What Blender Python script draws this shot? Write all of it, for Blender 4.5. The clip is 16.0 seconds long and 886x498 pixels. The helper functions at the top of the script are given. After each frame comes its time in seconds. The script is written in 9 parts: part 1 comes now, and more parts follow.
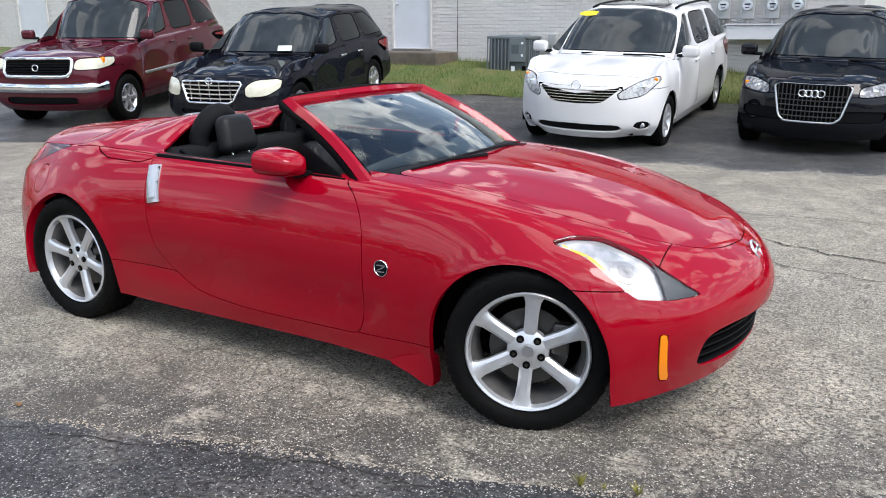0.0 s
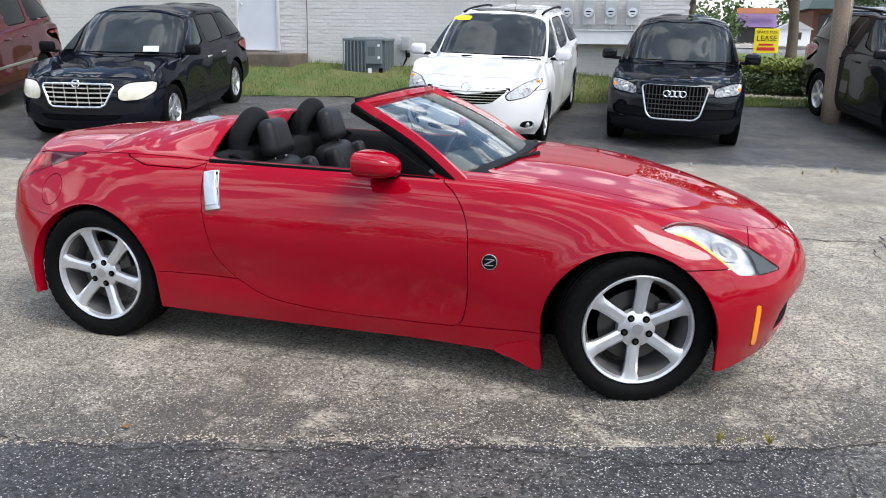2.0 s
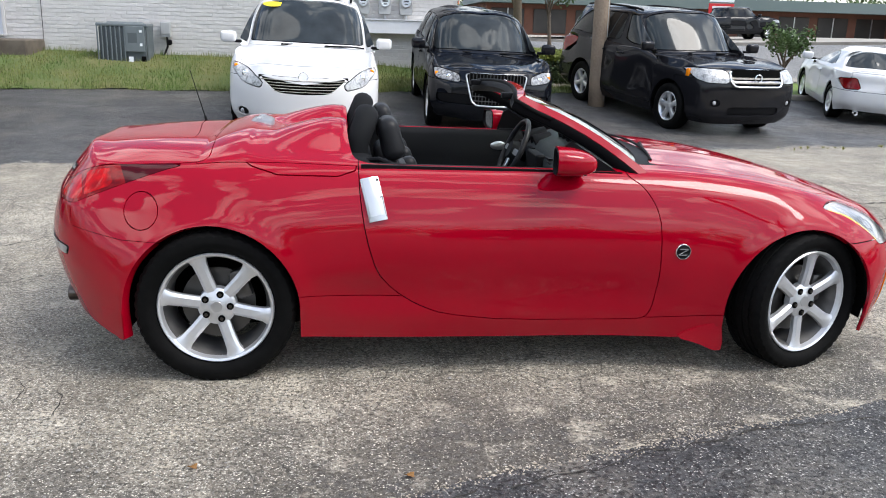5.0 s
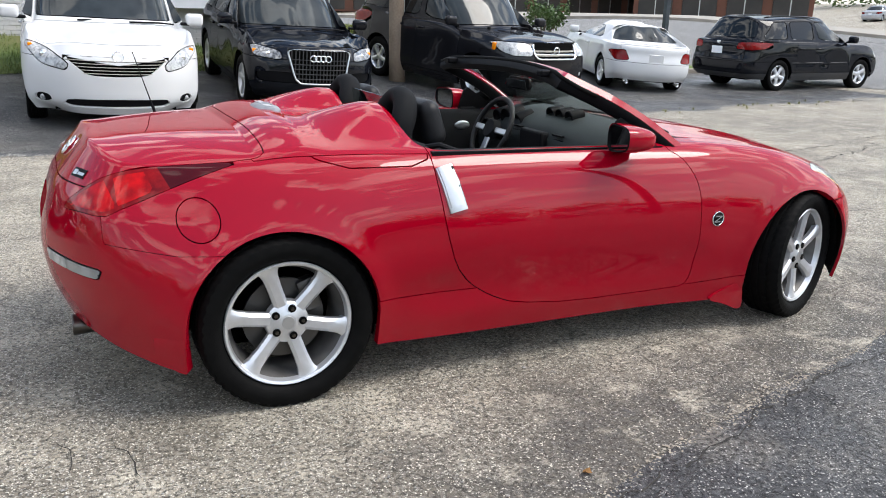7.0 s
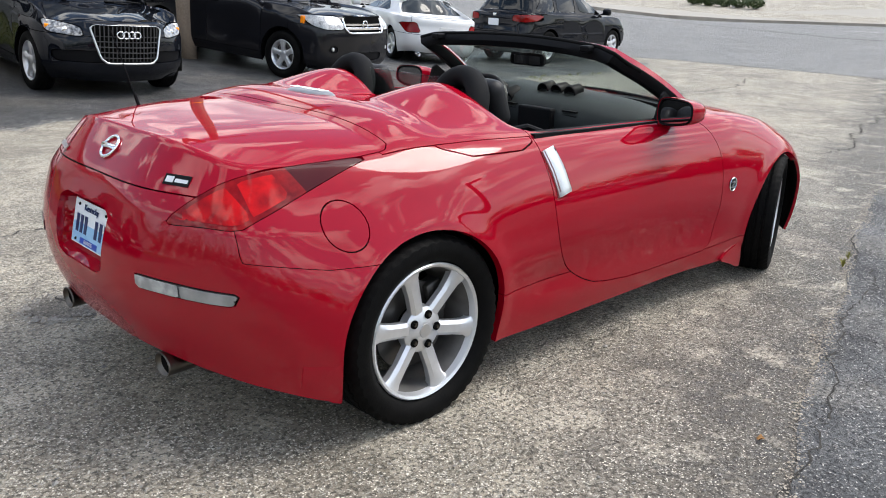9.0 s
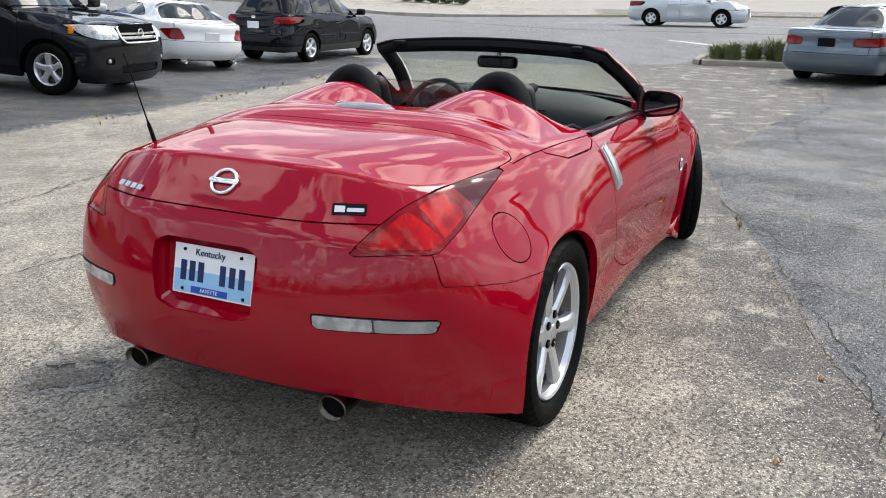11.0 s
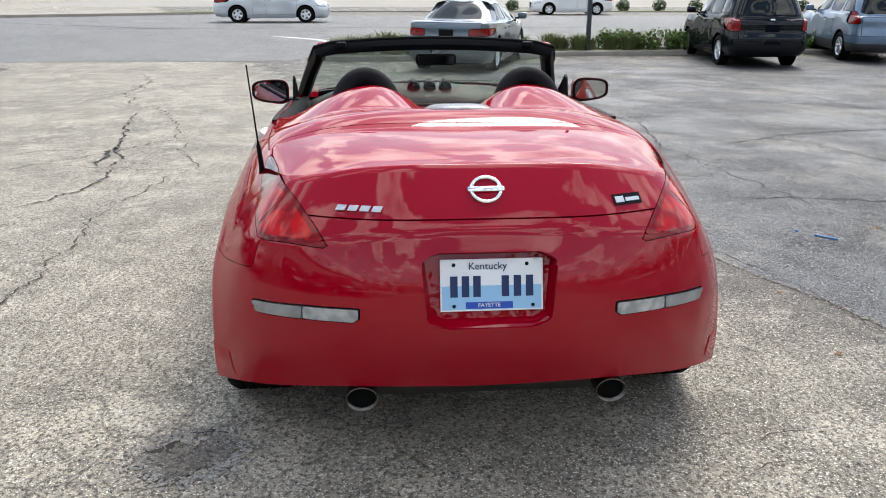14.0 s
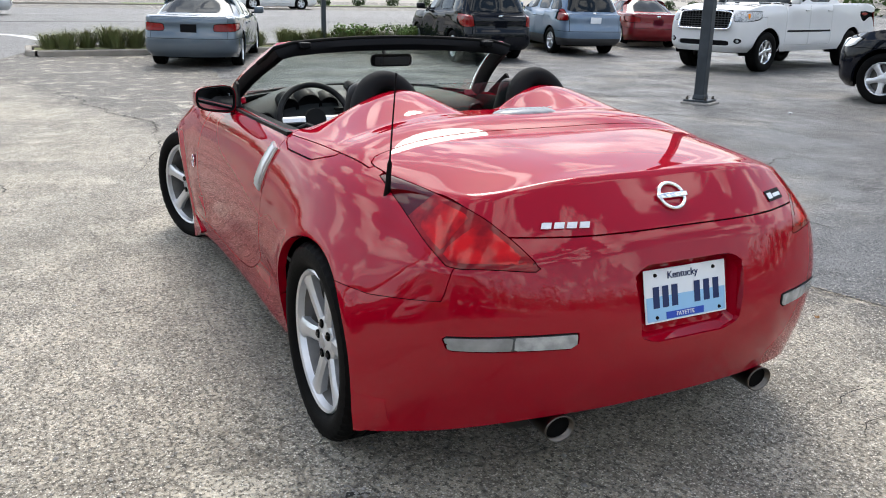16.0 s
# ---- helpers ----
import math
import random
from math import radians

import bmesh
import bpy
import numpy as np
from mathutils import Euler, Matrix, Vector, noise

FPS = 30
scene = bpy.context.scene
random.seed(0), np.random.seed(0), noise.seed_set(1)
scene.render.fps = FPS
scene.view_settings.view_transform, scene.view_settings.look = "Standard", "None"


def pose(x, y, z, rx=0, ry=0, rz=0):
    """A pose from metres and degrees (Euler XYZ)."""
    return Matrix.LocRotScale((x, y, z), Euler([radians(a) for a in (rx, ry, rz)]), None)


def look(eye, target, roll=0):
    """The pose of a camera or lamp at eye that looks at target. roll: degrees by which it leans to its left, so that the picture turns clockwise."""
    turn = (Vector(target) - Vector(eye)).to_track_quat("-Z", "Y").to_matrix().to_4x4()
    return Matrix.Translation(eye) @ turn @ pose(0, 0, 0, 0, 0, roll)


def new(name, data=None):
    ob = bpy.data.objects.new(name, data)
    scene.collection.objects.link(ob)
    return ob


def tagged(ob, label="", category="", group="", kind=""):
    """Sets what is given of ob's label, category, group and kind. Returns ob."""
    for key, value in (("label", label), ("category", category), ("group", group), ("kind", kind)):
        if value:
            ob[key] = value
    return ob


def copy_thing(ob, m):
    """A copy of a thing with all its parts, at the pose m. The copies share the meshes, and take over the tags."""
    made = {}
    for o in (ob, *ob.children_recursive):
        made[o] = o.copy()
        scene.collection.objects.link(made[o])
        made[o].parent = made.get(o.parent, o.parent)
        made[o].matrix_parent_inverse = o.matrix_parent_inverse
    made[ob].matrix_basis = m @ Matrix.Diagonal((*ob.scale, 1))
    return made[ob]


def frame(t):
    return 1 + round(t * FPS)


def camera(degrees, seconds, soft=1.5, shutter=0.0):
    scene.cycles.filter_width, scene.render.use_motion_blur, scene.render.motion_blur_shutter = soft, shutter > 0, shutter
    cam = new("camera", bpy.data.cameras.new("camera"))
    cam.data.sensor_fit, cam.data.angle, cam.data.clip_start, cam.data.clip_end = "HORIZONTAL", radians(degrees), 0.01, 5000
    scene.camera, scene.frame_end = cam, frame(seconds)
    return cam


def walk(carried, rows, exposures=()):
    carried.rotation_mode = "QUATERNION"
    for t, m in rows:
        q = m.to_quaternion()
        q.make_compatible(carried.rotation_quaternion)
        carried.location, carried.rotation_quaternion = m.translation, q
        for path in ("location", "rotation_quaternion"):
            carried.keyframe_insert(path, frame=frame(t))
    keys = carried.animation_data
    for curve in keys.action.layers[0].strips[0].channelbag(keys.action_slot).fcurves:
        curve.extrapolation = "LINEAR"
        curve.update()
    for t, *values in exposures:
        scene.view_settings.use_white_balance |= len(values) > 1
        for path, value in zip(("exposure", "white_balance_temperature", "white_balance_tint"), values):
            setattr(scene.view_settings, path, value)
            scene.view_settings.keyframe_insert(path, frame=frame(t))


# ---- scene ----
cam = camera(57.0, 16.0, 1.0)
PATH = [
    (0, (2.571, -3.564, 1.512), (1.602, -1.89, 1.003), -0.0),
    (0.5, (2.375, -3.812, 1.514), (1.488, -2.097, 0.992), 0.6),
    (1, (2.086, -3.904, 1.51), (1.294, -2.144, 0.987), 0.4),
    (1.5, (1.789, -4.038, 1.508), (1.135, -2.218, 0.996), 0.5),
    (2, (1.466, -4.238, 1.523), (0.938, -2.376, 1.02), 0.7),
    (2.5, (1.113, -4.293, 1.505), (0.657, -2.409, 1.015), 0.1),
    (3, (0.765, -4.325, 1.504), (0.463, -2.407, 1.024), -0.0),
    (3.5, (0.386, -4.412, 1.515), (0.228, -2.479, 1.029), -0.0),
    (4, (0.005, -4.357, 1.486), (-0.05, -2.421, 0.989), 0.6),
    (4.2, (-0.152, -4.332, 1.504), (-0.154, -2.396, 1.002), 0.8),
    (6.3, (-1.651, -4.01, 1.485), (-0.993, -2.205, 0.93), 2.3),
    (6.5, (-1.768, -3.938, 1.483), (-1.048, -2.159, 0.923), 2.2),
    (7, (-2.057, -3.685, 1.467), (-1.218, -1.956, 0.912), 1.7),
    (7.5, (-2.351, -3.473, 1.452), (-1.38, -1.815, 0.896), 1.6),
    (8, (-2.642, -3.266, 1.452), (-1.527, -1.712, 0.869), 1.5),
    (8.5, (-2.865, -2.966, 1.44), (-1.659, -1.485, 0.846), 1.4),
    (9, (-3.103, -2.716, 1.428), (-1.757, -1.361, 0.833), 2.1),
    (9.5, (-3.346, -2.485, 1.447), (-1.891, -1.256, 0.837), 1.8),
    (9.7, (-3.418, -2.371, 1.428), (-1.937, -1.177, 0.812), 1.7),
    (11.8, (-4.146, -1.164, 1.436), (-2.304, -0.623, 0.875), 1.2),
    (12, (-4.2, -1.031, 1.418), (-2.34, -0.557, 0.856), 1.6),
    (12.5, (-4.32, -0.709, 1.43), (-2.428, -0.39, 0.865), 1.7),
    (13, (-4.327, -0.355, 1.429), (-2.417, -0.168, 0.865), 1.3),
    (13.5, (-4.326, -0.014, 1.413), (-2.409, -0.008, 0.845), 0.8),
    (14, (-4.331, 0.328, 1.435), (-2.424, 0.164, 0.853), 0.1),
    (14.5, (-4.192, 0.682, 1.426), (-2.307, 0.343, 0.847), 1.3),
    (15, (-4.117, 1.039, 1.417), (-2.284, 0.478, 0.847), 2.0),
    (15.5, (-4.017, 1.346, 1.437), (-2.252, 0.599, 0.865), 1.6),
    (16, (-3.768, 1.623, 1.439), (-2.058, 0.768, 0.851), 1.0),
]
walk(cam, [(t, look(eye, target, roll)) for t, eye, target, roll in PATH], [(0, .42, 6250, 11), (2.5, .56, 6250, 11), (4, .58, 6300, 11), (8, .54, 6450, 10), (12, .52, 6500, 10), (13.8, .58, 6500, 10), (14.5, .48, 6500, 10), (15.2, .52, 6500, 10), (16, .60, 6450, 10)])

# ---- daylight: bright sky with broken cloud, soft high sun ----
SUN_EL, SUN_AZ = 54.0, -26.0
sun_dir = Vector((math.cos(radians(SUN_EL)) * math.cos(radians(SUN_AZ)), math.cos(radians(SUN_EL)) * math.sin(radians(SUN_AZ)), math.sin(radians(SUN_EL))))
world = bpy.data.worlds.new("sky")
scene.world = world
world.use_nodes = True
wt = world.node_tree
wt.nodes.clear()


def wn(kind, **inputs):
    n = wt.nodes.new(kind)
    for k, val in inputs.items():
        n.inputs[int(k[1:]) if k[0] == "i" and k[1:].isdigit() else k].default_value = val
    return n


w_out = wn("ShaderNodeOutputWorld")
w_sky = wn("ShaderNodeTexSky")
w_sky.sky_type = "NISHITA"
w_sky.sun_disc = False
w_sky.sun_elevation = radians(SUN_EL)
w_sky.sun_rotation = radians(90 - SUN_AZ)
w_sky.air_density, w_sky.dust_density = 1.2, 1.5
w_bg = wn("ShaderNodeBackground", Strength=0.15)
w_bgc = wn("ShaderNodeBackground", Strength=2.4)
w_co = wn("ShaderNodeTexCoord")
w_sep = wn("ShaderNodeSeparateXYZ")
w_add = wn("ShaderNodeMath", i1=0.42)
w_add.operation = "ADD"
w_max = wn("ShaderNodeMath", i1=0.05)
w_max.operation = "MAXIMUM"
w_dx, w_dy = wn("ShaderNodeMath"), wn("ShaderNodeMath")
w_dx.operation = w_dy.operation = "DIVIDE"
w_com = wn("ShaderNodeCombineXYZ")
w_noise = wn("ShaderNodeTexNoise", Scale=4.8, Detail=7.0, Roughness=0.48, Distortion=0.1)
w_ramp = wn("ShaderNodeValToRGB")
w_ramp.color_ramp.elements[0].position, w_ramp.color_ramp.elements[1].position = 0.505, 0.54
w_n2 = wn("ShaderNodeTexNoise", Scale=7.5, Detail=6.0)
w_r2 = wn("ShaderNodeValToRGB")
w_r2.color_ramp.elements[0].color, w_r2.color_ramp.elements[1].color = (0.36, 0.39, 0.45, 1), (1, 0.99, 0.97, 1)
w_r2.color_ramp.elements[0].position, w_r2.color_ramp.elements[1].position = 0.35, 0.62
w_mix = wn("ShaderNodeMixShader")
L = wt.links.new
L(w_co.outputs["Generated"], w_sep.inputs[0])
L(w_sep.outputs[2], w_max.inputs[0])
L(w_max.outputs[0], w_add.inputs[0])
L(w_sep.outputs[0], w_dx.inputs[0])
L(w_add.outputs[0], w_dx.inputs[1])
L(w_sep.outputs[1], w_dy.inputs[0])
L(w_add.outputs[0], w_dy.inputs[1])
L(w_dx.outputs[0], w_com.inputs[0])
L(w_dy.outputs[0], w_com.inputs[1])
L(w_com.outputs[0], w_noise.inputs["Vector"])
L(w_com.outputs[0], w_n2.inputs["Vector"])
L(w_noise.outputs["Fac"], w_ramp.inputs[0])
L(w_n2.outputs["Fac"], w_r2.inputs[0])
L(w_sky.outputs[0], w_bg.inputs[0])
L(w_r2.outputs[0], w_bgc.inputs[0])
# cloud near the sun is brighter: light scattered forwards
w_dot = wn("ShaderNodeVectorMath")
w_dot.operation = "DOT_PRODUCT"
w_dot.inputs[1].default_value = sun_dir
w_pow = wn("ShaderNodeMath", i1=9.0)
w_pow.operation = "POWER"
w_glow = wn("ShaderNodeMath", i1=2.5, i2=1.98)
w_glow.operation = "MULTIPLY_ADD"
w_pos = wn("ShaderNodeMath", i1=0.0)
w_pos.operation = "MAXIMUM"
L(w_co.outputs["Generated"], w_dot.inputs[0])
L(w_dot.outputs["Value"], w_pos.inputs[0])
L(w_pos.outputs[0], w_pow.inputs[0])
L(w_pow.outputs[0], w_glow.inputs[0])
L(w_glow.outputs[0], w_bgc.inputs["Strength"])
# haze evens the clouds out towards the horizon
w_haze = wn("ShaderNodeMapRange", i1=0.02, i2=0.42)
w_even = wn("ShaderNodeMix")
w_even.inputs[2].default_value = 0.40
L(w_sep.outputs[2], w_haze.inputs[0])
L(w_haze.outputs[0], w_even.inputs[0])
L(w_ramp.outputs[0], w_even.inputs[3])
L(w_even.outputs[0], w_mix.inputs[0])
L(w_bg.outputs[0], w_mix.inputs[1])
L(w_bgc.outputs[0], w_mix.inputs[2])
L(w_mix.outputs[0], w_out.inputs[0])

sun_data = bpy.data.lights.new("sun", "SUN")
sun_data.energy, sun_data.angle, sun_data.color = 1.8, radians(27), (1.0, 0.95, 0.87)
sun = new("sun", sun_data)
sun.matrix_world = look(sun_dir * 60, (0, 0, 0))
scene.view_settings.exposure = 0.35

# ---- materials ----
MATS = {}


def mat(name, base, rough=0.5, metal=0.0, coat=0.0, spec=0.5, trans=0.0, emit=None, emit_s=0.0, ior=1.45, bump=None, vary=None, vary2=None, coords="Object"):
    """A principled surface. vary = (scale, amount, second colour): mottling; vary2 = finer grain; bump = (scale, strength)."""
    m = bpy.data.materials.new(name)
    m.use_nodes = True
    t = m.node_tree
    b = t.nodes["Principled BSDF"]
    b.inputs["Base Color"].default_value = (*base, 1)
    b.inputs["Roughness"].default_value = rough
    b.inputs["Metallic"].default_value = metal
    b.inputs["Coat Weight"].default_value = coat
    b.inputs["Coat Roughness"].default_value = 0.01
    b.inputs["Coat IOR"].default_value = 1.5
    b.inputs["Specular IOR Level"].default_value = spec
    b.inputs["Transmission Weight"].default_value = trans
    b.inputs["IOR"].default_value = ior
    if emit:
        b.inputs["Emission Color"].default_value = (*emit, 1)
        b.inputs["Emission Strength"].default_value = emit_s
    co = t.nodes.new("ShaderNodeTexCoord")
    last = None
    for v in (vary, vary2):
        if not v:
            continue
        sc, amount, col = v
        nz = t.nodes.new("ShaderNodeTexNoise")
        nz.inputs["Scale"].default_value, nz.inputs["Detail"].default_value = sc, 6
        t.links.new(co.outputs[coords], nz.inputs["Vector"])
        rp = t.nodes.new("ShaderNodeValToRGB")
        rp.color_ramp.elements[0].position, rp.color_ramp.elements[1].position = 0.38, 0.66
        rp.color_ramp.elements[1].color = (amount, amount, amount, 1)
        t.links.new(nz.outputs["Fac"], rp.inputs[0])
        mx = t.nodes.new("ShaderNodeMix")
        mx.data_type = "RGBA"
        mx.inputs["A"].default_value = (*base, 1)
        mx.inputs["B"].default_value = (*col, 1)
        t.links.new(rp.outputs[0], mx.inputs["Factor"])
        if last:
            t.links.new(last, mx.inputs["A"])
        last = mx.outputs["Result"]
    if last:
        t.links.new(last, b.inputs["Base Color"])
    if bump:
        nz = t.nodes.new("ShaderNodeTexNoise")
        nz.inputs["Scale"].default_value, nz.inputs["Detail"].default_value = bump[0], 5
        t.links.new(co.outputs[coords], nz.inputs["Vector"])
        bp = t.nodes.new("ShaderNodeBump")
        bp.inputs["Strength"].default_value, bp.inputs["Distance"].default_value = bump[1], 0.01
        t.links.new(nz.outputs["Fac"], bp.inputs["Height"])
        t.links.new(bp.outputs[0], b.inputs["Normal"])
    MATS[name] = m
    return m


def paint(name, col, flake=0.0, rough=0.28):
    m = mat(name, col, rough, flake, coat=1.0, spec=0.0, vary=(1.3, 0.25, tuple(c * 0.86 for c in col)))
    return m


RED = paint("red_clearcoat", (0.310, 0.0008, 0.0112), 0.0, 0.3)
RED.node_tree.nodes["Principled BSDF"].inputs["Coat Weight"].default_value = 0.80
RED.node_tree.nodes["Principled BSDF"].inputs["Coat IOR"].default_value = 1.52
RED.node_tree.nodes["Principled BSDF"].inputs["Coat Roughness"].default_value = 0.008
BLACK_P = paint("black_clearcoat", (0.006, 0.007, 0.010))
NAVY_P = paint("blue_black_clearcoat", (0.006, 0.007, 0.011))
GREY_P = paint("dark_grey_clearcoat", (0.012, 0.012, 0.0145), 0.15)
WHITE_P = paint("white_clearcoat", (0.70, 0.70, 0.70))
MAROON_P = paint("maroon_clearcoat", (0.085, 0.008, 0.016), 0.2)
SILVER_P = paint("silver_blue_clearcoat", (0.12, 0.15, 0.18), 0.45)
BLUE_P = paint("slate_blue_clearcoat", (0.15, 0.21, 0.29), 0.35)
SILVER2_P = paint("silver_clearcoat", (0.52, 0.55, 0.58), 0.4)
for m_ in (BLACK_P, NAVY_P, GREY_P):
    m_.node_tree.nodes["Principled BSDF"].inputs["Coat Weight"].default_value = 0.6
CLADDING = mat("grey_plastic_cladding", (0.045, 0.045, 0.047), 0.55, bump=(300, 0.05))
BLACK_PL = mat("black_plastic", (0.005, 0.005, 0.006), 0.55, spec=0.12, bump=(220, 0.06))
RUBBER = mat("tyre_rubber", (0.0045, 0.0045, 0.0045), 0.6, spec=0.06, vary=(30, 0.4, (0.009, 0.0087, 0.0083)), bump=(160, 0.12))
GAP = mat("dark_gap", (0.003, 0.003, 0.003), 0.9, spec=0.1)
ALLOY = mat("silver_alloy", (0.70, 0.71, 0.73), 0.32, 0.7, coat=0.5, vary=(40, 0.25, (0.56, 0.56, 0.56)))
CHROME = mat("chrome", (0.86, 0.87, 0.88), 0.08, 1.0)
SATIN = mat("satin_metal", (0.62, 0.63, 0.64), 0.28, 0.9)
STEEL = mat("brushed_steel", (0.12, 0.11, 0.10), 0.28, 1.0, vary=(60, 0.5, (0.11, 0.09, 0.07)))
# silver barrel painted dark grey: shade behind the spokes, put into the colour
SHADED_ALLOY = mat("shaded_alloy", (0.16, 0.155, 0.15), 0.45, 0.5, vary=(18, 0.6, (0.09, 0.085, 0.08)))
STEEL_D = mat("dull_dark_steel", (0.05, 0.047, 0.043), 0.6, 0.6, vary=(12, .6, (0.025, 0.022, 0.02)))
DISC = mat("brake_disc_iron", (0.10, 0.095, 0.09), 0.4, 0.8)
LEATHER = mat("black_leather", (0.009, 0.009, 0.010), 0.42, spec=0.25, bump=(260, 0.12), vary=(9, 0.4, (0.026, 0.026, 0.028)))
VINYL = mat("charcoal_soft_vinyl", (0.009, 0.0095, 0.0105), 0.75, spec=0.15, bump=(400, 0.08))
DASHM = mat("dark_grey_dash_vinyl", (0.016, 0.020, 0.021), 0.55, spec=0.3, bump=(400, 0.08))
GLASS = mat("clear_glass", (0.72, 0.80, 0.765), 0.0, trans=1.0, ior=1.42)
TINT = mat("tinted_glass", (0.008, 0.010, 0.011), 0.03, spec=0.4)
AUTOGLASS = mat("windscreen_glass", (0.035, 0.042, 0.045), 0.02, spec=0.25, coat=0.12, vary=(2.5, 0.6, (0.012, 0.014, 0.015)))
LAMP_TRIM = mat("grey_lamp_trim", (0.07, 0.075, 0.08), 0.3, 0.4)
LENS = mat("clear_lamp_lens", (0.95, 0.96, 0.97), 0.02, trans=1.0, ior=1.2)
LAMP_IN = mat("lamp_reflector", (0.60, 0.62, 0.64), 0.2, 0.5, vary=(9, 0.85, (0.22, 0.23, 0.25)), vary2=(23, 0.45, (0.78, 0.79, 0.80)))
LAMP_GREY = mat("grey_lamp_chamber", (0.34, 0.35, 0.37), 0.25, 0.6, vary=(20, 0.6, (0.16, 0.165, 0.17)))
LAMP_R = mat("ribbed_lamp_cover", (0.26, 0.265, 0.265), 0.12, coat=0.8, vary=(26, 0.8, (0.50, 0.50, 0.49)))
LAMP_R2 = mat("lower_lamp_cover", (0.30, 0.30, 0.295), 0.12, coat=0.8, vary=(14, 0.8, (0.15, 0.15, 0.15)))
LAMP_W = mat("clear_lamp_cover", (0.46, 0.47, 0.47), 0.08, coat=1.0, vary=(14, 0.9, (0.10, 0.105, 0.11)), vary2=(40, 0.5, (0.70, 0.71, 0.72)))
LAMP_DK = mat("dark_clear_lamp_cover", (0.14, 0.145, 0.15), 0.06, coat=1.0, vary=(9, 0.9, (0.02, 0.021, 0.022)), vary2=(30, 0.45, (0.65, 0.66, 0.67)))
LAMP_HB = mat("silvered_lamp_cover", (0.24, 0.25, 0.27), 0.3, 0.1, coat=0.15, spec=0.25, vary=(24, 0.6, (0.14, 0.15, 0.165)))
LAMP_OLD = mat("yellowed_lamp_cover", (0.62, 0.60, 0.47), 0.12, coat=1.0, vary=(14, 0.5, (0.42, 0.41, 0.33)))
AMBER = mat("amber_lens", (0.95, 0.27, 0.004), 0.2, coat=0.4)
AMBER_P = mat("pale_amber_lens", (0.88, 0.46, 0.05), 0.2, coat=0.4)
REDBRIGHT = mat("bright_red_lamp_lens", (0.52, 0.004, 0.004), 0.12, coat=0.35, spec=0.2, vary=(16, 0.9, (0.16, 0.001, 0.002)))
REDLENS = mat("red_lamp_lens", (0.20, 0.001, 0.0015), 0.12, coat=0.35, spec=0.2, vary=(11, 0.85, (0.10, 0.001, 0.002)), vary2=(45, 0.18, (0.55, 0.02, 0.02)))
REDDARK = mat("smoked_red_lens", (0.050, 0.001, 0.002), 0.06, coat=0.5, spec=0.1, vary=(9, 0.6, (0.07, 0.001, 0.003)))
MIRROR = mat("mirror_glass", (0.42, 0.44, 0.46), 0.01, 1.0)
WHITE = mat("white_enamel", (0.78, 0.79, 0.80), 0.4, vary=(6, 0.3, (0.66, 0.67, 0.68)))
DOORP = mat("white_door_paint", (0.62, 0.645, 0.69), 0.45, vary=(2.2, 0.5, (0.54, 0.565, 0.61)), bump=(40, 0.03))
PLATE_BL = mat("plate_pale_blue", (0.30, 0.54, 0.78), 0.35)
PLATE_W = mat("plate_white", (0.80, 0.83, 0.86), 0.35)
PLATE_D = mat("plate_dark_blue", (0.010, 0.025, 0.10), 0.4)
PLATE_B = mat("plate_royal_blue", (0.02, 0.07, 0.42), 0.4)
YELLOW = mat("yellow_sign_paint", (0.85, 0.66, 0.02), 0.5, vary=(5, 0.3, (0.72, 0.55, 0.02)))

# ---- surface engine: lofted shells that are cut along curves into panels ----
class Surf:
    def __init__(self, v, n, p, t):
        self.v, self.n, self.p, self.t = v, n, p, t


def spline(P, samples, tau=None, w=None):
    """P: (K, M, 3) control rows. Cubic through the rows; samples = (segment, fraction); w: (K, M) 1 smooth .. 0 straight."""
    P = np.asarray(P, float)
    d = np.linalg.norm(np.diff(P, axis=0), axis=2) + 1e-6
    m = np.zeros_like(P)
    s = np.diff(P, axis=0) / d[..., None]
    a, b = d[:-1, :, None], d[1:, :, None]
    m[1:-1] = (s[:-1] * b + s[1:] * a) / (a + b)
    m[0], m[-1] = s[0], s[-1]
    if tau is not None:
        if tau[0]:
            m[0] = m[0] * np.array(tau[0])
        if tau[1]:
            m[-1] = m[-1] * np.array(tau[1])
    out = []
    for k, f in samples:
        h = d[k][:, None]
        h00, h10, h01, h11 = 2 * f**3 - 3 * f**2 + 1, f**3 - 2 * f**2 + f, -2 * f**3 + 3 * f**2, f**3 - f**2
        m0, m1 = m[k], m[k + 1]
        if w is not None:
            m0 = m0 * w[k][:, None] + s[k] * (1 - w[k][:, None])
            m1 = m1 * w[k + 1][:, None] + s[k] * (1 - w[k + 1][:, None])
        out.append(h00 * P[k] + h10 * h * m0 + h01 * P[k + 1] + h11 * h * m1)
    return np.array(out)


def steps(counts):
    out = [(k, i / c) for k, c in enumerate(counts) for i in range(c)]
    return out + [(len(counts) - 1, 1.0)]


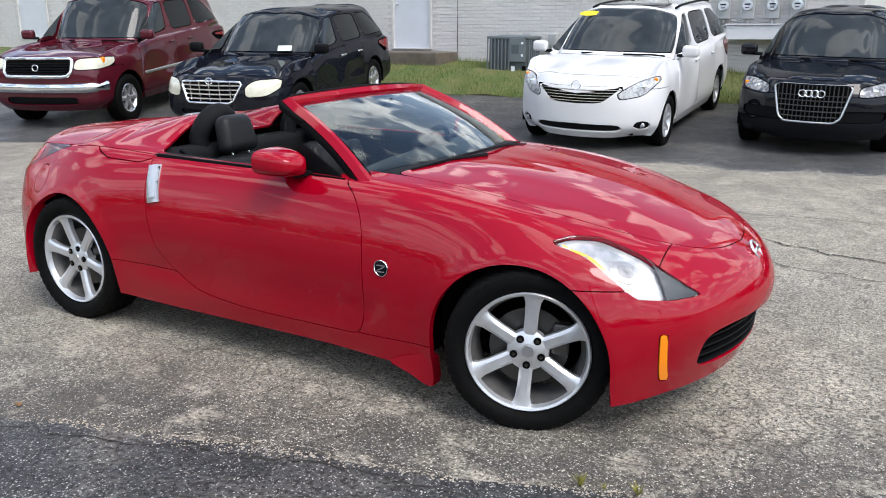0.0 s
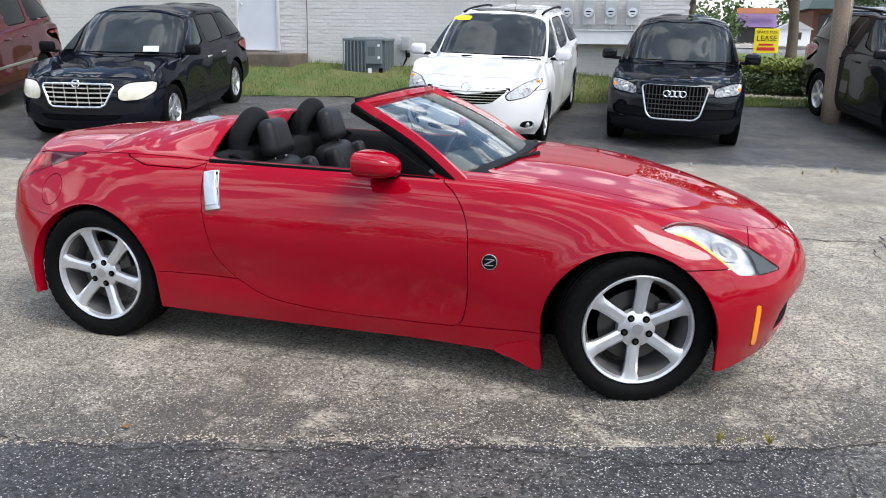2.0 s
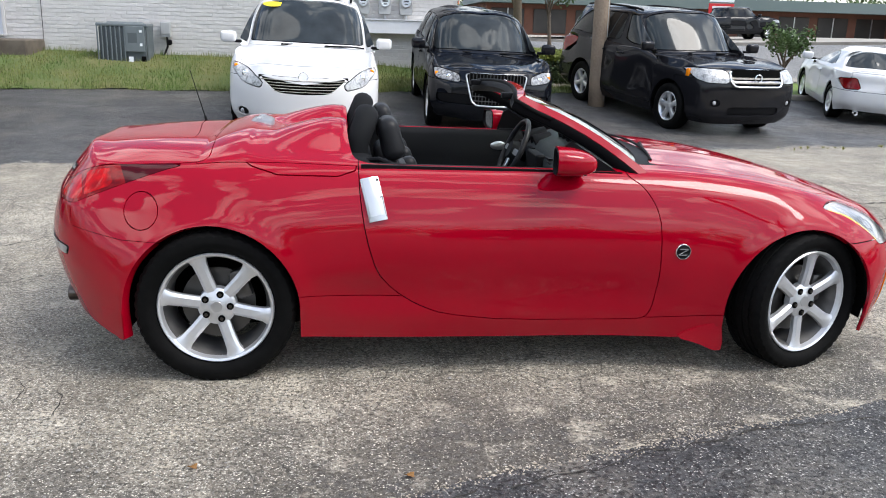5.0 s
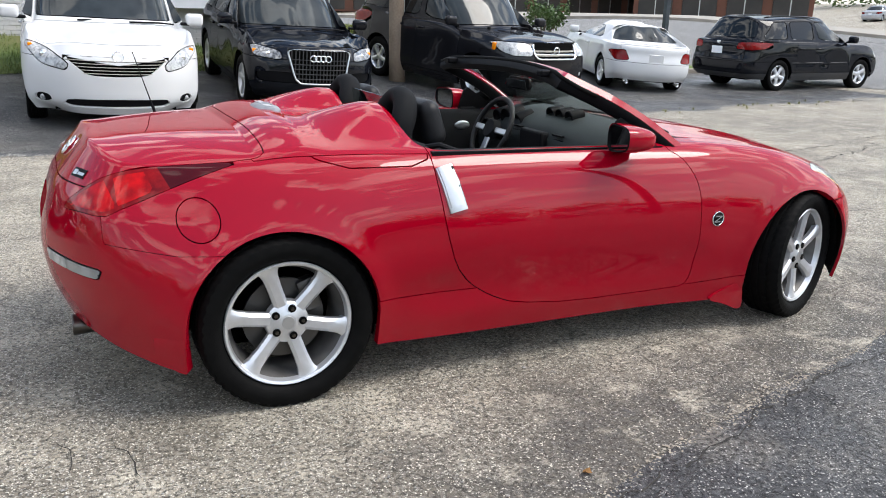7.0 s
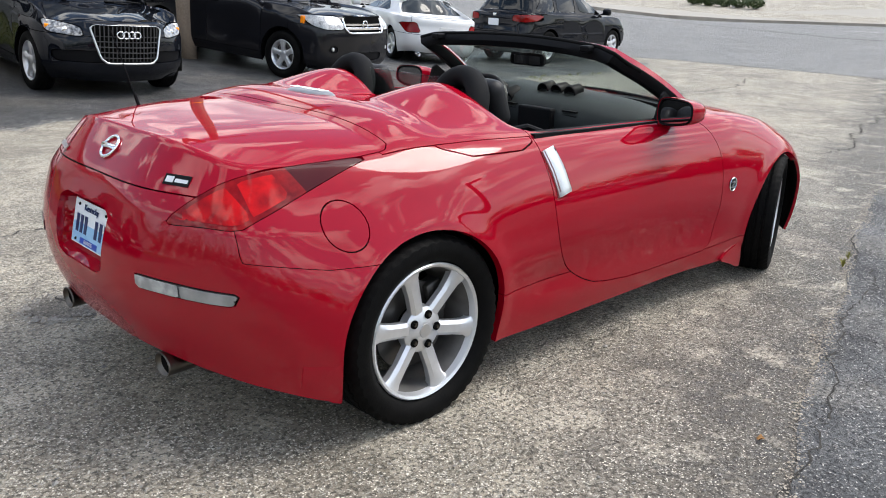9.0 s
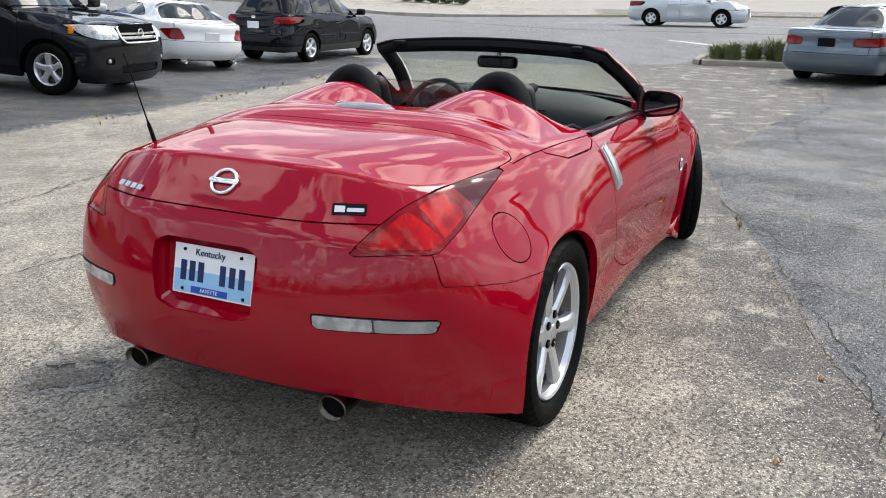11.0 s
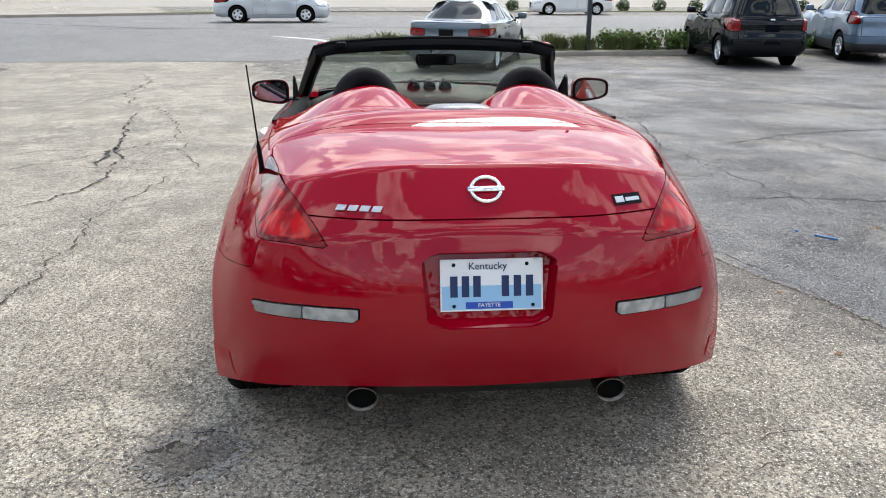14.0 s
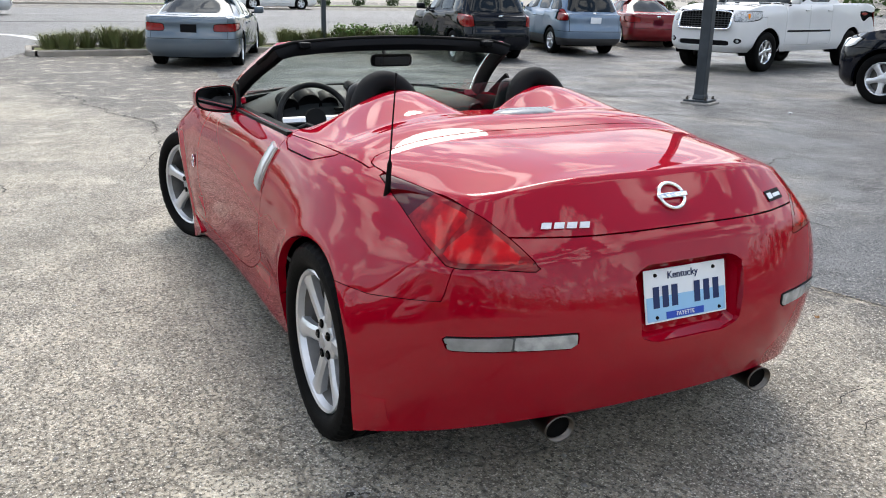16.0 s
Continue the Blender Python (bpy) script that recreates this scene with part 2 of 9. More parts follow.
def loft(rings, nu, nv, w=None, shape=None):
    """rings: K rings of S points on the half y >= 0, nose centre to tail centre. Gives the half shell as a Surf.
    p = (station, ring) of each vertex. shape: moves the grid (x, y, z) before normals are taken."""
    R = np.array(rings, float)
    su, sv = steps(nu), steps(nv)
    # across the stations; the outline meets the middle squarely
    A = spline(R.transpose(1, 0, 2), su, tau=((0, 1, 0), (0, 1, 0)))            # (U, K, 3)
    W = None
    if w is not None:
        W = spline(np.repeat(np.array(w, float).T[:, :, None], 3, 2), su)[:, :, 0].T.clip(0, 1)
    G = spline(A.transpose(1, 0, 2), sv, w=W)                                   # (V, U, 3)
    G[..., 1] = np.maximum(G[..., 1], 0)
    if shape:
        G = shape(G)
    U = np.array([k + f for k, f in su])
    V = np.array([k + f for k, f in sv])
    gu, gv = np.gradient(G, axis=1), np.gradient(G, axis=0)
    n = np.cross(gv, gu)
    ln = np.linalg.norm(n, axis=2, keepdims=True)
    n = n / np.maximum(ln, 1e-9)
    # normals on the middle line lie in the plane y = 0
    for sl in (np.s_[:, 0], np.s_[:, -1], np.s_[-1, :]):
        n[sl][..., 1] = 0
    n /= np.maximum(np.linalg.norm(n, axis=2, keepdims=True), 1e-9)
    nV, nU = G.shape[:2]
    idx = np.arange(nV * nU).reshape(nV, nU)
    a, b, c, d = idx[:-1, :-1].ravel(), idx[:-1, 1:].ravel(), idx[1:, 1:].ravel(), idx[1:, :-1].ravel()
    t = np.concatenate([np.stack([a, d, c], 1), np.stack([a, c, b], 1)])
    v = G.reshape(-1, 3)
    area = np.linalg.norm(np.cross(v[t[:, 1]] - v[t[:, 0]], v[t[:, 2]] - v[t[:, 0]]), axis=1)
    t = t[area > 1e-9]
    p = np.stack([np.tile(U, nV), np.repeat(V, nU)], 1)
    S = Surf(v, n.reshape(-1, 3), p, t)
    c = v[t].mean(1)
    fn = np.cross(v[t[:, 1]] - v[t[:, 0]], v[t[:, 2]] - v[t[:, 0]])
    if (fn * (c - np.array([0, 0, 0.45]))).sum() < 0:
        S.t = t[:, ::-1]
    fn = np.cross(v[S.t[:, 1]] - v[S.t[:, 0]], v[S.t[:, 2]] - v[S.t[:, 0]])
    if (fn * S.n[S.t].mean(1)).sum() < 0:
        S.n = -S.n
    return S


def keep(S, f):
    """The part of S where f >= 0, cut exactly along f = 0."""
    pos = f >= 0
    cnt = pos[S.t].sum(1)
    tris, ev = [S.t[cnt == 3]], []
    one, two = S.t[cnt == 1], S.t[cnt == 2]
    if len(one):
        r = np.argmax(pos[one], 1)
        one = np.take_along_axis(one, (r[:, None] + np.arange(3)) % 3, 1)
    if len(two):
        r = np.argmin(pos[two], 1)
        two = np.take_along_axis(two, (r[:, None] + np.arange(3)) % 3, 1)
    E = np.concatenate([one[:, [0, 1]], one[:, [0, 2]], two[:, [0, 1]], two[:, [0, 2]]]) if len(one) or len(two) else np.zeros((0, 2), int)
    v, n, p = S.v, S.n, S.p
    if len(E):
        uq, inv = np.unique(np.sort(E, 1), axis=0, return_inverse=True)
        inv = inv.ravel()
        fa, fb = f[uq[:, 0]], f[uq[:, 1]]
        k = (fa / (fa - fb))[:, None]
        v = np.concatenate([v, v[uq[:, 0]] * (1 - k) + v[uq[:, 1]] * k])
        n = np.concatenate([n, n[uq[:, 0]] * (1 - k) + n[uq[:, 1]] * k])
        p = np.concatenate([p, p[uq[:, 0]] * (1 - k) + p[uq[:, 1]] * k])
        inv = inv + len(S.v)
        a, b = len(one), len(two)
        e1, e2, e3, e4 = inv[:a], inv[a:2 * a], inv[2 * a:2 * a + b], inv[2 * a + b:]
        tris += [np.stack([one[:, 0], e1, e2], 1), np.stack([e3, two[:, 1], two[:, 2]], 1), np.stack([e3, two[:, 2], e4], 1)]
    t = np.concatenate(tris)
    used, t2 = np.unique(t, return_inverse=True)
    return Surf(v[used], n[used], p[used], t2.reshape(-1, 3))


def renorm(S):
    """A panel's normals taken from its own faces alone."""
    fn = np.cross(S.v[S.t[:, 1]] - S.v[S.t[:, 0]], S.v[S.t[:, 2]] - S.v[S.t[:, 0]])
    n = np.zeros_like(S.v)
    for i in range(3):
        np.add.at(n, S.t[:, i], fn)
    ln = np.linalg.norm(n, axis=1, keepdims=True)
    n = np.where(ln > 1e-12, n / np.maximum(ln, 1e-12), S.n)
    mid = np.abs(S.v[:, 1]) < 1e-4
    n[mid, 1] = 0
    return Surf(S.v, n / np.maximum(np.linalg.norm(n, axis=1, keepdims=True), 1e-9), S.p, S.t)


def calm(S, q, deg=2, mix=1.0):
    """A panel whose normals follow a low polynomial of the two columns q: clean, unrippled reflections."""
    if len(S.v) < 40:
        return S
    q = (q - q.mean(0)) / np.maximum(q.std(0), 1e-6)
    A = np.stack([q[:, 0] ** i * q[:, 1] ** j for i in range(deg + 1) for j in range(deg + 1 - i)], 1)
    co, *_ = np.linalg.lstsq(A, S.n, rcond=None)
    n = A @ co
    n = n * mix + S.n * (1 - mix)
    n[np.abs(S.v[:, 1]) < 1e-4, 1] = 0
    return Surf(S.v, n / np.maximum(np.linalg.norm(n, axis=1, keepdims=True), 1e-9), S.p, S.t)


def split(S, fn, gap=0.0021):
    """(inside, outside) of fn < 0, a panel gap apart."""
    f = fn(S)
    inside = keep(S, -(f + gap))
    return inside, keep(S, f - gap)


def poly_sd(q, poly):
    """Signed distance of points q (N, 2) to a closed polygon, negative inside."""
    poly = np.asarray(poly, float)
    d = np.full(len(q), 1e9)
    ins = np.zeros(len(q), bool)
    for a, b in zip(poly, np.roll(poly, -1, 0)):
        e = b - a
        w = q - a
        k = np.clip((w @ e) / max(e @ e, 1e-12), 0, 1)[:, None]
        d = np.minimum(d, np.linalg.norm(w - k * e, axis=1))
        c = (a[1] > q[:, 1]) != (b[1] > q[:, 1])
        with np.errstate(divide="ignore", invalid="ignore"):
            ins ^= c & (q[:, 0] < a[0] + (q[:, 1] - a[1]) / (b[1] - a[1]) * e[0])
    return np.where(ins, -d, d)


def rounded(poly, n=2, keep_r=0.22):
    P = np.asarray(poly, float)
    for _ in range(n):
        Q = np.roll(P, -1, 0)
        P = np.stack([P * (1 - keep_r) + Q * keep_r, P * keep_r + Q * (1 - keep_r)], 1).reshape(-1, P.shape[1])
    return P


def flat(S, i, j):
    return S.v[:, [i, j]]


def link(name, me, material, parent=None, label=""):
    ob = new(name, me)
    for m in material if isinstance(material, (list, tuple)) else [material]:
        me.materials.append(m)
    if parent is not None:
        ob.parent = parent
    if label:
        ob["label"] = label
    return ob


def panel(name, S, material, parent, label="", side=1, rim=0.012, offset=0.0):
    """A cut piece as an object of its own, its edges turned inwards by rim. side = -1 mirrors it to y < 0; 0: both halves in one."""
    v, n, t = S.v + S.n * offset, S.n, S.t
    nv0 = len(v)
    if rim and len(t):
        e = np.concatenate([t[:, [0, 1]], t[:, [1, 2]], t[:, [2, 0]]])
        key = np.sort(e, 1)
        _, first, c = np.unique(key, axis=0, return_index=True, return_counts=True)
        be = e[first[c == 1]]
        be = be[~((np.abs(v[be[:, 0], 1]) < 1e-4) & (np.abs(v[be[:, 1], 1]) < 1e-4))]
        if len(be):
            ed = v[be[:, 1]] - v[be[:, 0]]
            on = np.cross(ed, n[be[:, 0]])
            on /= np.maximum(np.linalg.norm(on, axis=1, keepdims=True), 1e-9)
            k = len(be)
            vv = np.concatenate([v[be[:, 0]], v[be[:, 1]], v[be[:, 0]] - n[be[:, 0]] * rim, v[be[:, 1]] - n[be[:, 1]] * rim])
            i0 = nv0 + np.arange(k)
            q = np.concatenate([np.stack([i0 + k, i0, i0 + 2 * k], 1), np.stack([i0 + k, i0 + 2 * k, i0 + 3 * k], 1)])
            v, n, t = np.concatenate([v, vv]), np.concatenate([n, on, on, on, on]), np.concatenate([t, q])
    if side <= 0:
        mv, mn, mt = v * [1, -1, 1], n * [1, -1, 1], t[:, ::-1]
        if side == 0:
            v, n, t = np.concatenate([v, mv]), np.concatenate([n, mn]), np.concatenate([t, mt + len(v)])
        else:
            v, n, t = mv, mn, mt
    if len(t) == 0:
        return None
    me = bpy.data.meshes.new(name)
    me.from_pydata(v.tolist(), [], t.tolist())
    me.polygons.foreach_set("use_smooth", [True] * len(me.polygons))
    n = n / np.maximum(np.linalg.norm(n, axis=1, keepdims=True), 1e-9)
    me.normals_split_custom_set_from_vertices(n.tolist())
    return link(name, me, material, parent, label)


# ---- plain mesh helpers ----
def part(name, bm, material, parent=None, label="", smooth=False):
    me = bpy.data.meshes.new(name)
    bm.normal_update()
    bm.to_mesh(me)
    bm.free()
    if smooth:
        me.polygons.foreach_set("use_smooth", [True] * len(me.polygons))
        if smooth is not True:
            me.set_sharp_from_angle(angle=radians(smooth))
    return link(name, me, material, parent, label)


def bm_box(bm, c, s, m=None, bevel=0.0, seg=1, taper=None):
    """A box of size s round c, under the matrix m; taper = (x, y) scale of its top."""
    r = bmesh.ops.create_cube(bm, size=1)
    vs = r["verts"]
    for v in vs:
        k = taper if taper and v.co.z > 0 else (1, 1)
        v.co = Vector((v.co.x * s[0] * k[0] + c[0], v.co.y * s[1] * k[1] + c[1], v.co.z * s[2] + c[2]))
    if bevel:
        es = list({e for v in vs for e in v.link_edges})
        r2 = bmesh.ops.bevel(bm, geom=es, offset=bevel, segments=seg, affect="EDGES", profile=0.5)
        vs = list({v for f in r2["faces"] for v in f.verts} | {v for v in vs if v.is_valid})
    if m is not None:
        bmesh.ops.transform(bm, matrix=m, verts=[v for v in vs if v.is_valid])
    return vs


def bm_lathe(bm, prof, n=32, axis="y", m=None, start=0.0, end=360.0):
    """Turns the profile [(along, radius)] round an axis."""
    full = end - start >= 359.9
    cols = n if full else n + 1
    rows = []
    for k in range(cols):
        a = radians(start + (end - start) * k / n)
        row = []
        for h, r in prof:
            co = (r * math.cos(a), h, r * math.sin(a)) if axis == "y" else (r * math.cos(a), r * math.sin(a), h) if axis == "z" else (h, r * math.cos(a), r * math.sin(a))
            v = Vector(co)
            row.append(bm.verts.new(m @ v if m is not None else v))
        rows.append(row)
    for k in range(n):
        a, b = rows[k], rows[(k + 1) % cols]
        for i in range(len(prof) - 1):
            try:
                bm.faces.new((a[i], b[i], b[i + 1], a[i + 1]))
            except ValueError:
                pass


def bm_tube(bm, pts, r, n=8, cap=True, squash=1.0):
    """A round tube along pts; r: a radius or one for each point."""
    pts = [Vector(p) for p in pts]
    rs = r if isinstance(r, (list, tuple)) else [r] * len(pts)
    up = Vector((0, 0, 1))
    rings, prev = [], None
    for i, p in enumerate(pts):
        d = (pts[min(i + 1, len(pts) - 1)] - pts[max(i - 1, 0)]).normalized()
        x = prev - d * prev.dot(d) if prev is not None else (up.cross(d) if abs(d.z) < 0.95 else Vector((1, 0, 0)).cross(d))
        x.normalize()
        y = d.cross(x)
        prev = x
        rings.append([bm.verts.new(p + x * rs[i] * math.cos(2 * math.pi * k / n) + y * rs[i] * squash * math.sin(2 * math.pi * k / n)) for k in range(n)])
    for a, b in zip(rings, rings[1:]):
        for k in range(n):
            bm.faces.new((a[k], a[(k + 1) % n], b[(k + 1) % n], b[k]))
    if cap:
        bm.faces.new(rings[0][::-1])
        bm.faces.new(rings[-1])


def bm_sweep(bm, pts, prof, frames=None, close=True, cap=True):
    """Sweeps a flat profile [(a, b)] along pts; a lies along each frame's side, b along its up."""
    pts = [Vector(p) for p in pts]
    rows = []
    for i, p in enumerate(pts):
        d = (pts[min(i + 1, len(pts) - 1)] - pts[max(i - 1, 0)]).normalized()
        up = Vector(frames[i]) if frames else Vector((0, 0, 1))
        s = d.cross(up).normalized()
        u = s.cross(d).normalized()
        rows.append([bm.verts.new(p + s * a + u * b) for a, b in prof])
    k = len(prof)
    for a, b in zip(rows, rows[1:]):
        for j in range(k if close else k - 1):
            bm.faces.new((a[j], a[(j + 1) % k], b[(j + 1) % k], b[j]))
    if cap and close:
        bm.faces.new(rows[0][::-1])
        bm.faces.new(rows[-1])


def bm_prism(bm, poly, h, m=None):
    """Extrudes a flat polygon [(x, y)] by h along z, under m."""
    lo = [bm.verts.new((x, y, 0)) for x, y in poly]
    hi = [bm.verts.new((x, y, h)) for x, y in poly]
    bm.faces.new(lo[::-1])
    bm.faces.new(hi)
    for i in range(len(poly)):
        j = (i + 1) % len(poly)
        bm.faces.new((lo[i], lo[j], hi[j], hi[i]))
    if m is not None:
        bmesh.ops.transform(bm, matrix=m, verts=lo + hi)


def thing(name, label, category, m=None, group="", kind=""):
    ob = new(name)
    ob.empty_display_size = 0.2
    tagged(ob, label, category, group, kind)
    if m is not None:
        ob.matrix_world = m
    return ob


def frame_m(o, x, y):
    """A matrix with origin o, axes x and y (z = x cross y)."""
    x, y = Vector(x).normalized(), Vector(y)
    z = x.cross(y).normalized()
    y = z.cross(x)
    return Matrix(((x.x, y.x, z.x, o[0]), (x.y, y.y, z.y, o[1]), (x.z, y.z, z.z, o[2]), (0, 0, 0, 1)))


# ---- lie of the land ----
def soft(x, k=0.5):
    return k * np.logaddexp(0, np.asarray(x, float) / k)


def ground_z(x, y):
    """Flat round the roadster; rises towards the building and, further off, to the road's crown."""
    x, y = np.asarray(x, float), np.asarray(y, float)
    y0 = 4.8 + 0.33 * (np.clip(x, -14, 40) + 6.8)
    rise = 0.085 * (soft(y - y0) - soft(y - y0 - 13, 1.0)) * np.clip((60 - x) / 30, 0, 1)
    road = 0.05 * (soft(x - 15.5, 1.0) - soft(x - 27.5, 1.5)) + 0.008 * soft(x - 30, 2)
    bank = 0.075 * (soft(x - 58, 2.0) - soft(x - 110, 2.0))
    return rise + road + bank


def gz(x, y):
    return float(ground_z(x, y))


def stand(x, y, yaw, base=2.7, side=1.6):
    """The pose of a vehicle whose wheels touch the ground at (x, y), heading yaw degrees."""
    a = radians(yaw)
    f, l = (math.cos(a), math.sin(a)), (-math.sin(a), math.cos(a))
    zf, zr = gz(x + f[0] * base / 2, y + f[1] * base / 2), gz(x - f[0] * base / 2, y - f[1] * base / 2)
    zl, zt = gz(x + l[0] * side / 2, y + l[1] * side / 2), gz(x - l[0] * side / 2, y - l[1] * side / 2)
    pitch, roll = math.atan2(zf - zr, base), math.atan2(zl - zt, side)
    return Matrix.Translation((x, y, (zf + zr) / 2)) @ Euler((0, 0, a)).to_matrix().to_4x4() @ Euler((roll, -pitch, 0)).to_matrix().to_4x4()

# ---- ground ----
def asphalt(name, dark, light, stone, stone_amt, crack=0.6, patch=None, gloss=.68, cloud=.75, damp=0, sandy=0):
    """Worn asphalt: stone chips in binder, cloudy wear, fine cracks."""
    m = bpy.data.materials.new(name)
    m.use_nodes = True
    t = m.node_tree
    b = t.nodes["Principled BSDF"]
    N, Lk = t.nodes.new, t.links.new
    co = N("ShaderNodeTexCoord")

    def noise(scale, detail=5, rough=.55, dist=0.0):
        n = N("ShaderNodeTexNoise")
        n.inputs["Scale"].default_value, n.inputs["Detail"].default_value, n.inputs["Roughness"].default_value, n.inputs["Distortion"].default_value = scale, detail, rough, dist
        Lk(co.outputs["Object"], n.inputs["Vector"])
        return n.outputs["Fac"]

    def ramp(src, a, b_, c0=(0, 0, 0), c1=(1, 1, 1)):
        r = N("ShaderNodeValToRGB")
        r.color_ramp.elements[0].position, r.color_ramp.elements[1].position = a, b_
        r.color_ramp.elements[0].color, r.color_ramp.elements[1].color = (*c0, 1), (*c1, 1)
        Lk(src, r.inputs[0])
        return r.outputs[0]

    def mix(f, a, b_):
        x = N("ShaderNodeMix")
        x.data_type = "RGBA"
        for k, val in (("Factor", f), ("A", a), ("B", b_)):
            if hasattr(val, "links"):
                Lk(val, x.inputs[k])
            elif k == "Factor":
                x.inputs[k].default_value = val
            else:
                x.inputs[k].default_value = (*val, 1)
        return x.outputs["Result"]

    def math_(op, a, b_):
        x = N("ShaderNodeMath")
        x.operation = op
        for i, val in enumerate((a, b_)):
            if hasattr(val, "links"):
                Lk(val, x.inputs[i])
            else:
                x.inputs[i].default_value = val
        return x.outputs[0]

    wear = ramp(noise(cloud, 9, .68, .6), .33, .59)
    base = mix(wear, dark, light)
    base = mix(math_("MULTIPLY", ramp(noise(.27, 6, .62, .5), .48, .64), .5), base, tuple(c * .85 for c in dark))
    if patch:
        # darker, more worn-off band along one edge: colour, slope, offset, width
        pc, psl, pof, pwd = patch
        sx = N("ShaderNodeSeparateXYZ")
        Lk(co.outputs["Object"], sx.inputs[0])
        q = math_("SUBTRACT", math_("SUBTRACT", sx.outputs[1], math_("MULTIPLY", sx.outputs[0], psl)), pof)
        q = math_("ADD", math_("DIVIDE", q, pwd), math_("MULTIPLY", math_("SUBTRACT", noise(1.9, 7, .65), .5), 2.6))
        base = mix(ramp(q, .15, .95, (1, 1, 1), (0, 0, 0)), base, pc)
    base = mix(math_("MULTIPLY", ramp(noise(3.2, 6, .62), .42, .70), .6), base, tuple(c * .78 for c in dark))
    base = mix(math_("MULTIPLY", ramp(noise(11, 7, .72), .45, .58), .5), base, tuple(c * .62 for c in dark))
    base = mix(math_("MULTIPLY", ramp(noise(34, 6, .75), .47, .56), .55), base, tuple(c * .50 for c in dark))
    # sandy patches
    if patch:
        base = mix(math_("MULTIPLY", ramp(noise(2.7, 7, .7), .53, .66), .85), base, (.60, .54, .43))
    if sandy:
        base = mix(math_("MULTIPLY", ramp(noise(.62, 8, .66, .3), .50, .62), sandy), base, (.30, .265, .21))
    # stone chips of two sizes, each with its own tone, in patches
    patchy = math_("MULTIPLY", ramp(noise(.9, 6, .66), .30, .66, (.45, .45, .45), (1.25, 1.25, 1.25)), stone_amt)
    if patch:
        patchy = math_("MULTIPLY", patchy, ramp(q, .0, 1.3, (.50, .50, .50), (1, 1, 1)))
    chips, col = None, base
    for scale, amt, edge in ((190, .9, .9), (92, .8, .42)):
        vor = N("ShaderNodeTexVoronoi")
        vor.inputs["Scale"].default_value = scale
        Lk(co.outputs["Object"], vor.inputs["Vector"])
        sep = N("ShaderNodeSeparateColor")
        Lk(vor.outputs["Color"], sep.inputs[0])
        on = ramp(math_("ADD", sep.outputs[0], math_("SUBTRACT", math_("MULTIPLY", patchy, amt), 1.0)), 0.0, .06)
        on = math_("MULTIPLY", on, ramp(vor.outputs["Distance"], edge * .72, edge, (1, 1, 1), (0, 0, 0)))
        col = mix(on, col, mix(ramp(sep.outputs[2], .1, .9), tuple(c * .42 for c in stone), stone))
        chips = on if chips is None else math_("MAXIMUM", chips, on)
    # dark pits between the stones
    pit = math_("MULTIPLY", ramp(noise(56, 5, .7), .51, .60), .85)
    col = mix(pit, col, tuple(c * .30 for c in dark))
    # fine map cracks
    cv = N("ShaderNodeTexVoronoi")
    cv.feature = "DISTANCE_TO_EDGE"
    cv.inputs["Scale"].default_value = 1.15
    dn = N("ShaderNodeTexNoise")
    dn.inputs["Scale"].default_value, dn.inputs["Detail"].default_value = 2.3, 6
    Lk(co.outputs["Object"], dn.inputs["Vector"])
    mv = N("ShaderNodeVectorMath")
    mv.operation = "SCALE"
    mv.inputs["Scale"].default_value = .9
    Lk(dn.outputs["Color"], mv.inputs[0])
    av = N("ShaderNodeVectorMath")
    Lk(co.outputs["Object"], av.inputs[0])
    Lk(mv.outputs[0], av.inputs[1])
    Lk(av.outputs[0], cv.inputs["Vector"])
    crk = math_("MULTIPLY", ramp(cv.outputs["Distance"], .004, .016, (1, 1, 1), (0, 0, 0)), math_("MULTIPLY", ramp(noise(.42, 3), .42, .60), crack))
    # finer net of cracks in worn stretches
    fv = N("ShaderNodeTexVoronoi")
    fv.feature = "DISTANCE_TO_EDGE"
    fv.inputs["Scale"].default_value = 3.9
    fm = N("ShaderNodeVectorMath")
    fm.operation = "SCALE"
    fm.inputs["Scale"].default_value = .32
    Lk(dn.outputs["Color"], fm.inputs[0])
    fa = N("ShaderNodeVectorMath")
    Lk(co.outputs["Object"], fa.inputs[0])
    Lk(fm.outputs[0], fa.inputs[1])
    Lk(fa.outputs[0], fv.inputs["Vector"])
    fine = math_("MULTIPLY", ramp(fv.outputs["Distance"], .006, .030, (1, 1, 1), (0, 0, 0)), math_("MULTIPLY", ramp(noise(.6, 4), .46, .60), crack))
    crk = math_("MAXIMUM", crk, fine)
    col = mix(crk, col, (.018, .017, .016))
    Lk(col, b.inputs["Base Color"])
    b.inputs["Roughness"].default_value = gloss
    if damp:
        # smoother where the sealer is whole, rough where it is worn through
        Lk(ramp(noise(.8, 6, .62), .40, .60, (gloss - damp,) * 3, (gloss + damp,) * 3), b.inputs["Roughness"])
    b.inputs["Specular IOR Level"].default_value = .45
    bp = N("ShaderNodeBump")
    bp.inputs["Strength"].default_value, bp.inputs["Distance"].default_value = .9, .008
    h = math_("ADD", math_("MULTIPLY", chips, .6), math_("SUBTRACT", math_("SUBTRACT", noise(110, 4), math_("MULTIPLY", pit, .6)), math_("MULTIPLY", crk, 1.4)))
    Lk(h, bp.inputs["Height"])
    Lk(bp.outputs[0], b.inputs["Normal"])
    MATS[name] = m
    return m


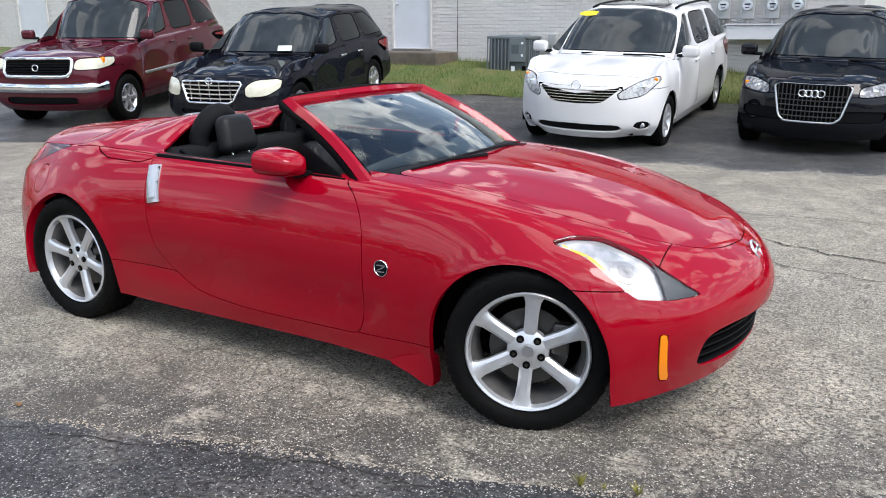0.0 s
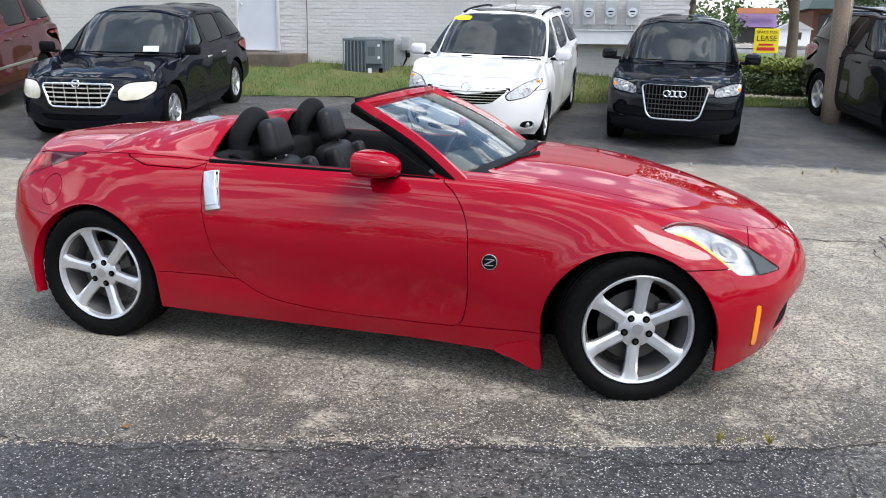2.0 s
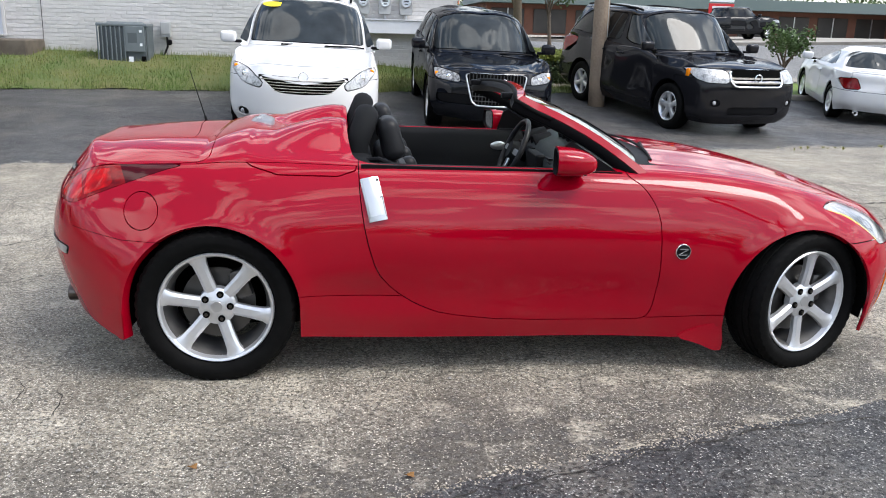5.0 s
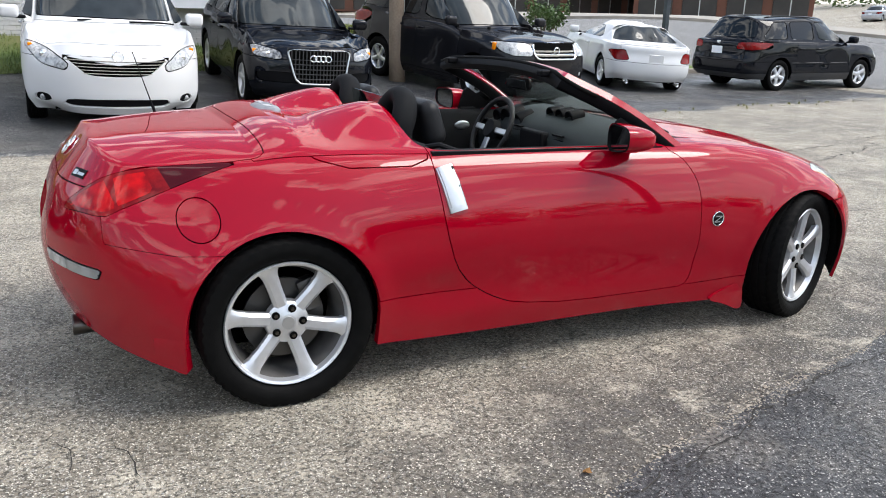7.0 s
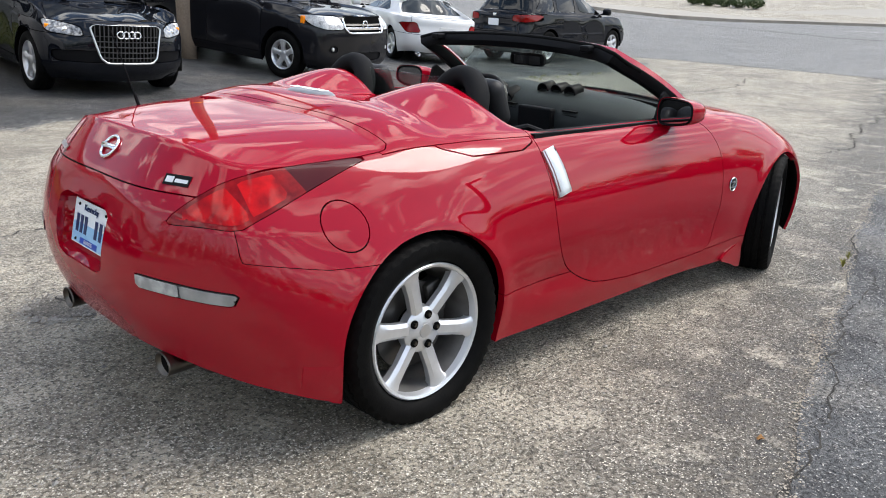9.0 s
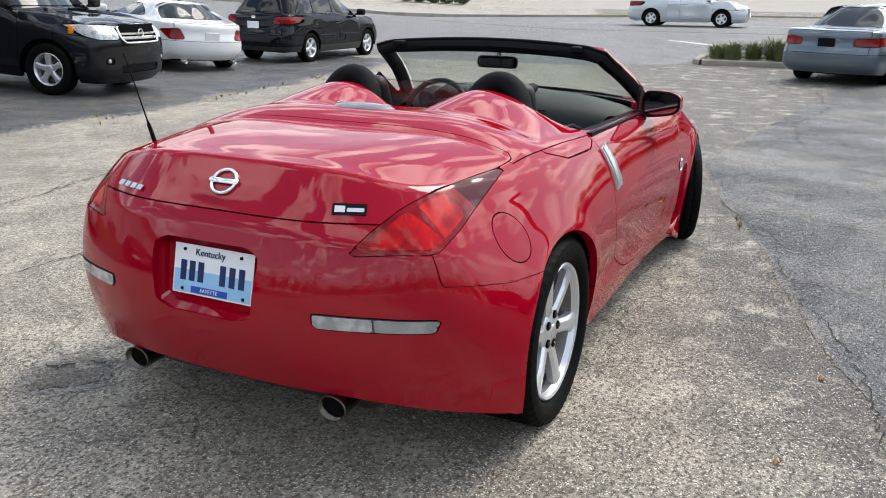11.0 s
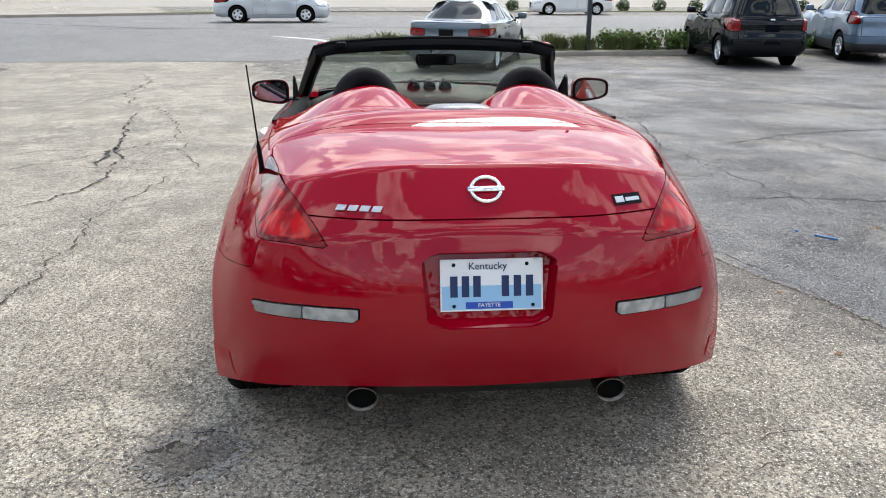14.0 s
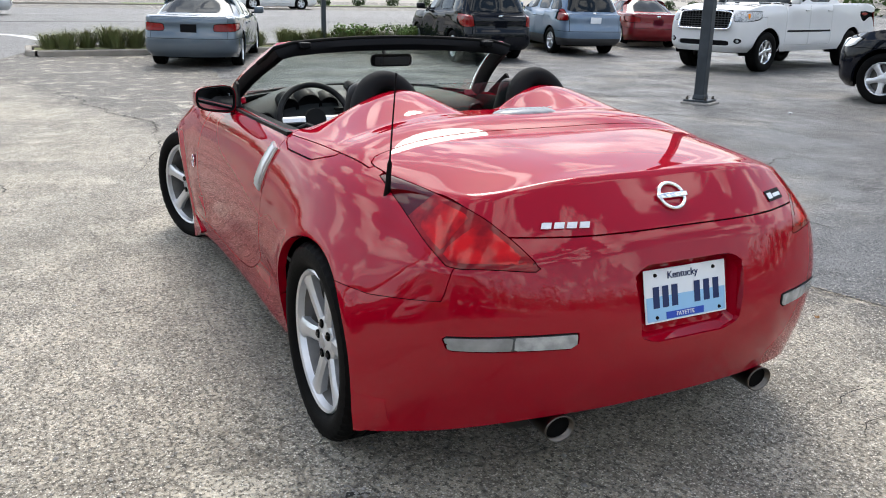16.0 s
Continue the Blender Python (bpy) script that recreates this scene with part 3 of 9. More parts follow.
LOT = asphalt("coarse_worn_asphalt", (.225, .197, .153), (.70, .62, .485), (.72, .675, .58), .38, .42, patch=((.088, .084, .081), .29, -1.58, .80))
SEALED = asphalt("sealed_dark_asphalt", (.044, .045, .0475), (.128, .128, .129), (.60, .58, .54), .15, .6, gloss=.54, cloud=.62, damp=.16, sandy=.45)
PARKED = asphalt("dark_parking_asphalt", (.046, .048, .053), (.125, .124, .125), (.44, .42, .38), .16, .7, gloss=.5, cloud=.7, damp=.14, sandy=.25)
ROADM = asphalt("grey_road_asphalt", (.235, .231, .224), (.305, .30, .292), (.46, .45, .43), .2, .3)


def sheet(name, xs, ys, material, lift=0.0, edge=None, label="", category="ground", seed=0):
    """A piece of ground that follows the land; edge(x, y) < 0 keeps a cell's corner points."""
    xs, ys = np.asarray(xs, float), np.asarray(ys, float)
    X, Y = np.meshgrid(xs, ys)
    Zz = ground_z(X, Y) + lift
    nx, ny = len(xs), len(ys)
    v = np.stack([X.ravel(), Y.ravel(), Zz.ravel()], 1)
    idx = np.arange(nx * ny).reshape(ny, nx)
    a, b, c, d = idx[:-1, :-1].ravel(), idx[:-1, 1:].ravel(), idx[1:, 1:].ravel(), idx[1:, :-1].ravel()
    t = np.concatenate([np.stack([a, b, c], 1), np.stack([a, c, d], 1)])
    S = Surf(v, np.tile([0., 0., 1.], (len(v), 1)), v[:, :2].copy(), t)
    if edge is not None:
        S = keep(S, -edge(S.v[:, 0], S.v[:, 1]))
    me = bpy.data.meshes.new(name)
    me.from_pydata(S.v.tolist(), [], S.t.tolist())
    me.polygons.foreach_set("use_smooth", [True] * len(me.polygons))
    ob = link(name, me, material)
    tagged(ob, label, category, kind="structure")
    return ob


def wob(x, s=1.0, seed=0.0):
    """An uneven line."""
    x = np.asarray(x, float)
    return s * (.5 * np.sin(1.3 * x + seed) + .3 * np.sin(3.1 * x + 2 * seed + 1) + .16 * np.sin(7.7 * x + seed) + .08 * np.sin(17 * x + 3 * seed))


far = [40, 60, 100, 180, 320]
GX = np.concatenate([[-q for q in far[::-1]], np.arange(-30, 36, .5), far])
GY = np.concatenate([[-q for q in far[::-1]], np.arange(-30, 36, .5), far])
sheet("ground", GX, GY, LOT, 0, None, "coarse worn grey asphalt of a car lot")
PARK_X, PARK_Y = [-20, -8, -4.8, .3, 4, 12, 15], [1.2, 3.6, 4.44, 6.25, 6.6, 7.84, 8.3]
sheet("sealed_strip", np.concatenate([np.arange(-30, -4, 1.0), np.arange(-4, 16.4, .2)]), np.concatenate([np.arange(-40, -8, 1.0), np.arange(-8, 4, .2)]), SEALED, .004,
      lambda x, y: np.maximum(y - (-1.68 + .29 * np.minimum(x, 4) - .12 * np.maximum(x - 4, 0) + wob(x * 2.2, .035, 1)), x - 16.2), "dark sealed asphalt with a crumbling edge", "asphalt")
sheet("parking_strip", np.arange(-22, 15, .25), np.arange(0, 14, .25), PARKED, .004,
      lambda x, y: np.maximum(np.interp(x, PARK_X, PARK_Y) + wob(x * 1.4, .26, 3) + wob(x * 6, .05, 8) - y, x - 14.6), "dark asphalt under the parked cars", "asphalt")
ROAD_NEAR = ([-40, 1.5, 1.7, 8.5, 12.5, 14.8, 24, 30, 60], [17.9, 17.9, 15.9, 15.9, 14.6, 12.2, 4, -8, -60])
ROAD_FAR = ([-60, 5, 17, 30, 42, 60], [46, 46, 36, 22, 5, -30])
sheet("road", np.arange(-30, 60, .75), np.arange(-60, 60, .75), ROADM, .006,
      lambda x, y: np.maximum(np.interp(y, *ROAD_NEAR) - x, x - np.interp(y, *ROAD_FAR)), "wide grey asphalt road", "road")

# ---- the red roadster ----
def z_shape(G):
    x, y, z = G[..., 0], G[..., 1], G[..., 2]
    # even out the skin, but for the crease of the tail and the middle line
    keep_w = np.clip((x + 1.50) / 0.18, 0, 1)[..., None]
    for k in range(44):
        lam = 0.5 if k % 2 == 0 else -0.52
        D = np.zeros_like(G)
        D[1:-1, 1:-1] = (G[2:, 1:-1] + G[:-2, 1:-1] + G[1:-1, 2:] + G[1:-1, :-2]) / 4 - G[1:-1, 1:-1]
        G = G + lam * D * keep_w
    # doors and front fenders: one clean sweep from sill to shoulder
    side = (np.clip((G[..., 0] + .95) / .2, 0, 1) * np.clip((1.35 - G[..., 0]) / .3, 0, 1) * np.clip((.90 - G[..., 2]) / .06, 0, 1))[..., None]
    for k in range(60):
        lam = 0.5 if k % 2 == 0 else -0.511
        D = np.zeros_like(G)
        D[1:-1] = (G[2:] + G[:-2]) / 2 - G[1:-1]
        G = G + lam * D * side
    x, y, z = G[..., 0], G[..., 1], G[..., 2]
    # bonnet and rear deck: single clean crowned panels
    rows = np.arange(G.shape[0])[:, None] * np.ones_like(x)
    for lo, hi in ((.50, 9.0), (-9.0, -.66)):
        m = np.clip((rows - 37) / 6, 0, 1) * ((x > lo) & (x < hi))
        m = m * m * (3 - 2 * m)
        cols = [np.ones_like(x), x, x ** 2, x ** 3, y ** 2, y ** 4, x * y ** 2, x ** 2 * y ** 2, x * y ** 4]
        A = np.stack([c.ravel() for c in cols], 1)
        w = np.sqrt(np.clip((rows - 35) / 4, 0, 1) * ((x > lo) & (x < hi))).ravel()
        co, *_ = np.linalg.lstsq(A * w[:, None], z.ravel() * w, rcond=None)
        G[..., 2] = G[..., 2] * (1 - m) + (A @ co).reshape(x.shape) * m
    x, y, z = G[..., 0], G[..., 1], G[..., 2]
    # the tonneau climbs from the lid's seam to a low crest; two domed fairings rise from it behind the seats
    up = np.clip((z - 0.9) / 0.05, 0, 1)
    ease = lambda q: np.clip(q, 0, 1) ** 2 * (3 - 2 * np.clip(q, 0, 1))
    front = np.clip((-0.58 - x) / 0.20, 0, 1) ** .8
    crest = np.clip((x + 1.385) / .185, 0, 1)
    deck = .048 * (np.sin(np.pi / 2 * crest) - .62 * ease((x + 1.20) / .12)) * (1 - np.clip(y / .74, 0, 1) ** 3)
    climb = 1 - (1 - np.clip((x + 1.175) / .345, 0, 1)) ** 1.3
    dome = np.where(y > .335, np.sin(np.pi / 2 * np.clip((.71 - y) / .375, 0, 1)) ** 1.6, np.sin(np.pi / 2 * np.clip((y - .125) / .21, 0, 1)) ** .95)
    G[..., 2] = z + (deck + .098 * climb * dome) * front * up
    # raised middle of the bonnet
    hb = np.clip((.40 - .06 * (x - 1) - y) / .07, 0, 1)
    hb = hb * hb * (3 - 2 * hb) * np.clip((x - .6) / .3, 0, 1) * np.clip((1.85 - x) / .7, 0, 1)
    G[..., 2] += 0.009 * hb
    # flared lips of the wheel openings
    for cx, cz, r in ((1.33, 0.30, 0.372), (-1.330, 0.325, 0.368)):
        dd = np.hypot(x - cx, z - cz) - r
        lip = np.exp(-(dd / 0.05) ** 2) * (z < 0.78) * (y > 0.6)
        G[..., 1] += 0.010 * lip
    # scalloped door: slightly hollow above the sill
    dr = np.exp(-((z - 0.385) / 0.075) ** 2) * np.clip((0.75 - x) / 0.25, 0, 1) * np.clip((x + 0.95) / 0.25, 0, 1) * (y > 0.7)
    G[..., 1] -= 0.020 * dr
    return G


Z_RINGS = [
    [(2.02, 0, .18), (1.98, .33, .18), (1.86, .60, .17), (1.70, .79, .15), (1.34, .85, .16), (.85, .86, .158), (.4, .84, .168), (-.1, .835, .17), (-.7, .845, .18), (-1.3, .855, .2), (-1.705, .868, .200), (-1.86, .735, .240), (-2.035, .41, .300), (-2.062, 0, .300)],
    [(2.085, 0, .33), (2.035, .34, .33), (1.91, .62, .33), (1.74, .80, .33), (1.34, .872, .36), (.85, .878, .30), (.4, .866, .29), (-.1, .863, .29), (-.7, .872, .33), (-1.3, .884, .38), (-1.70, .873, .40), (-1.92, .725, .42), (-2.085, .40, .425), (-2.118, 0, .43)],
    [(2.12, 0, .50), (2.06, .34, .50), (1.93, .62, .49), (1.745, .795, .49), (1.34, .885, .56), (.85, .893, .54), (.4, .886, .53), (-.1, .884, .53), (-.7, .886, .55), (-1.3, .898, .58), (-1.66, .860, .57), (-1.955, .700, .575), (-2.105, .40, .585), (-2.136, 0, .590)],
    [(2.07, 0, .60), (2.02, .32, .60), (1.89, .59, .60), (1.70, .765, .63), (1.34, .842, .71), (.85, .872, .70), (.4, .868, .72), (-.1, .862, .735), (-.7, .862, .76), (-1.3, .850, .75), (-1.66, .784, .735), (-1.94, .668, .745), (-2.050, .41, .780), (-2.072, 0, .800)],
    [(1.99, 0, .66), (1.94, .31, .67), (1.80, .55, .70), (1.62, .68, .735), (1.34, .76, .80), (.85, .80, .865), (.43, .79, .888), (-.1, .785, .905), (-.7, .775, .915), (-1.3, .726, .920), (-1.62, .660, .908), (-1.84, .575, .915), (-1.922, .36, .957), (-1.936, 0, .966)],
    [(1.86, 0, .725), (1.78, .22, .745), (1.65, .37, .78), (1.5, .44, .815), (1.28, .48, .865), (.9, .48, .918), (.45, .48, .945), (-.1, .48, .955), (-.7, .48, .965), (-1.25, .44, .985), (-1.48, .42, .988), (-1.65, .36, .984), (-1.75, .22, .982), (-1.82, 0, .980)],
    [(1.7, 0, .785), (1.6, 0, .81), (1.5, 0, .835), (1.4, 0, .855), (1.2, 0, .89), (.9, 0, .935), (.45, 0, .955), (-.1, 0, .97), (-.7, 0, .975), (-1.2, 0, .995), (-1.38, 0, .996), (-1.5, 0, .993), (-1.58, 0, .991), (-1.68, 0, .987)],
]
Z_W = [[1] * 14, [1] * 14, [1] * 14, [1] * 10 + [.7, .5, .45, .45], [.9] * 4 + [1] * 6 + [.6, .2, .1, .1], [1] * 14, [1] * 14]
Z_DOOR = [(.47, 1.05), (.47, .905), (.545, .86), (.60, .78), (.625, .69), (.632, .45), (.615, .31), (.59, .265), (.54, .253), (-.05, .255), (-.34, .288), (-.46, .335), (-.56, .40), (-.635, .49), (-.68, .64), (-.705, .80), (-.712, .93), (-.712, 1.05)]
Z_COCKPIT = [(.60, 0), (.60, .30), (.53, .64), (.44, .742), (.1, .750), (-.3, .752), (-.66, .748), (-.73, .70), (-.755, .55), (-.765, .34), (-.755, .12), (-.752, 0), (-.752, -.3), (.60, -.3)]
Z_HOOD = [(.735, -.2), (.735, .25), (.70, .45), (.635, .60), (.665, .64), (1.0, .645), (1.35, .625), (1.55, .575), (1.72, .50), (1.86, .40), (1.95, .24), (1.985, 0), (1.985, -.2)]
Z_TRUNK = [(-1.355, -.2), (-1.355, 0), (-1.352, .40), (-1.345, .66), (-1.375, .690), (-1.55, .672), (-1.658, .650), (-1.856, .598), (-1.906, .570), (-1.984, .522), (-2.06, .460), (-2.3, .40), (-2.3, -.2)]
MARKER = [(1.842, .238), (1.868, .236), (1.872, .440), (1.848, .440)]
TAIL_P = np.array([(-2.048, .450, .740), (-1.984, .505, .808), (-1.906, .553, .859), (-1.856, .583, .881), (-1.658, .638, .910), (-1.42, .694, .926), (-1.538, .692, .886), (-1.678, .691, .835), (-1.792, .684, .784), (-1.918, .674, .739)])
HEAD_P = np.array([(1.425, .782, .753), (1.486, .716, .773), (1.58, .645, .765), (1.715, .624, .715), (1.82, .61, .655), (1.90, .577, .60), (1.95, .537, .562), (1.868, .657, .56), (1.766, .75, .572), (1.73, .765, .60), (1.65, .773, .658), (1.555, .764, .715)])


def along(axis):
    """Two flat axes across a viewing direction."""
    d = Vector(axis).normalized()
    a = Vector((1, 0, 0)) - d * d.x
    a.normalize()
    return np.array([a, d.cross(a)]).T


TAIL_AX, HEAD_AX = along((-.55, .65, .45)), along((.45, .6, .65))


def arch_f(S, cx, cz, r):
    x, z = S.v[:, 0] - cx, S.v[:, 2] - cz
    return np.where(z > 0, np.hypot(x, z), np.maximum(np.abs(x), 0)) - r


def roadster():
    car = thing("roadster", "glossy red two-seat convertible sports car, its roof folded down", "car")
    S = loft(Z_RINGS, [10, 14, 14, 26, 30, 24, 26, 30, 48, 30, 18, 12, 14], [7, 9, 10, 10, 14, 18], Z_W, z_shape)
    # wheel openings, cockpit
    S = keep(S, arch_f(S, 1.33, .30, .372))
    S = keep(S, arch_f(S, -1.330, .325, .368))
    cock = lambda s: np.maximum(poly_sd(flat(s, 0, 1), rounded(Z_COCKPIT, 2)), 0.86 - s.v[:, 2])
    S = keep(S, cock(S))
    shell = keep(S, poly_sd(S.v @ HEAD_AX, HEAD_P @ HEAD_AX) + 10.0 * (S.v[:, 0] < 1.2))
    shell = keep(shell, poly_sd(flat(shell, 1, 2), [(-.3, .50), (.25, .50), (.25, .76), (-.3, .76)]) + 10.0 * (shell.v[:, 0] > -1.8))
    shell = keep(shell, poly_sd(flat(shell, 1, 2), [(-.3, .19), (.58, .19), (.58, .45), (-.3, .45)]) + 10.0 * (shell.v[:, 0] < 1.7))
    tail, S = split(S, lambda s: poly_sd(s.v @ TAIL_AX, rounded(TAIL_P @ TAIL_AX, 1, .12)) + 10.0 * (s.v[:, 0] > -1.2), .0013)
    head, S = split(S, lambda s: poly_sd(s.v @ HEAD_AX, rounded(HEAD_P @ HEAD_AX, 1, .15)) + 10.0 * (s.v[:, 0] < 1.2), .002)
    hood, S = split(S, lambda s: np.maximum(poly_sd(flat(s, 0, 1), rounded(Z_HOOD, 2)), .55 - s.v[:, 2]))
    trunk, S = split(S, lambda s: np.maximum(poly_sd(flat(s, 0, 1), rounded(Z_TRUNK, 1, .15)), .828 - s.v[:, 2]))
    door, S = split(S, lambda s: poly_sd(flat(s, 0, 2), rounded(Z_DOOR, 1)) + 10.0 * (s.v[:, 1] < .5))
    cowl, S = split(S, lambda s: np.maximum(np.maximum(s.v[:, 1] - .64, np.abs(s.v[:, 0] - .62) - .20), .85 - s.v[:, 2]))
    tonneau, S = split(S, lambda s: np.maximum(np.maximum(poly_sd(flat(s, 0, 1), [(-1.4, -.2), (-1.4, .70), (-1.2, .722), (-1.0, .735), (-.70, .757), (-.6, .757), (-.6, -.2)]), .87 - s.v[:, 2]), s.v[:, 0] + .65))
    flap, S = split(S, lambda s: poly_sd(flat(s, 0, 2), [(-1.205, .95), (-1.17, .925), (-1.05, .893), (-.80, .890), (-.725, .912), (-.70, .99), (-1.2, .99)]) + 10.0 * (s.v[:, 1] < .6), .0025)
    rear, S = split(S, lambda s: np.maximum(s.v[:, 0] + 1.45, np.minimum(s.v[:, 2] - (.622 + .16 * np.maximum(0, -1.70 - s.v[:, 0])), s.v[:, 0] + 1.932)), .0011)
    front, S = split(S, lambda s: np.maximum(1.42 - s.v[:, 0], np.minimum(s.v[:, 2] - .602, 1.80 - s.v[:, 0])))
    sill, S = split(S, lambda s: np.maximum(s.v[:, 2] - np.interp(s.v[:, 0], [-1.0, -.5, .6, .95], [.385, .375, .262, .272]), np.abs(s.v[:, 0] + .01) - 1.05), .002)
    fender, quarter = keep(S, S.v[:, 0] - .2), keep(S, .2 - S.v[:, 0])
    fuel, quarter_r = split(quarter, lambda s: np.hypot(s.v[:, 0] + 1.618, s.v[:, 2] - .738) - .073 + 10.0 * (s.v[:, 1] < .5), .002)
    # openings of the rear bumper: plate recess and reversing lamps
    yz = lambda s: flat(s, 1, 2)
    _, rear = split(rear, lambda s: poly_sd(yz(s), rounded([(-.3, .518), (.180, .518), (.204, .740), (-.3, .740)], 1, .1)) + 10.0 * (s.v[:, 0] > -1.8), 0)
    lamp, rear = split(rear, lambda s: poly_sd(yz(s), [(.378, .537), (.55, .533), (.70, .526), (.712, .566), (.55, .577), (.378, .582)]) + 10.0 * (s.v[:, 0] > -1.75), .002)
    # mouth and side marker of the front bumper
    _, front = split(front, lambda s: poly_sd(yz(s), rounded([(-.5, .252), (.45, .252), (.54, .275), (.54, .395), (.43, .425), (-.5, .425)], 2)) + 10.0 * (s.v[:, 0] < 1.8), 0)
    mark, front = split(front, lambda s: poly_sd(flat(s, 0, 2), MARKER) + 10.0 * (s.v[:, 1] < .45), .0015)
    panel("hood", calm(hood, hood.v[:, :2], 6, .8), RED, car, "glossy red bonnet", 0)
    panel("trunk_lid", trunk, RED, car, "", 0)
    bm = bmesh.new()
    rows = []
    for y in np.linspace(-.135, .135, 19):
        e = math.sqrt(max(0, 1 - abs(y / .137) ** 4))
        rows.append([bm.verts.new((-1.182 + .058 * e * math.cos(a), y, 1.026 + .031 * e * max(0, math.sin(a)) ** .8 - .015 * (k in (0, 10)))) for k, a in enumerate(np.linspace(math.pi, 0, 11))])
    for a, b in zip(rows, rows[1:]):
        for k in range(10):
            bm.faces.new((a[k], b[k], b[k + 1], a[k + 1]))
    bmesh.ops.recalc_face_normals(bm, faces=bm.faces)
    hb = part("high_brake_lamp", bm, LAMP_HB, car, "clear high brake lamp with fine ribs", True)
    for k in range(12):
        bm = bmesh.new()
        bm_box(bm, (-1.188, -.105 + .0191 * k, 1.0558), (.034, .003, .0022), bevel=.0008)
        part("lens_rib", bm, LAMP_IN, hb)
    panel("tonneau_cover", tonneau, RED, car, "red hard tonneau with two fairings", 0)
    panel("front_bumper", front, RED, car, "", 0, .014)
    panel("rear_bumper", rear, RED, car, "", 0, .05)
    panel("cowl", cowl, BLACK_PL, car, "black plastic cowl", 0)
    for sd_ in (1, -1):
        panel("front_fender", fender, RED, car, "", sd_, .03)
        panel("rear_quarter", quarter if sd_ > 0 else quarter_r, RED, car, "", sd_, .03)
        d = panel("door", calm(door, door.v[:, [0, 2]], 5, .9), RED, car, "", sd_, .02)
        panel("side_sill", sill, RED, car, "", sd_, .03)
        panel("quarter_flap", flap, RED, car, "", sd_)
        if sd_ < 0:
            panel("fuel_door", fuel, RED, car, "round red fuel door", sd_)
        t = panel("tail_lamp", keep(tail, (-1.70 - tail.v[:, 0]) - .5 * (tail.v[:, 2] - .85)), REDLENS, car, "red tail lamp", sd_)
        inset = -.016 - poly_sd(tail.v @ TAIL_AX, rounded(TAIL_P @ TAIL_AX, 1, .12))
        for x0, x1 in ((-2.1, -1.885), (-1.875, -1.74)):
            ch = keep(tail, np.minimum(inset, np.minimum(tail.v[:, 0] - x0, x1 - tail.v[:, 0] - .35 * (tail.v[:, 2] - .80))))
            if len(ch.t):
                panel("lamp_chamber", ch, REDBRIGHT, t, "brighter red lamp chamber", sd_, 0, .0010)
        panel("smoked_lens", keep(tail, (tail.v[:, 0] + 1.70) + .5 * (tail.v[:, 2] - .85)), REDDARK, t, "smoked red tip", sd_)
        h = panel("headlight", head, LENS, car, "clear headlight cover", sd_, .004)
        h.visible_shadow = False
        panel("reflector", head, LAMP_IN, h, "silver reflector", sd_, .0, -.030)
        sl = poly_sd(head.v @ HEAD_AX, np.array([(1.46, .772, .745), (1.57, .760, .708), (1.66, .766, .650), (1.745, .757, .592), (1.752, .752, .593), (1.670, .760, .653), (1.579, .751, .713), (1.472, .762, .749)]) @ HEAD_AX)
        panel("amber_strip", keep(head, -sl), AMBER_P, h, "amber edge", sd_, 0, -.006)
        panel("dark_trim", keep(head, (head.v[:, 0] - 1.775) - 1.5 * (head.v[:, 1] - .617)), LAMP_TRIM, h, "grey trim", sd_, 0, -.010)
        c2 = (head.v - np.array((1.70, .700, .655))) @ HEAD_AX
        panel("lamp_chamber", keep(head, .048 - np.hypot(c2[:, 0] * .75, c2[:, 1])), LAMP_GREY, h, "grey projector chamber", sd_, 0, -.022)
        panel("projector", keep(head, .026 - np.hypot(c2[:, 0] * .85, c2[:, 1])), LAMP_W, h, "glass projector lens", sd_, 0, -.016)
        rl = panel("reversing_lamp", lamp, LAMP_TRIM, car, "clear reversing lamp in a dark rim", sd_, .01, .002)
        edge = -.0028 - poly_sd(yz(lamp), [(.378, .537), (.55, .533), (.70, .526), (.712, .566), (.55, .577), (.378, .582)])
        for y0, y1 in ((.0, .546), (.549, 1.0)):
            within = np.minimum(edge, np.minimum(lamp.v[:, 1] - y0, y1 - lamp.v[:, 1]))
            panel("lens", keep(lamp, within), LAMP_R if y0 == 0 else LAMP_R2, rl, "", sd_, 0, .0045)
        panel("side_marker", mark, AMBER, car, "amber side marker", sd_, .006, .004)
        z_door_parts(d, sd_, door)
    # dark structure under the skin
    panel("inner_shell", shell, GAP, car, "black body structure", 0, 0, -.016)
    z_under(car, rear)
    z_tail(car, trunk)
    z_front(car)
    z_screen(car)
    z_cabin(car)
    z_wheels(car)
    return car


def skin_y(S, x, z):
    """How far out a panel's skin lies at (x, z)."""
    w = 1 / ((S.v[:, 0] - x) ** 2 + (S.v[:, 2] - z) ** 2 + 1e-5) ** 2
    return float((w * S.v[:, 1]).sum() / w.sum())


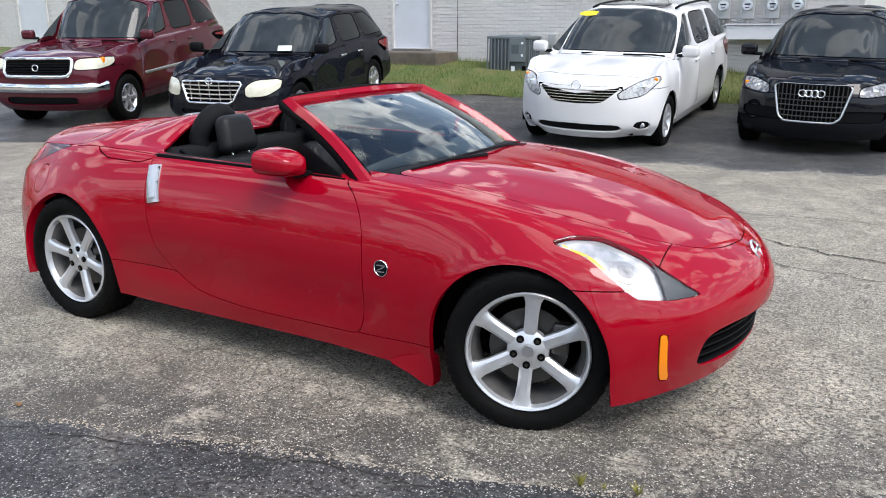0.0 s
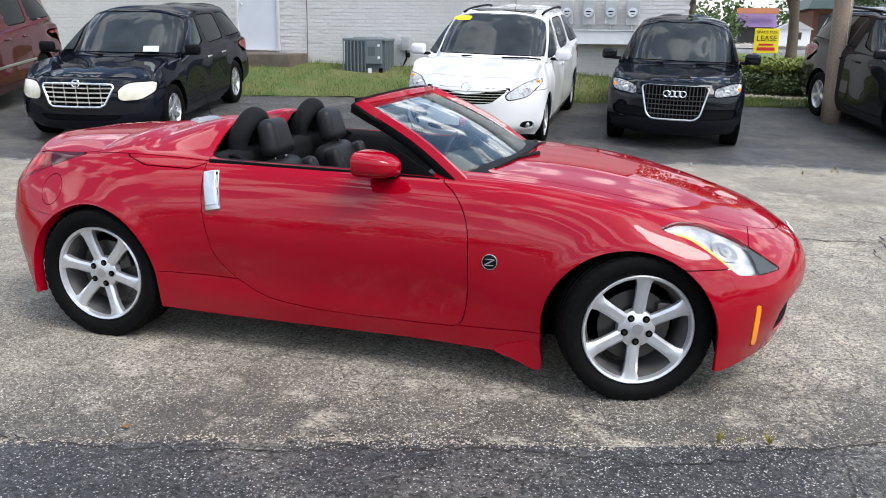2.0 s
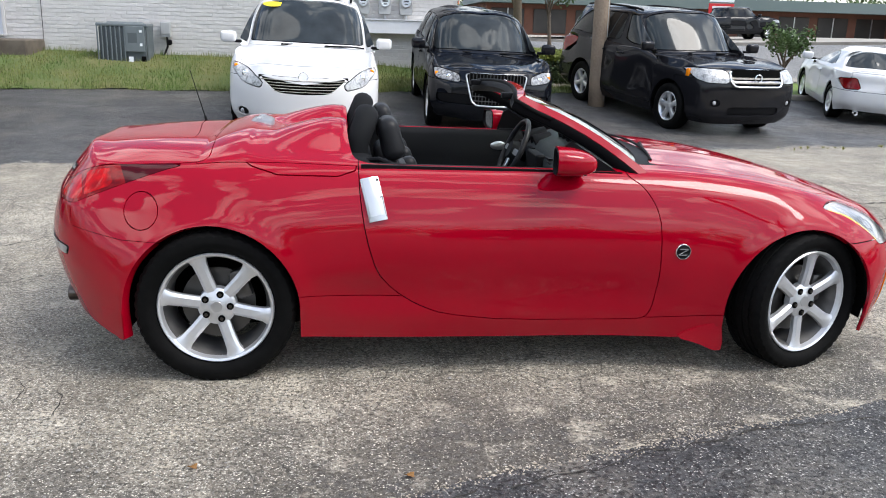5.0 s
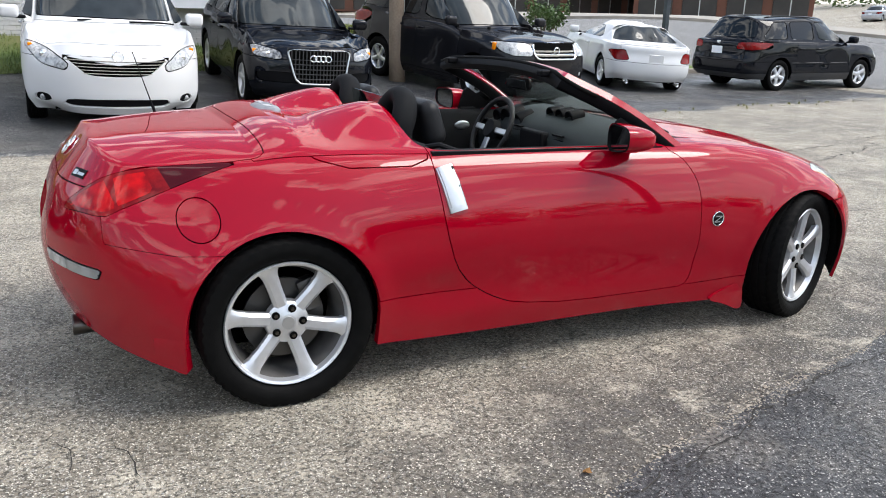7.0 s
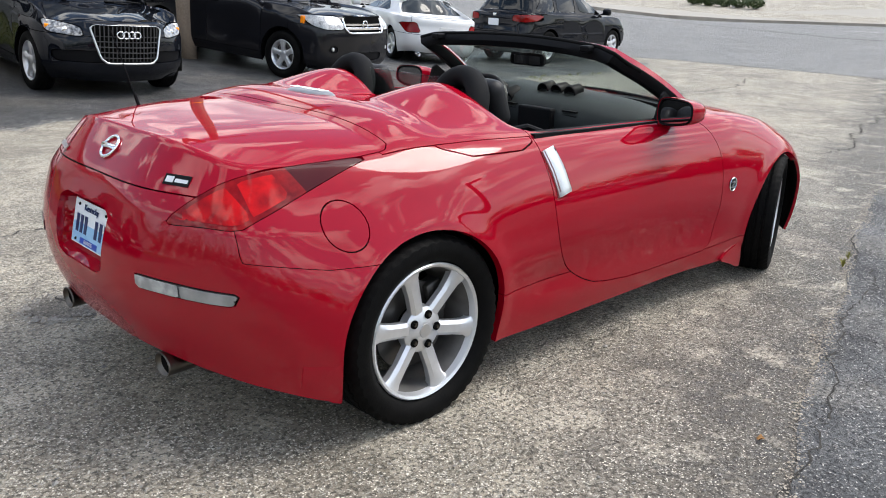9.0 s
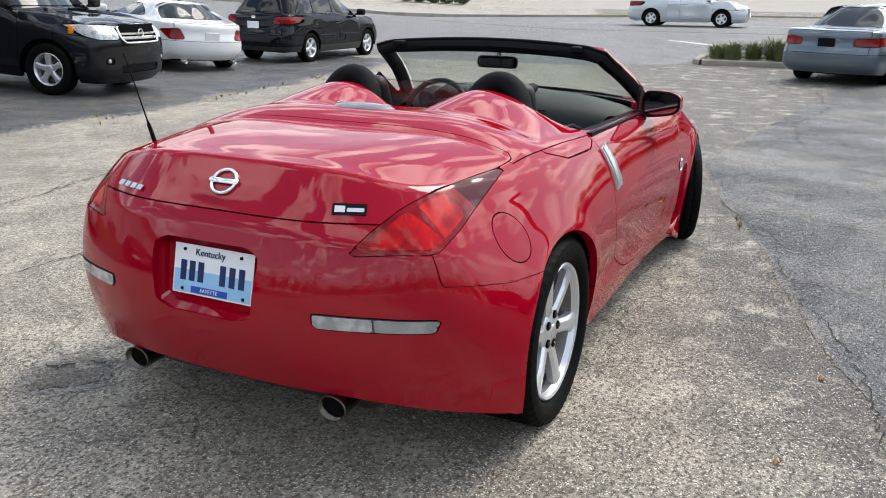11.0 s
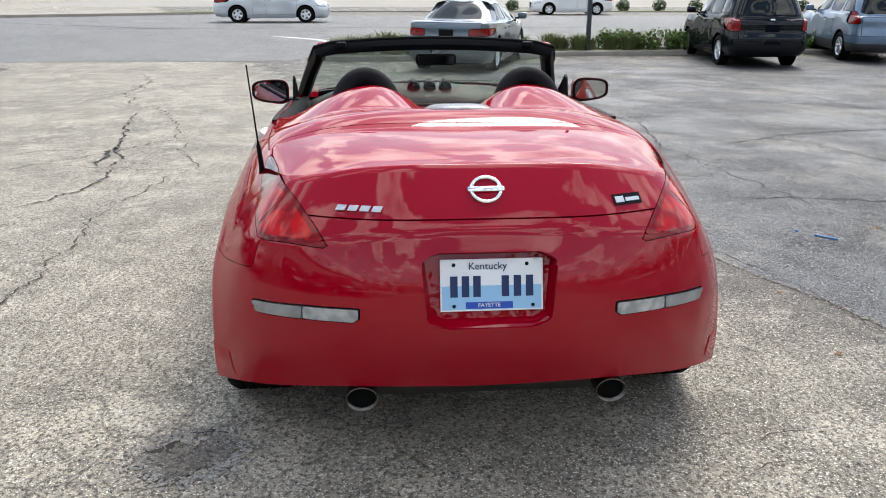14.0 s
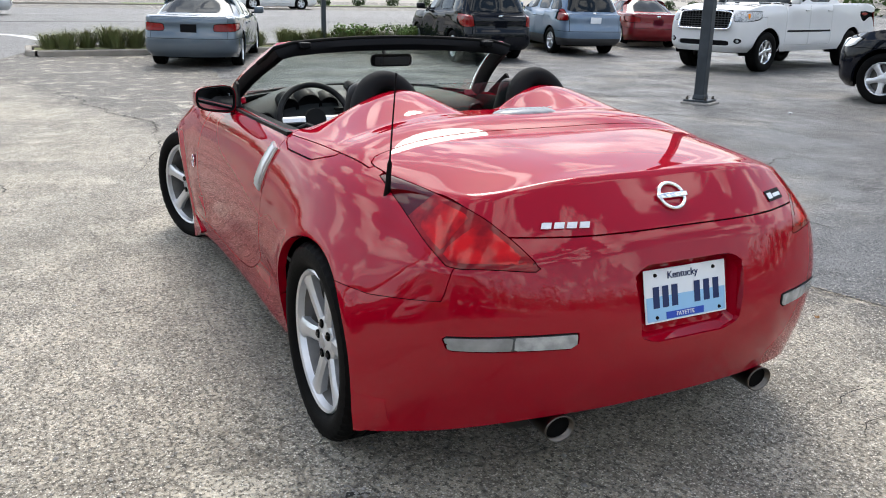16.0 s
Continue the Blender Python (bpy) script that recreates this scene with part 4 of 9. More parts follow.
def z_door_parts(door, s, skin):
    # bright pull handle set upright at the door's rear edge
    bm = bmesh.new()
    pts = [(x, s * (skin_y(skin, x, z) + .004), z) for x, z in ((-.668, .885), (-.660, .855), (-.650, .815), (-.640, .770), (-.632, .735), (-.628, .715))]
    up = [(0, s * .75, .65), (0, s * .85, .5), (0, s, .35), (0, s, .2), (0, s, .1), (0, s, .1)]
    bm_sweep(bm, pts, [(-.040, -.004), (-.039, .004), (-.034, .007), (.034, .007), (.039, .004), (.040, -.004)], up)
    dh = part("door_handle", bm, SATIN, door, "bright satin metal pull handle", 40)
    bm = bmesh.new()
    out = [Vector((0, s * .007, .002))] * 6
    bm_sweep(bm, [Vector(p) + o + Vector((.006 * s * 0 - .004, 0, 0)) for p, o in zip(pts[:5], out)], [(-.030, -.002), (-.029, .004), (-.024, .007), (.024, .007), (.029, .004), (.030, -.002)], up[:5])
    part("handle_grip", bm, SATIN, dh, "", 40)
    # black strip laid on the plate for the shadow gap beside the grip
    bm = bmesh.new()
    bm_sweep(bm, [Vector(p) + Vector((.0335, s * .0055, 0)) for p in pts[:5]], [(-.0045, -.002), (-.005, .002), (.005, .002), (.005, -.002)], up[:5])
    part("handle_gap_shade", bm, BLACK_PL, dh, "dark strip painted as shade of the finger gap")
    # belt weatherstrip and inner trim
    bm = bmesh.new()
    top = [(.46, .754, .905), (.2, .759, .914), (-.1, .762, .920), (-.4, .762, .925), (-.70, .757, .931)]
    bm_sweep(bm, [(x, s * y, z) for x, y, z in top], [(-.012, -.012), (-.012, .006), (.012, .006), (.012, -.012)])
    part("weatherstrip", bm, BLACK_PL, door, "black rubber weatherstrip")
    bm = bmesh.new()
    rows = []
    for x, y, z in top:
        rows.append([bm.verts.new((x, s * (y - o), zz)) for o, zz in ((.01, z + .004), (.055, z + .006), (.075, z - .03), (.06, z - .16), (.045, z - .22), (.05, .35))])
    for a, b in zip(rows, rows[1:]):
        for i in range(5):
            bm.faces.new((a[i], a[i + 1], b[i + 1], b[i]))
    part("door_trim", bm, VINYL, door, "charcoal inner door trim", True)
    bm = bmesh.new()
    bmesh.ops.create_uvsphere(bm, u_segments=16, v_segments=8, radius=.05, matrix=Matrix.Translation((.17, s * .695, .83)) @ Matrix.Diagonal((1.1, .25, .6, 1)))
    part("inner_handle", bm, SATIN, door, "satin inner door handle", True)
    # wing mirror: a boxy shell, open behind, the glass set into it
    mm = Matrix.Translation((.135, s * .868, .972)) @ Matrix.Rotation(radians(s * 9), 4, "Z")

    def ring(xx, ky, kz, n=32):
        o = []
        for k in range(n):
            a = 2 * math.pi * k / n
            c, q = math.cos(a), math.sin(a)
            yy = math.copysign(abs(c) ** .55, c) * .097 * ky
            zz = math.copysign(abs(q) ** .60, q) * .061 * kz * (1 - .16 * yy / .097) + .006 * yy / .097
            o.append(mm @ Vector((xx, s * (yy - .12 * max(xx, 0)), zz - .05 * max(xx, 0))))
        return o

    def skin_rings(bm, specs):
        rows = [[bm.verts.new(p) for p in ring(*q)] for q in specs]
        for a, b in zip(rows, rows[1:]):
            for k in range(32):
                bm.faces.new((a[k], a[(k + 1) % 32], b[(k + 1) % 32], b[k]))
        return rows

    bm = bmesh.new()
    rows = skin_rings(bm, [(-.002, .97, .95), (-.006, 1, 1), (.03, 1.0, 1.0), (.07, .96, .96), (.11, .86, .85), (.14, .70, .68), (.16, .48, .46), (.170, .2, .2)])
    bm.faces.new(rows[-1])
    bmesh.ops.recalc_face_normals(bm, faces=bm.faces)
    mir = part("wing_mirror", bm, RED, door, "red wing mirror", 50)
    bm = bmesh.new()
    rows = skin_rings(bm, [(-.004, .97, .95), (-.010, .93, .90), (.004, .88, .84)])
    bm.faces.new(rows[-1])
    part("mirror_bezel", bm, BLACK_PL, mir, "black mirror surround", 50)
    bm = bmesh.new()
    bm.faces.new([bm.verts.new(p) for p in ring(-.001, .85, .80)])
    part("mirror_glass", bm, MIRROR, mir, "mirror glass")
    bm = bmesh.new()
    bm_box(bm, (.225, s * .790, .918), (.10, .13, .022), bevel=.008, seg=2)
    part("mirror_foot", bm, BLACK_PL, mir, "black mirror foot")
    # black corner piece between pillar and mirror
    bm = bmesh.new()
    bm_prism(bm, [(.46, .90), (.16, .905), (.20, 1.03), (.225, 1.045)], .012, Matrix(((1, 0, 0, 0), (0, 0, s, s * .742), (0, 1, 0, 0), (0, 0, 0, 1))))
    part("corner_trim", bm, BLACK_PL, door, "black quarter trim")


def z_under(car, rear):
    bm = bmesh.new()
    bm_box(bm, (.05, 0, .175), (3.2, 1.05, .07))
    bm_box(bm, (.0, 0, .205), (1.75, 1.58, .05))
    bm_box(bm, (-1.74, 0, .34), (.30, .9, .05))
    part("floor_pan", bm, GAP, car, "black underbody")
    # unseen box as muffler, added to deepen the shadow below the tail
    bm = bmesh.new()
    bm_box(bm, (-1.78, 0, .275), (.34, 1.00, .15), bevel=.06, seg=3)
    part("muffler", bm, STEEL_D, car, "dull steel muffler across the tail, unseen, added to block light", True)
    for cx, r in ((1.33, .385), (-1.330, .382)):
        for s in (1, -1):
            bm = bmesh.new()
            bm_lathe(bm, [(s * (.775 if cx > 0 else .80), r), (s * .52, r - .01), (s * .52, .05)], 24, "y", Matrix.Translation((cx, 0, .31)), -15, 195)
            part("wheel_arch_liner", bm, GAP, car, "black wheel arch liner", True)
    for s in (1, -1):
        # body-coloured flaps behind front and rear wheels
        bm = bmesh.new()
        bm_prism(bm, rounded([(.80, .20), (.955, .245), (.975, .10), (.93, .095), (.86, .13), (.74, .165)], 1).tolist(), .06, Matrix(((1, 0, 0, 0), (0, 0, s, s * .815), (0, 1, 0, 0), (0, 0, 0, 1))))
        part("front_flap", bm, RED, car, "", 40)
        bm = bmesh.new()
        rows = []
        for x, zb in ((-1.702, .196), (-1.725, .200), (-1.755, .220), (-1.80, .246)):
            rows.append([bm.verts.new((x, s * (skin_y(rear, x, max(z, .235)) + dy), z)) for dy, z in ((.0, .33), (.002, .322), (.003, .27), (.001, zb), (-.04, zb + .01), (-.04, .33))])
        for a, b in zip(rows, rows[1:]):
            for k in range(5):
                bm.faces.new((a[k], a[k + 1], b[k + 1], b[k]))
        bm.faces.new(rows[0])
        bm.faces.new(rows[-1][::-1])
        bmesh.ops.recalc_face_normals(bm, faces=bm.faces)
        part("rear_flap", bm, RED, car, "", 40)


def bars(text_len, w, h, slant=0.0):
    """Plain blocks that stand for lettering: outlines of blocks in a row."""
    out = []
    step = w / text_len
    for i in range(text_len):
        x = -w / 2 + i * step
        out.append([(x, -h / 2), (x + step * .78, -h / 2), (x + step * .78 + slant, h / 2), (x + slant, h / 2)])
    return out


def word(name, txt, size, m, material, parent, depth=.001):
    """Readable lettering as a mesh."""
    cu = bpy.data.curves.new(name, "FONT")
    cu.body, cu.size, cu.extrude = txt, size, depth
    cu.align_x, cu.align_y = "CENTER", "CENTER"
    ob = bpy.data.objects.new(name, cu)
    scene.collection.objects.link(ob)
    bpy.context.view_layer.update()
    me = bpy.data.meshes.new_from_object(ob.evaluated_get(bpy.context.evaluated_depsgraph_get()))
    me.name = name
    bpy.data.objects.remove(ob)
    me.transform(m)
    me.materials.clear()
    return link(name, me, material, parent)


def ring_badge(bm, m, r, tube=.006, bar=True, h=.012):
    pts = [(r * math.cos(2 * math.pi * k / 28), r * .92 * math.sin(2 * math.pi * k / 28), 0) for k in range(29)]
    bm_tube(bm, pts, tube, 8, False)
    if bar:
        bm_box(bm, (0, 0, .003), (2.5 * r, h, .008), bevel=.002)
    bmesh.ops.transform(bm, matrix=m, verts=bm.verts)


def on_skin(S, y, z):
    """A frame lying on a panel at (y, z), its text axis level."""
    w = 1 / ((S.v[:, 1] - abs(y)) ** 2 + (S.v[:, 2] - z) ** 2 + 1e-5) ** 2
    w /= w.sum()
    p, n = (w[:, None] * S.v).sum(0), (w[:, None] * S.n).sum(0)
    p, n = Vector((p[0], y, z)), Vector((n[0], n[1] if y > 0 else -n[1], n[2])).normalized()
    side = Vector((0, 0, 1)).cross(n).normalized()
    return frame_m(p + n * .003, side, n.cross(side))


def z_tail(car, lid):
    # plate in its recess
    bm = bmesh.new()
    mouth = rounded([(-.180, .518), (.180, .518), (.204, .740), (-.204, .740)], 1, .1).tolist()
    outer = [bm.verts.new((-2.140 + .2 * (z - .52), y, z)) for y, z in mouth]
    lip = [bm.verts.new((-2.128 + .22 * (z - .52), y * .995, .63 + (z - .63) * .99)) for y, z in mouth]
    deep = [bm.verts.new((-2.086 + .22 * (z - .56), y * .93, .638 + (z - .638) * .84)) for y, z in mouth]
    for A, B_ in ((lip, deep),):
        for k in range(len(mouth)):
            bm.faces.new((A[k], A[(k + 1) % len(mouth)], B_[(k + 1) % len(mouth)], B_[k]))
    bm.faces.new(deep)
    bmesh.ops.delete(bm, geom=outer, context="VERTS")
    bmesh.ops.recalc_face_normals(bm, faces=bm.faces)
    part("plate_recess", bm, RED, car, "red recess of the plate", 30)
    tilt = radians(12.5)
    m = frame_m((-2.086, -.009, .637), (0, -1, 0), (math.sin(tilt), 0, math.cos(tilt)))
    pm = bmesh.new()
    bm_box(pm, (0, 0, 0), (.305, .154, .003), m, bevel=.001)
    plate = part("licence_plate", pm, PLATE_W, car, "white and pale blue licence plate with dark blue bars")
    bm = bmesh.new()
    bm_prism(bm, [(-.147, -.072), (.147, -.072), (.147, -.002), (-.147, -.002)], .0006, m @ Matrix.Translation((0, 0, .002)))
    part("blue_field", bm, PLATE_BL, plate, "pale blue lower field")
    for x in (-.112, -.078, -.044, .040, .076, .112):
        bm = bmesh.new()
        bm_box(bm, (x, -.004, .0032), (.022, .062, .001), m)
        part("number_bar", bm, PLATE_D, plate)
    bm = bmesh.new()
    bm_box(bm, (-.008, -.060, .0032), (.140, .020, .001), m)
    part("county_band", bm, PLATE_B, plate, "blue band")
    word("county_word", "FAYETTE", .017, m @ Matrix.Translation((-.008, -.060, .0042)), WHITE, plate)
    word("state_word", "Kentucky", .030, m @ Matrix.Translation((-.012, .055, .0034)), PLATE_D, plate)
    for x, y in ((-.112, .060), (.105, .060), (-.112, -.062), (.122, -.062)):
        bm = bmesh.new()
        bmesh.ops.create_cone(bm, cap_ends=True, segments=10, radius1=.006, radius2=.004, depth=.005, matrix=m @ Matrix.Translation((x, y, .004)))
        part("plate_screw", bm, BLACK_PL, plate)
    # round maker's badge, name blocks, dealer sticker
    mb = on_skin(lid, .0005, .899)
    mb.translation += mb.to_3x3() @ Vector((0, 0, .004))
    bm = bmesh.new()
    ring_badge(bm, mb, .044, .0062, True, .017)
    part("badge", bm, CHROME, car, "round chrome badge", True)
    mn = on_skin(lid, .372, .853)
    bm = bmesh.new()
    for b in bars(4, .145, .018, .006):
        bm_prism(bm, b, .004, mn)
    part("name_badge", bm, SATIN, car, "chrome blocks of the model name")
    ms = on_skin(lid, -.432, .862)
    bm = bmesh.new()
    bm_box(bm, (0, 0, 0), (.10, .036, .002), ms)
    st = part("sticker", bm, BLACK_PL, car, "black dealer sticker")
    bm = bmesh.new()
    bm_box(bm, (-.028, 0, .0012), (.030, .020, .001), ms)
    bm_box(bm, (.018, -.002, .0012), (.050, .012, .001), ms)
    part("sticker_bars", bm, SATIN, st)
    # exhaust pipes
    for s in (1, -1):
        bm = bmesh.new()
        me = Matrix.Translation((.052, s * .391 - .010, .262)) @ Matrix.Diagonal((1, 1, .80, 1))
        bm_lathe(bm, [(-1.8, .036), (-1.93, .040), (-2.100, .050), (-2.107, .051), (-2.108, .047), (-2.05, .043), (-1.9, .036)], 28, "x", me)
        part("exhaust_tip", bm, STEEL, car, "round steel exhaust tip", True)
        # black disc stands in for the dark inside the pipe
        bm = bmesh.new()
        bmesh.ops.create_circle(bm, cap_ends=True, segments=24, radius=.042, matrix=Matrix.Translation((-2.038, s * .391 - .010, .262)) @ Matrix.Diagonal((1, 1, .78, 1)) @ Matrix.Rotation(math.pi / 2, 4, "Y"))
        part("exhaust_bore_shade", bm, GAP, car)
    bm = bmesh.new()
    bm_box(bm, (-1.74, 0, .40), (.20, 1.1, .10))
    part("rear_valance", bm, GAP, car, "black rear valance")
    # aerial
    bm = bmesh.new()
    base, tip = Vector((-1.552, .706, .866)), Vector((-1.660, .722, 1.240))
    bm_tube(bm, [base, base.lerp(tip, .1), base.lerp(tip, .28), base.lerp(tip, .32), tip - (tip - base) * .03, tip], [.013, .009, .0075, .003, .0022, .0035], 8)
    part("aerial", bm, BLACK_PL, car, "black whip aerial", True)


def z_front(car):
    bm = bmesh.new()
    bm_sweep(bm, [(2.025 - .44 * y * y, y, .32) for y in np.linspace(-.57, .57, 17)], [(-.01, -.12), (-.01, .115), (0, .115), (0, -.12)])
    part("mouth_backing", bm, GAP, car)
    for z in (.268, .302, .336, .370, .404):
        bm = bmesh.new()
        pts = [(2.052 - .44 * y * y - .10 * abs(z - .36), y, z) for y in np.linspace(-.53, .53, 15)]
        bm_sweep(bm, pts, [(-.012, -.007), (-.012, .007), (.012, .004), (.012, -.004)])
        part("grille_slat", bm, BLACK_PL, car, "black grille slat")
    m = frame_m((2.043, 0, .628), (0, 1, 0), (-.55, 0, .83))
    bm = bmesh.new()
    ring_badge(bm, m, .045, .007, True, .018)
    part("front_badge", bm, CHROME, car, "round chrome badge", True)
    for s in (1, -1):
        m = Matrix(((1, 0, 0, .728), (0, 0, s, s * .890), (0, 1, 0, .578), (0, 0, 0, 1)))
        bm = bmesh.new()
        bmesh.ops.create_cone(bm, cap_ends=True, segments=28, radius1=.034, radius2=.032, depth=.008, matrix=m)
        b = part("side_badge", bm, BLACK_PL, car, "round black badge", True)
        bm = bmesh.new()
        bm_tube(bm, [(.033 * math.cos(a), .033 * math.sin(a), .004) for a in np.linspace(0, 2 * math.pi, 29)], .0028, 6, False)
        bm_prism(bm, [(-.020, .010), (.024, .010), (.020, .015), (-.016, .015)], .006, None)
        bm_prism(bm, [(.024, .010), (.014, .010), (-.024, -.012), (-.014, -.012)], .006, None)
        bm_prism(bm, [(-.024, -.012), (.020, -.012), (.016, -.017), (-.020, -.017)], .006, None)
        bmesh.ops.transform(bm, matrix=m, verts=bm.verts)
        part("badge_mark", bm, CHROME, b, "chrome mark")
    # wipers
    for y0, y1 in ((-.55, .02), (.02, .60)):
        bm = bmesh.new()
        pts = [(.738 - .130 * abs(y / .735) ** 2.2, y, .962 - .045 * (y / .735) ** 2) for y in np.linspace(y0, y1, 8)]
        bm_tube(bm, pts, .0065, 6)
        bm_tube(bm, [(pts[6][0] + .05, pts[6][1], pts[6][2] - .012), pts[3]], [.012, .006], 6)
        part("wiper", bm, BLACK_PL, car, "black wiper")


def ws_point(a, b):
    """The windscreen: a = -1..1 across (right to left), b = 0..1 from base to header."""
    base = Vector((.700 - .130 * abs(a) ** 2.2, .735 * a, .938 - .045 * a * a))
    top = Vector((.092 - .072 * abs(a) ** 2.2, .585 * a, 1.226 - .022 * a * a))
    p = base.lerp(top, b)
    bow = math.sin(math.pi * b)
    p.x += .020 * bow
    p.z += .020 * bow
    return p


def z_screen(car):
    bm = bmesh.new()
    n, k = 24, 10
    for off in (0, -.005):
        g = [[bm.verts.new(ws_point(-.95 + 1.9 * i / n, .0 + .97 * j / k) + Vector((off * .5, 0, off * .85))) for i in range(n + 1)] for j in range(k + 1)]
        for j in range(k):
            for i in range(n):
                q = (g[j][i], g[j][i + 1], g[j + 1][i + 1], g[j + 1][i])
                bm.faces.new(q if off == 0 else q[::-1])
    ws = part("windscreen", bm, GLASS, car, "clear windscreen glass", True)
    ws.visible_shadow = False
    # red pillars and header outside, black trim inside
    bm = bmesh.new()
    bm2 = bmesh.new()
    path = [ws_point(-1, j / 8) for j in range(9)] + [ws_point(-1 + 2 * i / 16, 1) for i in range(1, 16)] + [ws_point(1, 1 - j / 8) for j in range(9)]
    outs = []
    for i, p in enumerate(path):
        a = -1 if i < 9 else (1 if i >= 24 else -1 + 2 * (i - 8) / 16)
        o = Vector((0, a * .9, .45)) if i < 8 or i > 24 else (Vector((-.1, a * .4, 1)) if i not in (8, 24) else Vector((-.1, a * .8, .8)))
        outs.append(o.normalized())
    fwd = Vector((.5, 0, .6)).normalized()
    for i, p in enumerate(path):
        o = outs[i]
        f = (fwd - o * fwd.dot(o)).normalized()
        r = [p + f * .010 - o * .030, p + f * .024 + o * .004, p + f * .014 + o * .026, p - f * .022 + o * .030, p - f * .030 + o * .012]
        path[i] = (p, o, f, [bm.verts.new(q) for q in r], [bm2.verts.new(q) for q in (p - f * .026 + o * .032, p - f * .046 + o * .024, p - f * .060 - o * .002, p - f * .050 - o * .030, p - f * .008 - o * .040, p + f * .004 - o * .034)])
    for A, B_ in zip(path, path[1:]):
        for i in range(4):
            bm.faces.new((A[3][i], A[3][i + 1], B_[3][i + 1], B_[3][i]))
        for i in range(5):
            bm2.faces.new((A[4][i], A[4][i + 1], B_[4][i + 1], B_[4][i]))
    bmesh.ops.recalc_face_normals(bm, faces=bm.faces)
    bmesh.ops.recalc_face_normals(bm2, faces=bm2.faces)
    part("windscreen_frame", bm, RED, car, "red windscreen frame", 45)
    tr = part("frame_trim", bm2, BLACK_PL, car, "black inner header and pillar trim", 45)
    bm = bmesh.new()
    bm_tube(bm, [Vector(q[0]) + q[1] * .027 - q[2] * .034 for q in path[6:27]], .011, 8)
    part("roof_seal", bm, RUBBER, tr, "black rubber roof seal", True)
    for a in (-.82, .82):
        bm = bmesh.new()
        p = ws_point(a, 1)
        bm_box(bm, (p.x - .06, p.y, p.z + .008), (.07, .05, .03), bevel=.008, seg=2)
        part("roof_latch", bm, BLACK_PL, tr)
    # rear-view mirror
    bm = bmesh.new()
    bm_box(bm, (.13, -.015, 1.135), (.03, .22, .062), bevel=.022, seg=3)
    mr = part("rear_view_mirror", bm, BLACK_PL, car, "black rear-view mirror", 50)
    bm = bmesh.new()
    bm_box(bm, (0, 0, 0), (.003, .19, .045), Matrix.Translation((.112, -.015, 1.133)) @ Matrix.Rotation(radians(-14), 4, "Y"), bevel=.0012)
    part("mirror_glass", bm, MIRROR, mr)
    bm = bmesh.new()
    bm_tube(bm, [(.15, 0, 1.15), (.19, 0, 1.17), (.20, 0, 1.19)], .010, 8)
    part("mirror_stem", bm, BLACK_PL, mr)


def z_seat(car, s):
    y = s * .36
    bm = bmesh.new()
    m = Matrix.Translation((-.40, y, .46)) @ Matrix.Rotation(radians(-20), 4, "Y")
    bm_box(bm, (0, 0, .20), (.16, .46, .52), m, bevel=.06, seg=4, taper=(.9, .78))
    back = part("seat_back", bm, LEATHER, car, "black leather seat back", True)
    for q in (-1, 1):
        bm = bmesh.new()
        bm_box(bm, (.075, q * .19, .19), (.10, .09, .46), m, bevel=.035, seg=3)
        part("side_bolster", bm, LEATHER, back, "", True)
    bm = bmesh.new()
    bm_box(bm, (-.12, y, .42), (.52, .48, .16), bevel=.06, seg=4)
    part("seat_cushion", bm, LEATHER, car, "black leather seat cushion", True)
    bm = bmesh.new()
    mh = Matrix.Translation((-.555, y, 1.005)) @ Matrix.Rotation(radians(-14), 4, "Y")
    bm_box(bm, (0, 0, 0), (.115, .25, .20), mh, bevel=.048, seg=5, taper=(.85, .86))
    hr = part("headrest", bm, LEATHER, car, "black leather headrest", True)
    for q in (-.06, .06):
        bm = bmesh.new()
        bm_tube(bm, [(-.53, y + q, .92), (-.51, y + q, .83)], .006, 6)
        part("headrest_post", bm, CHROME, hr)


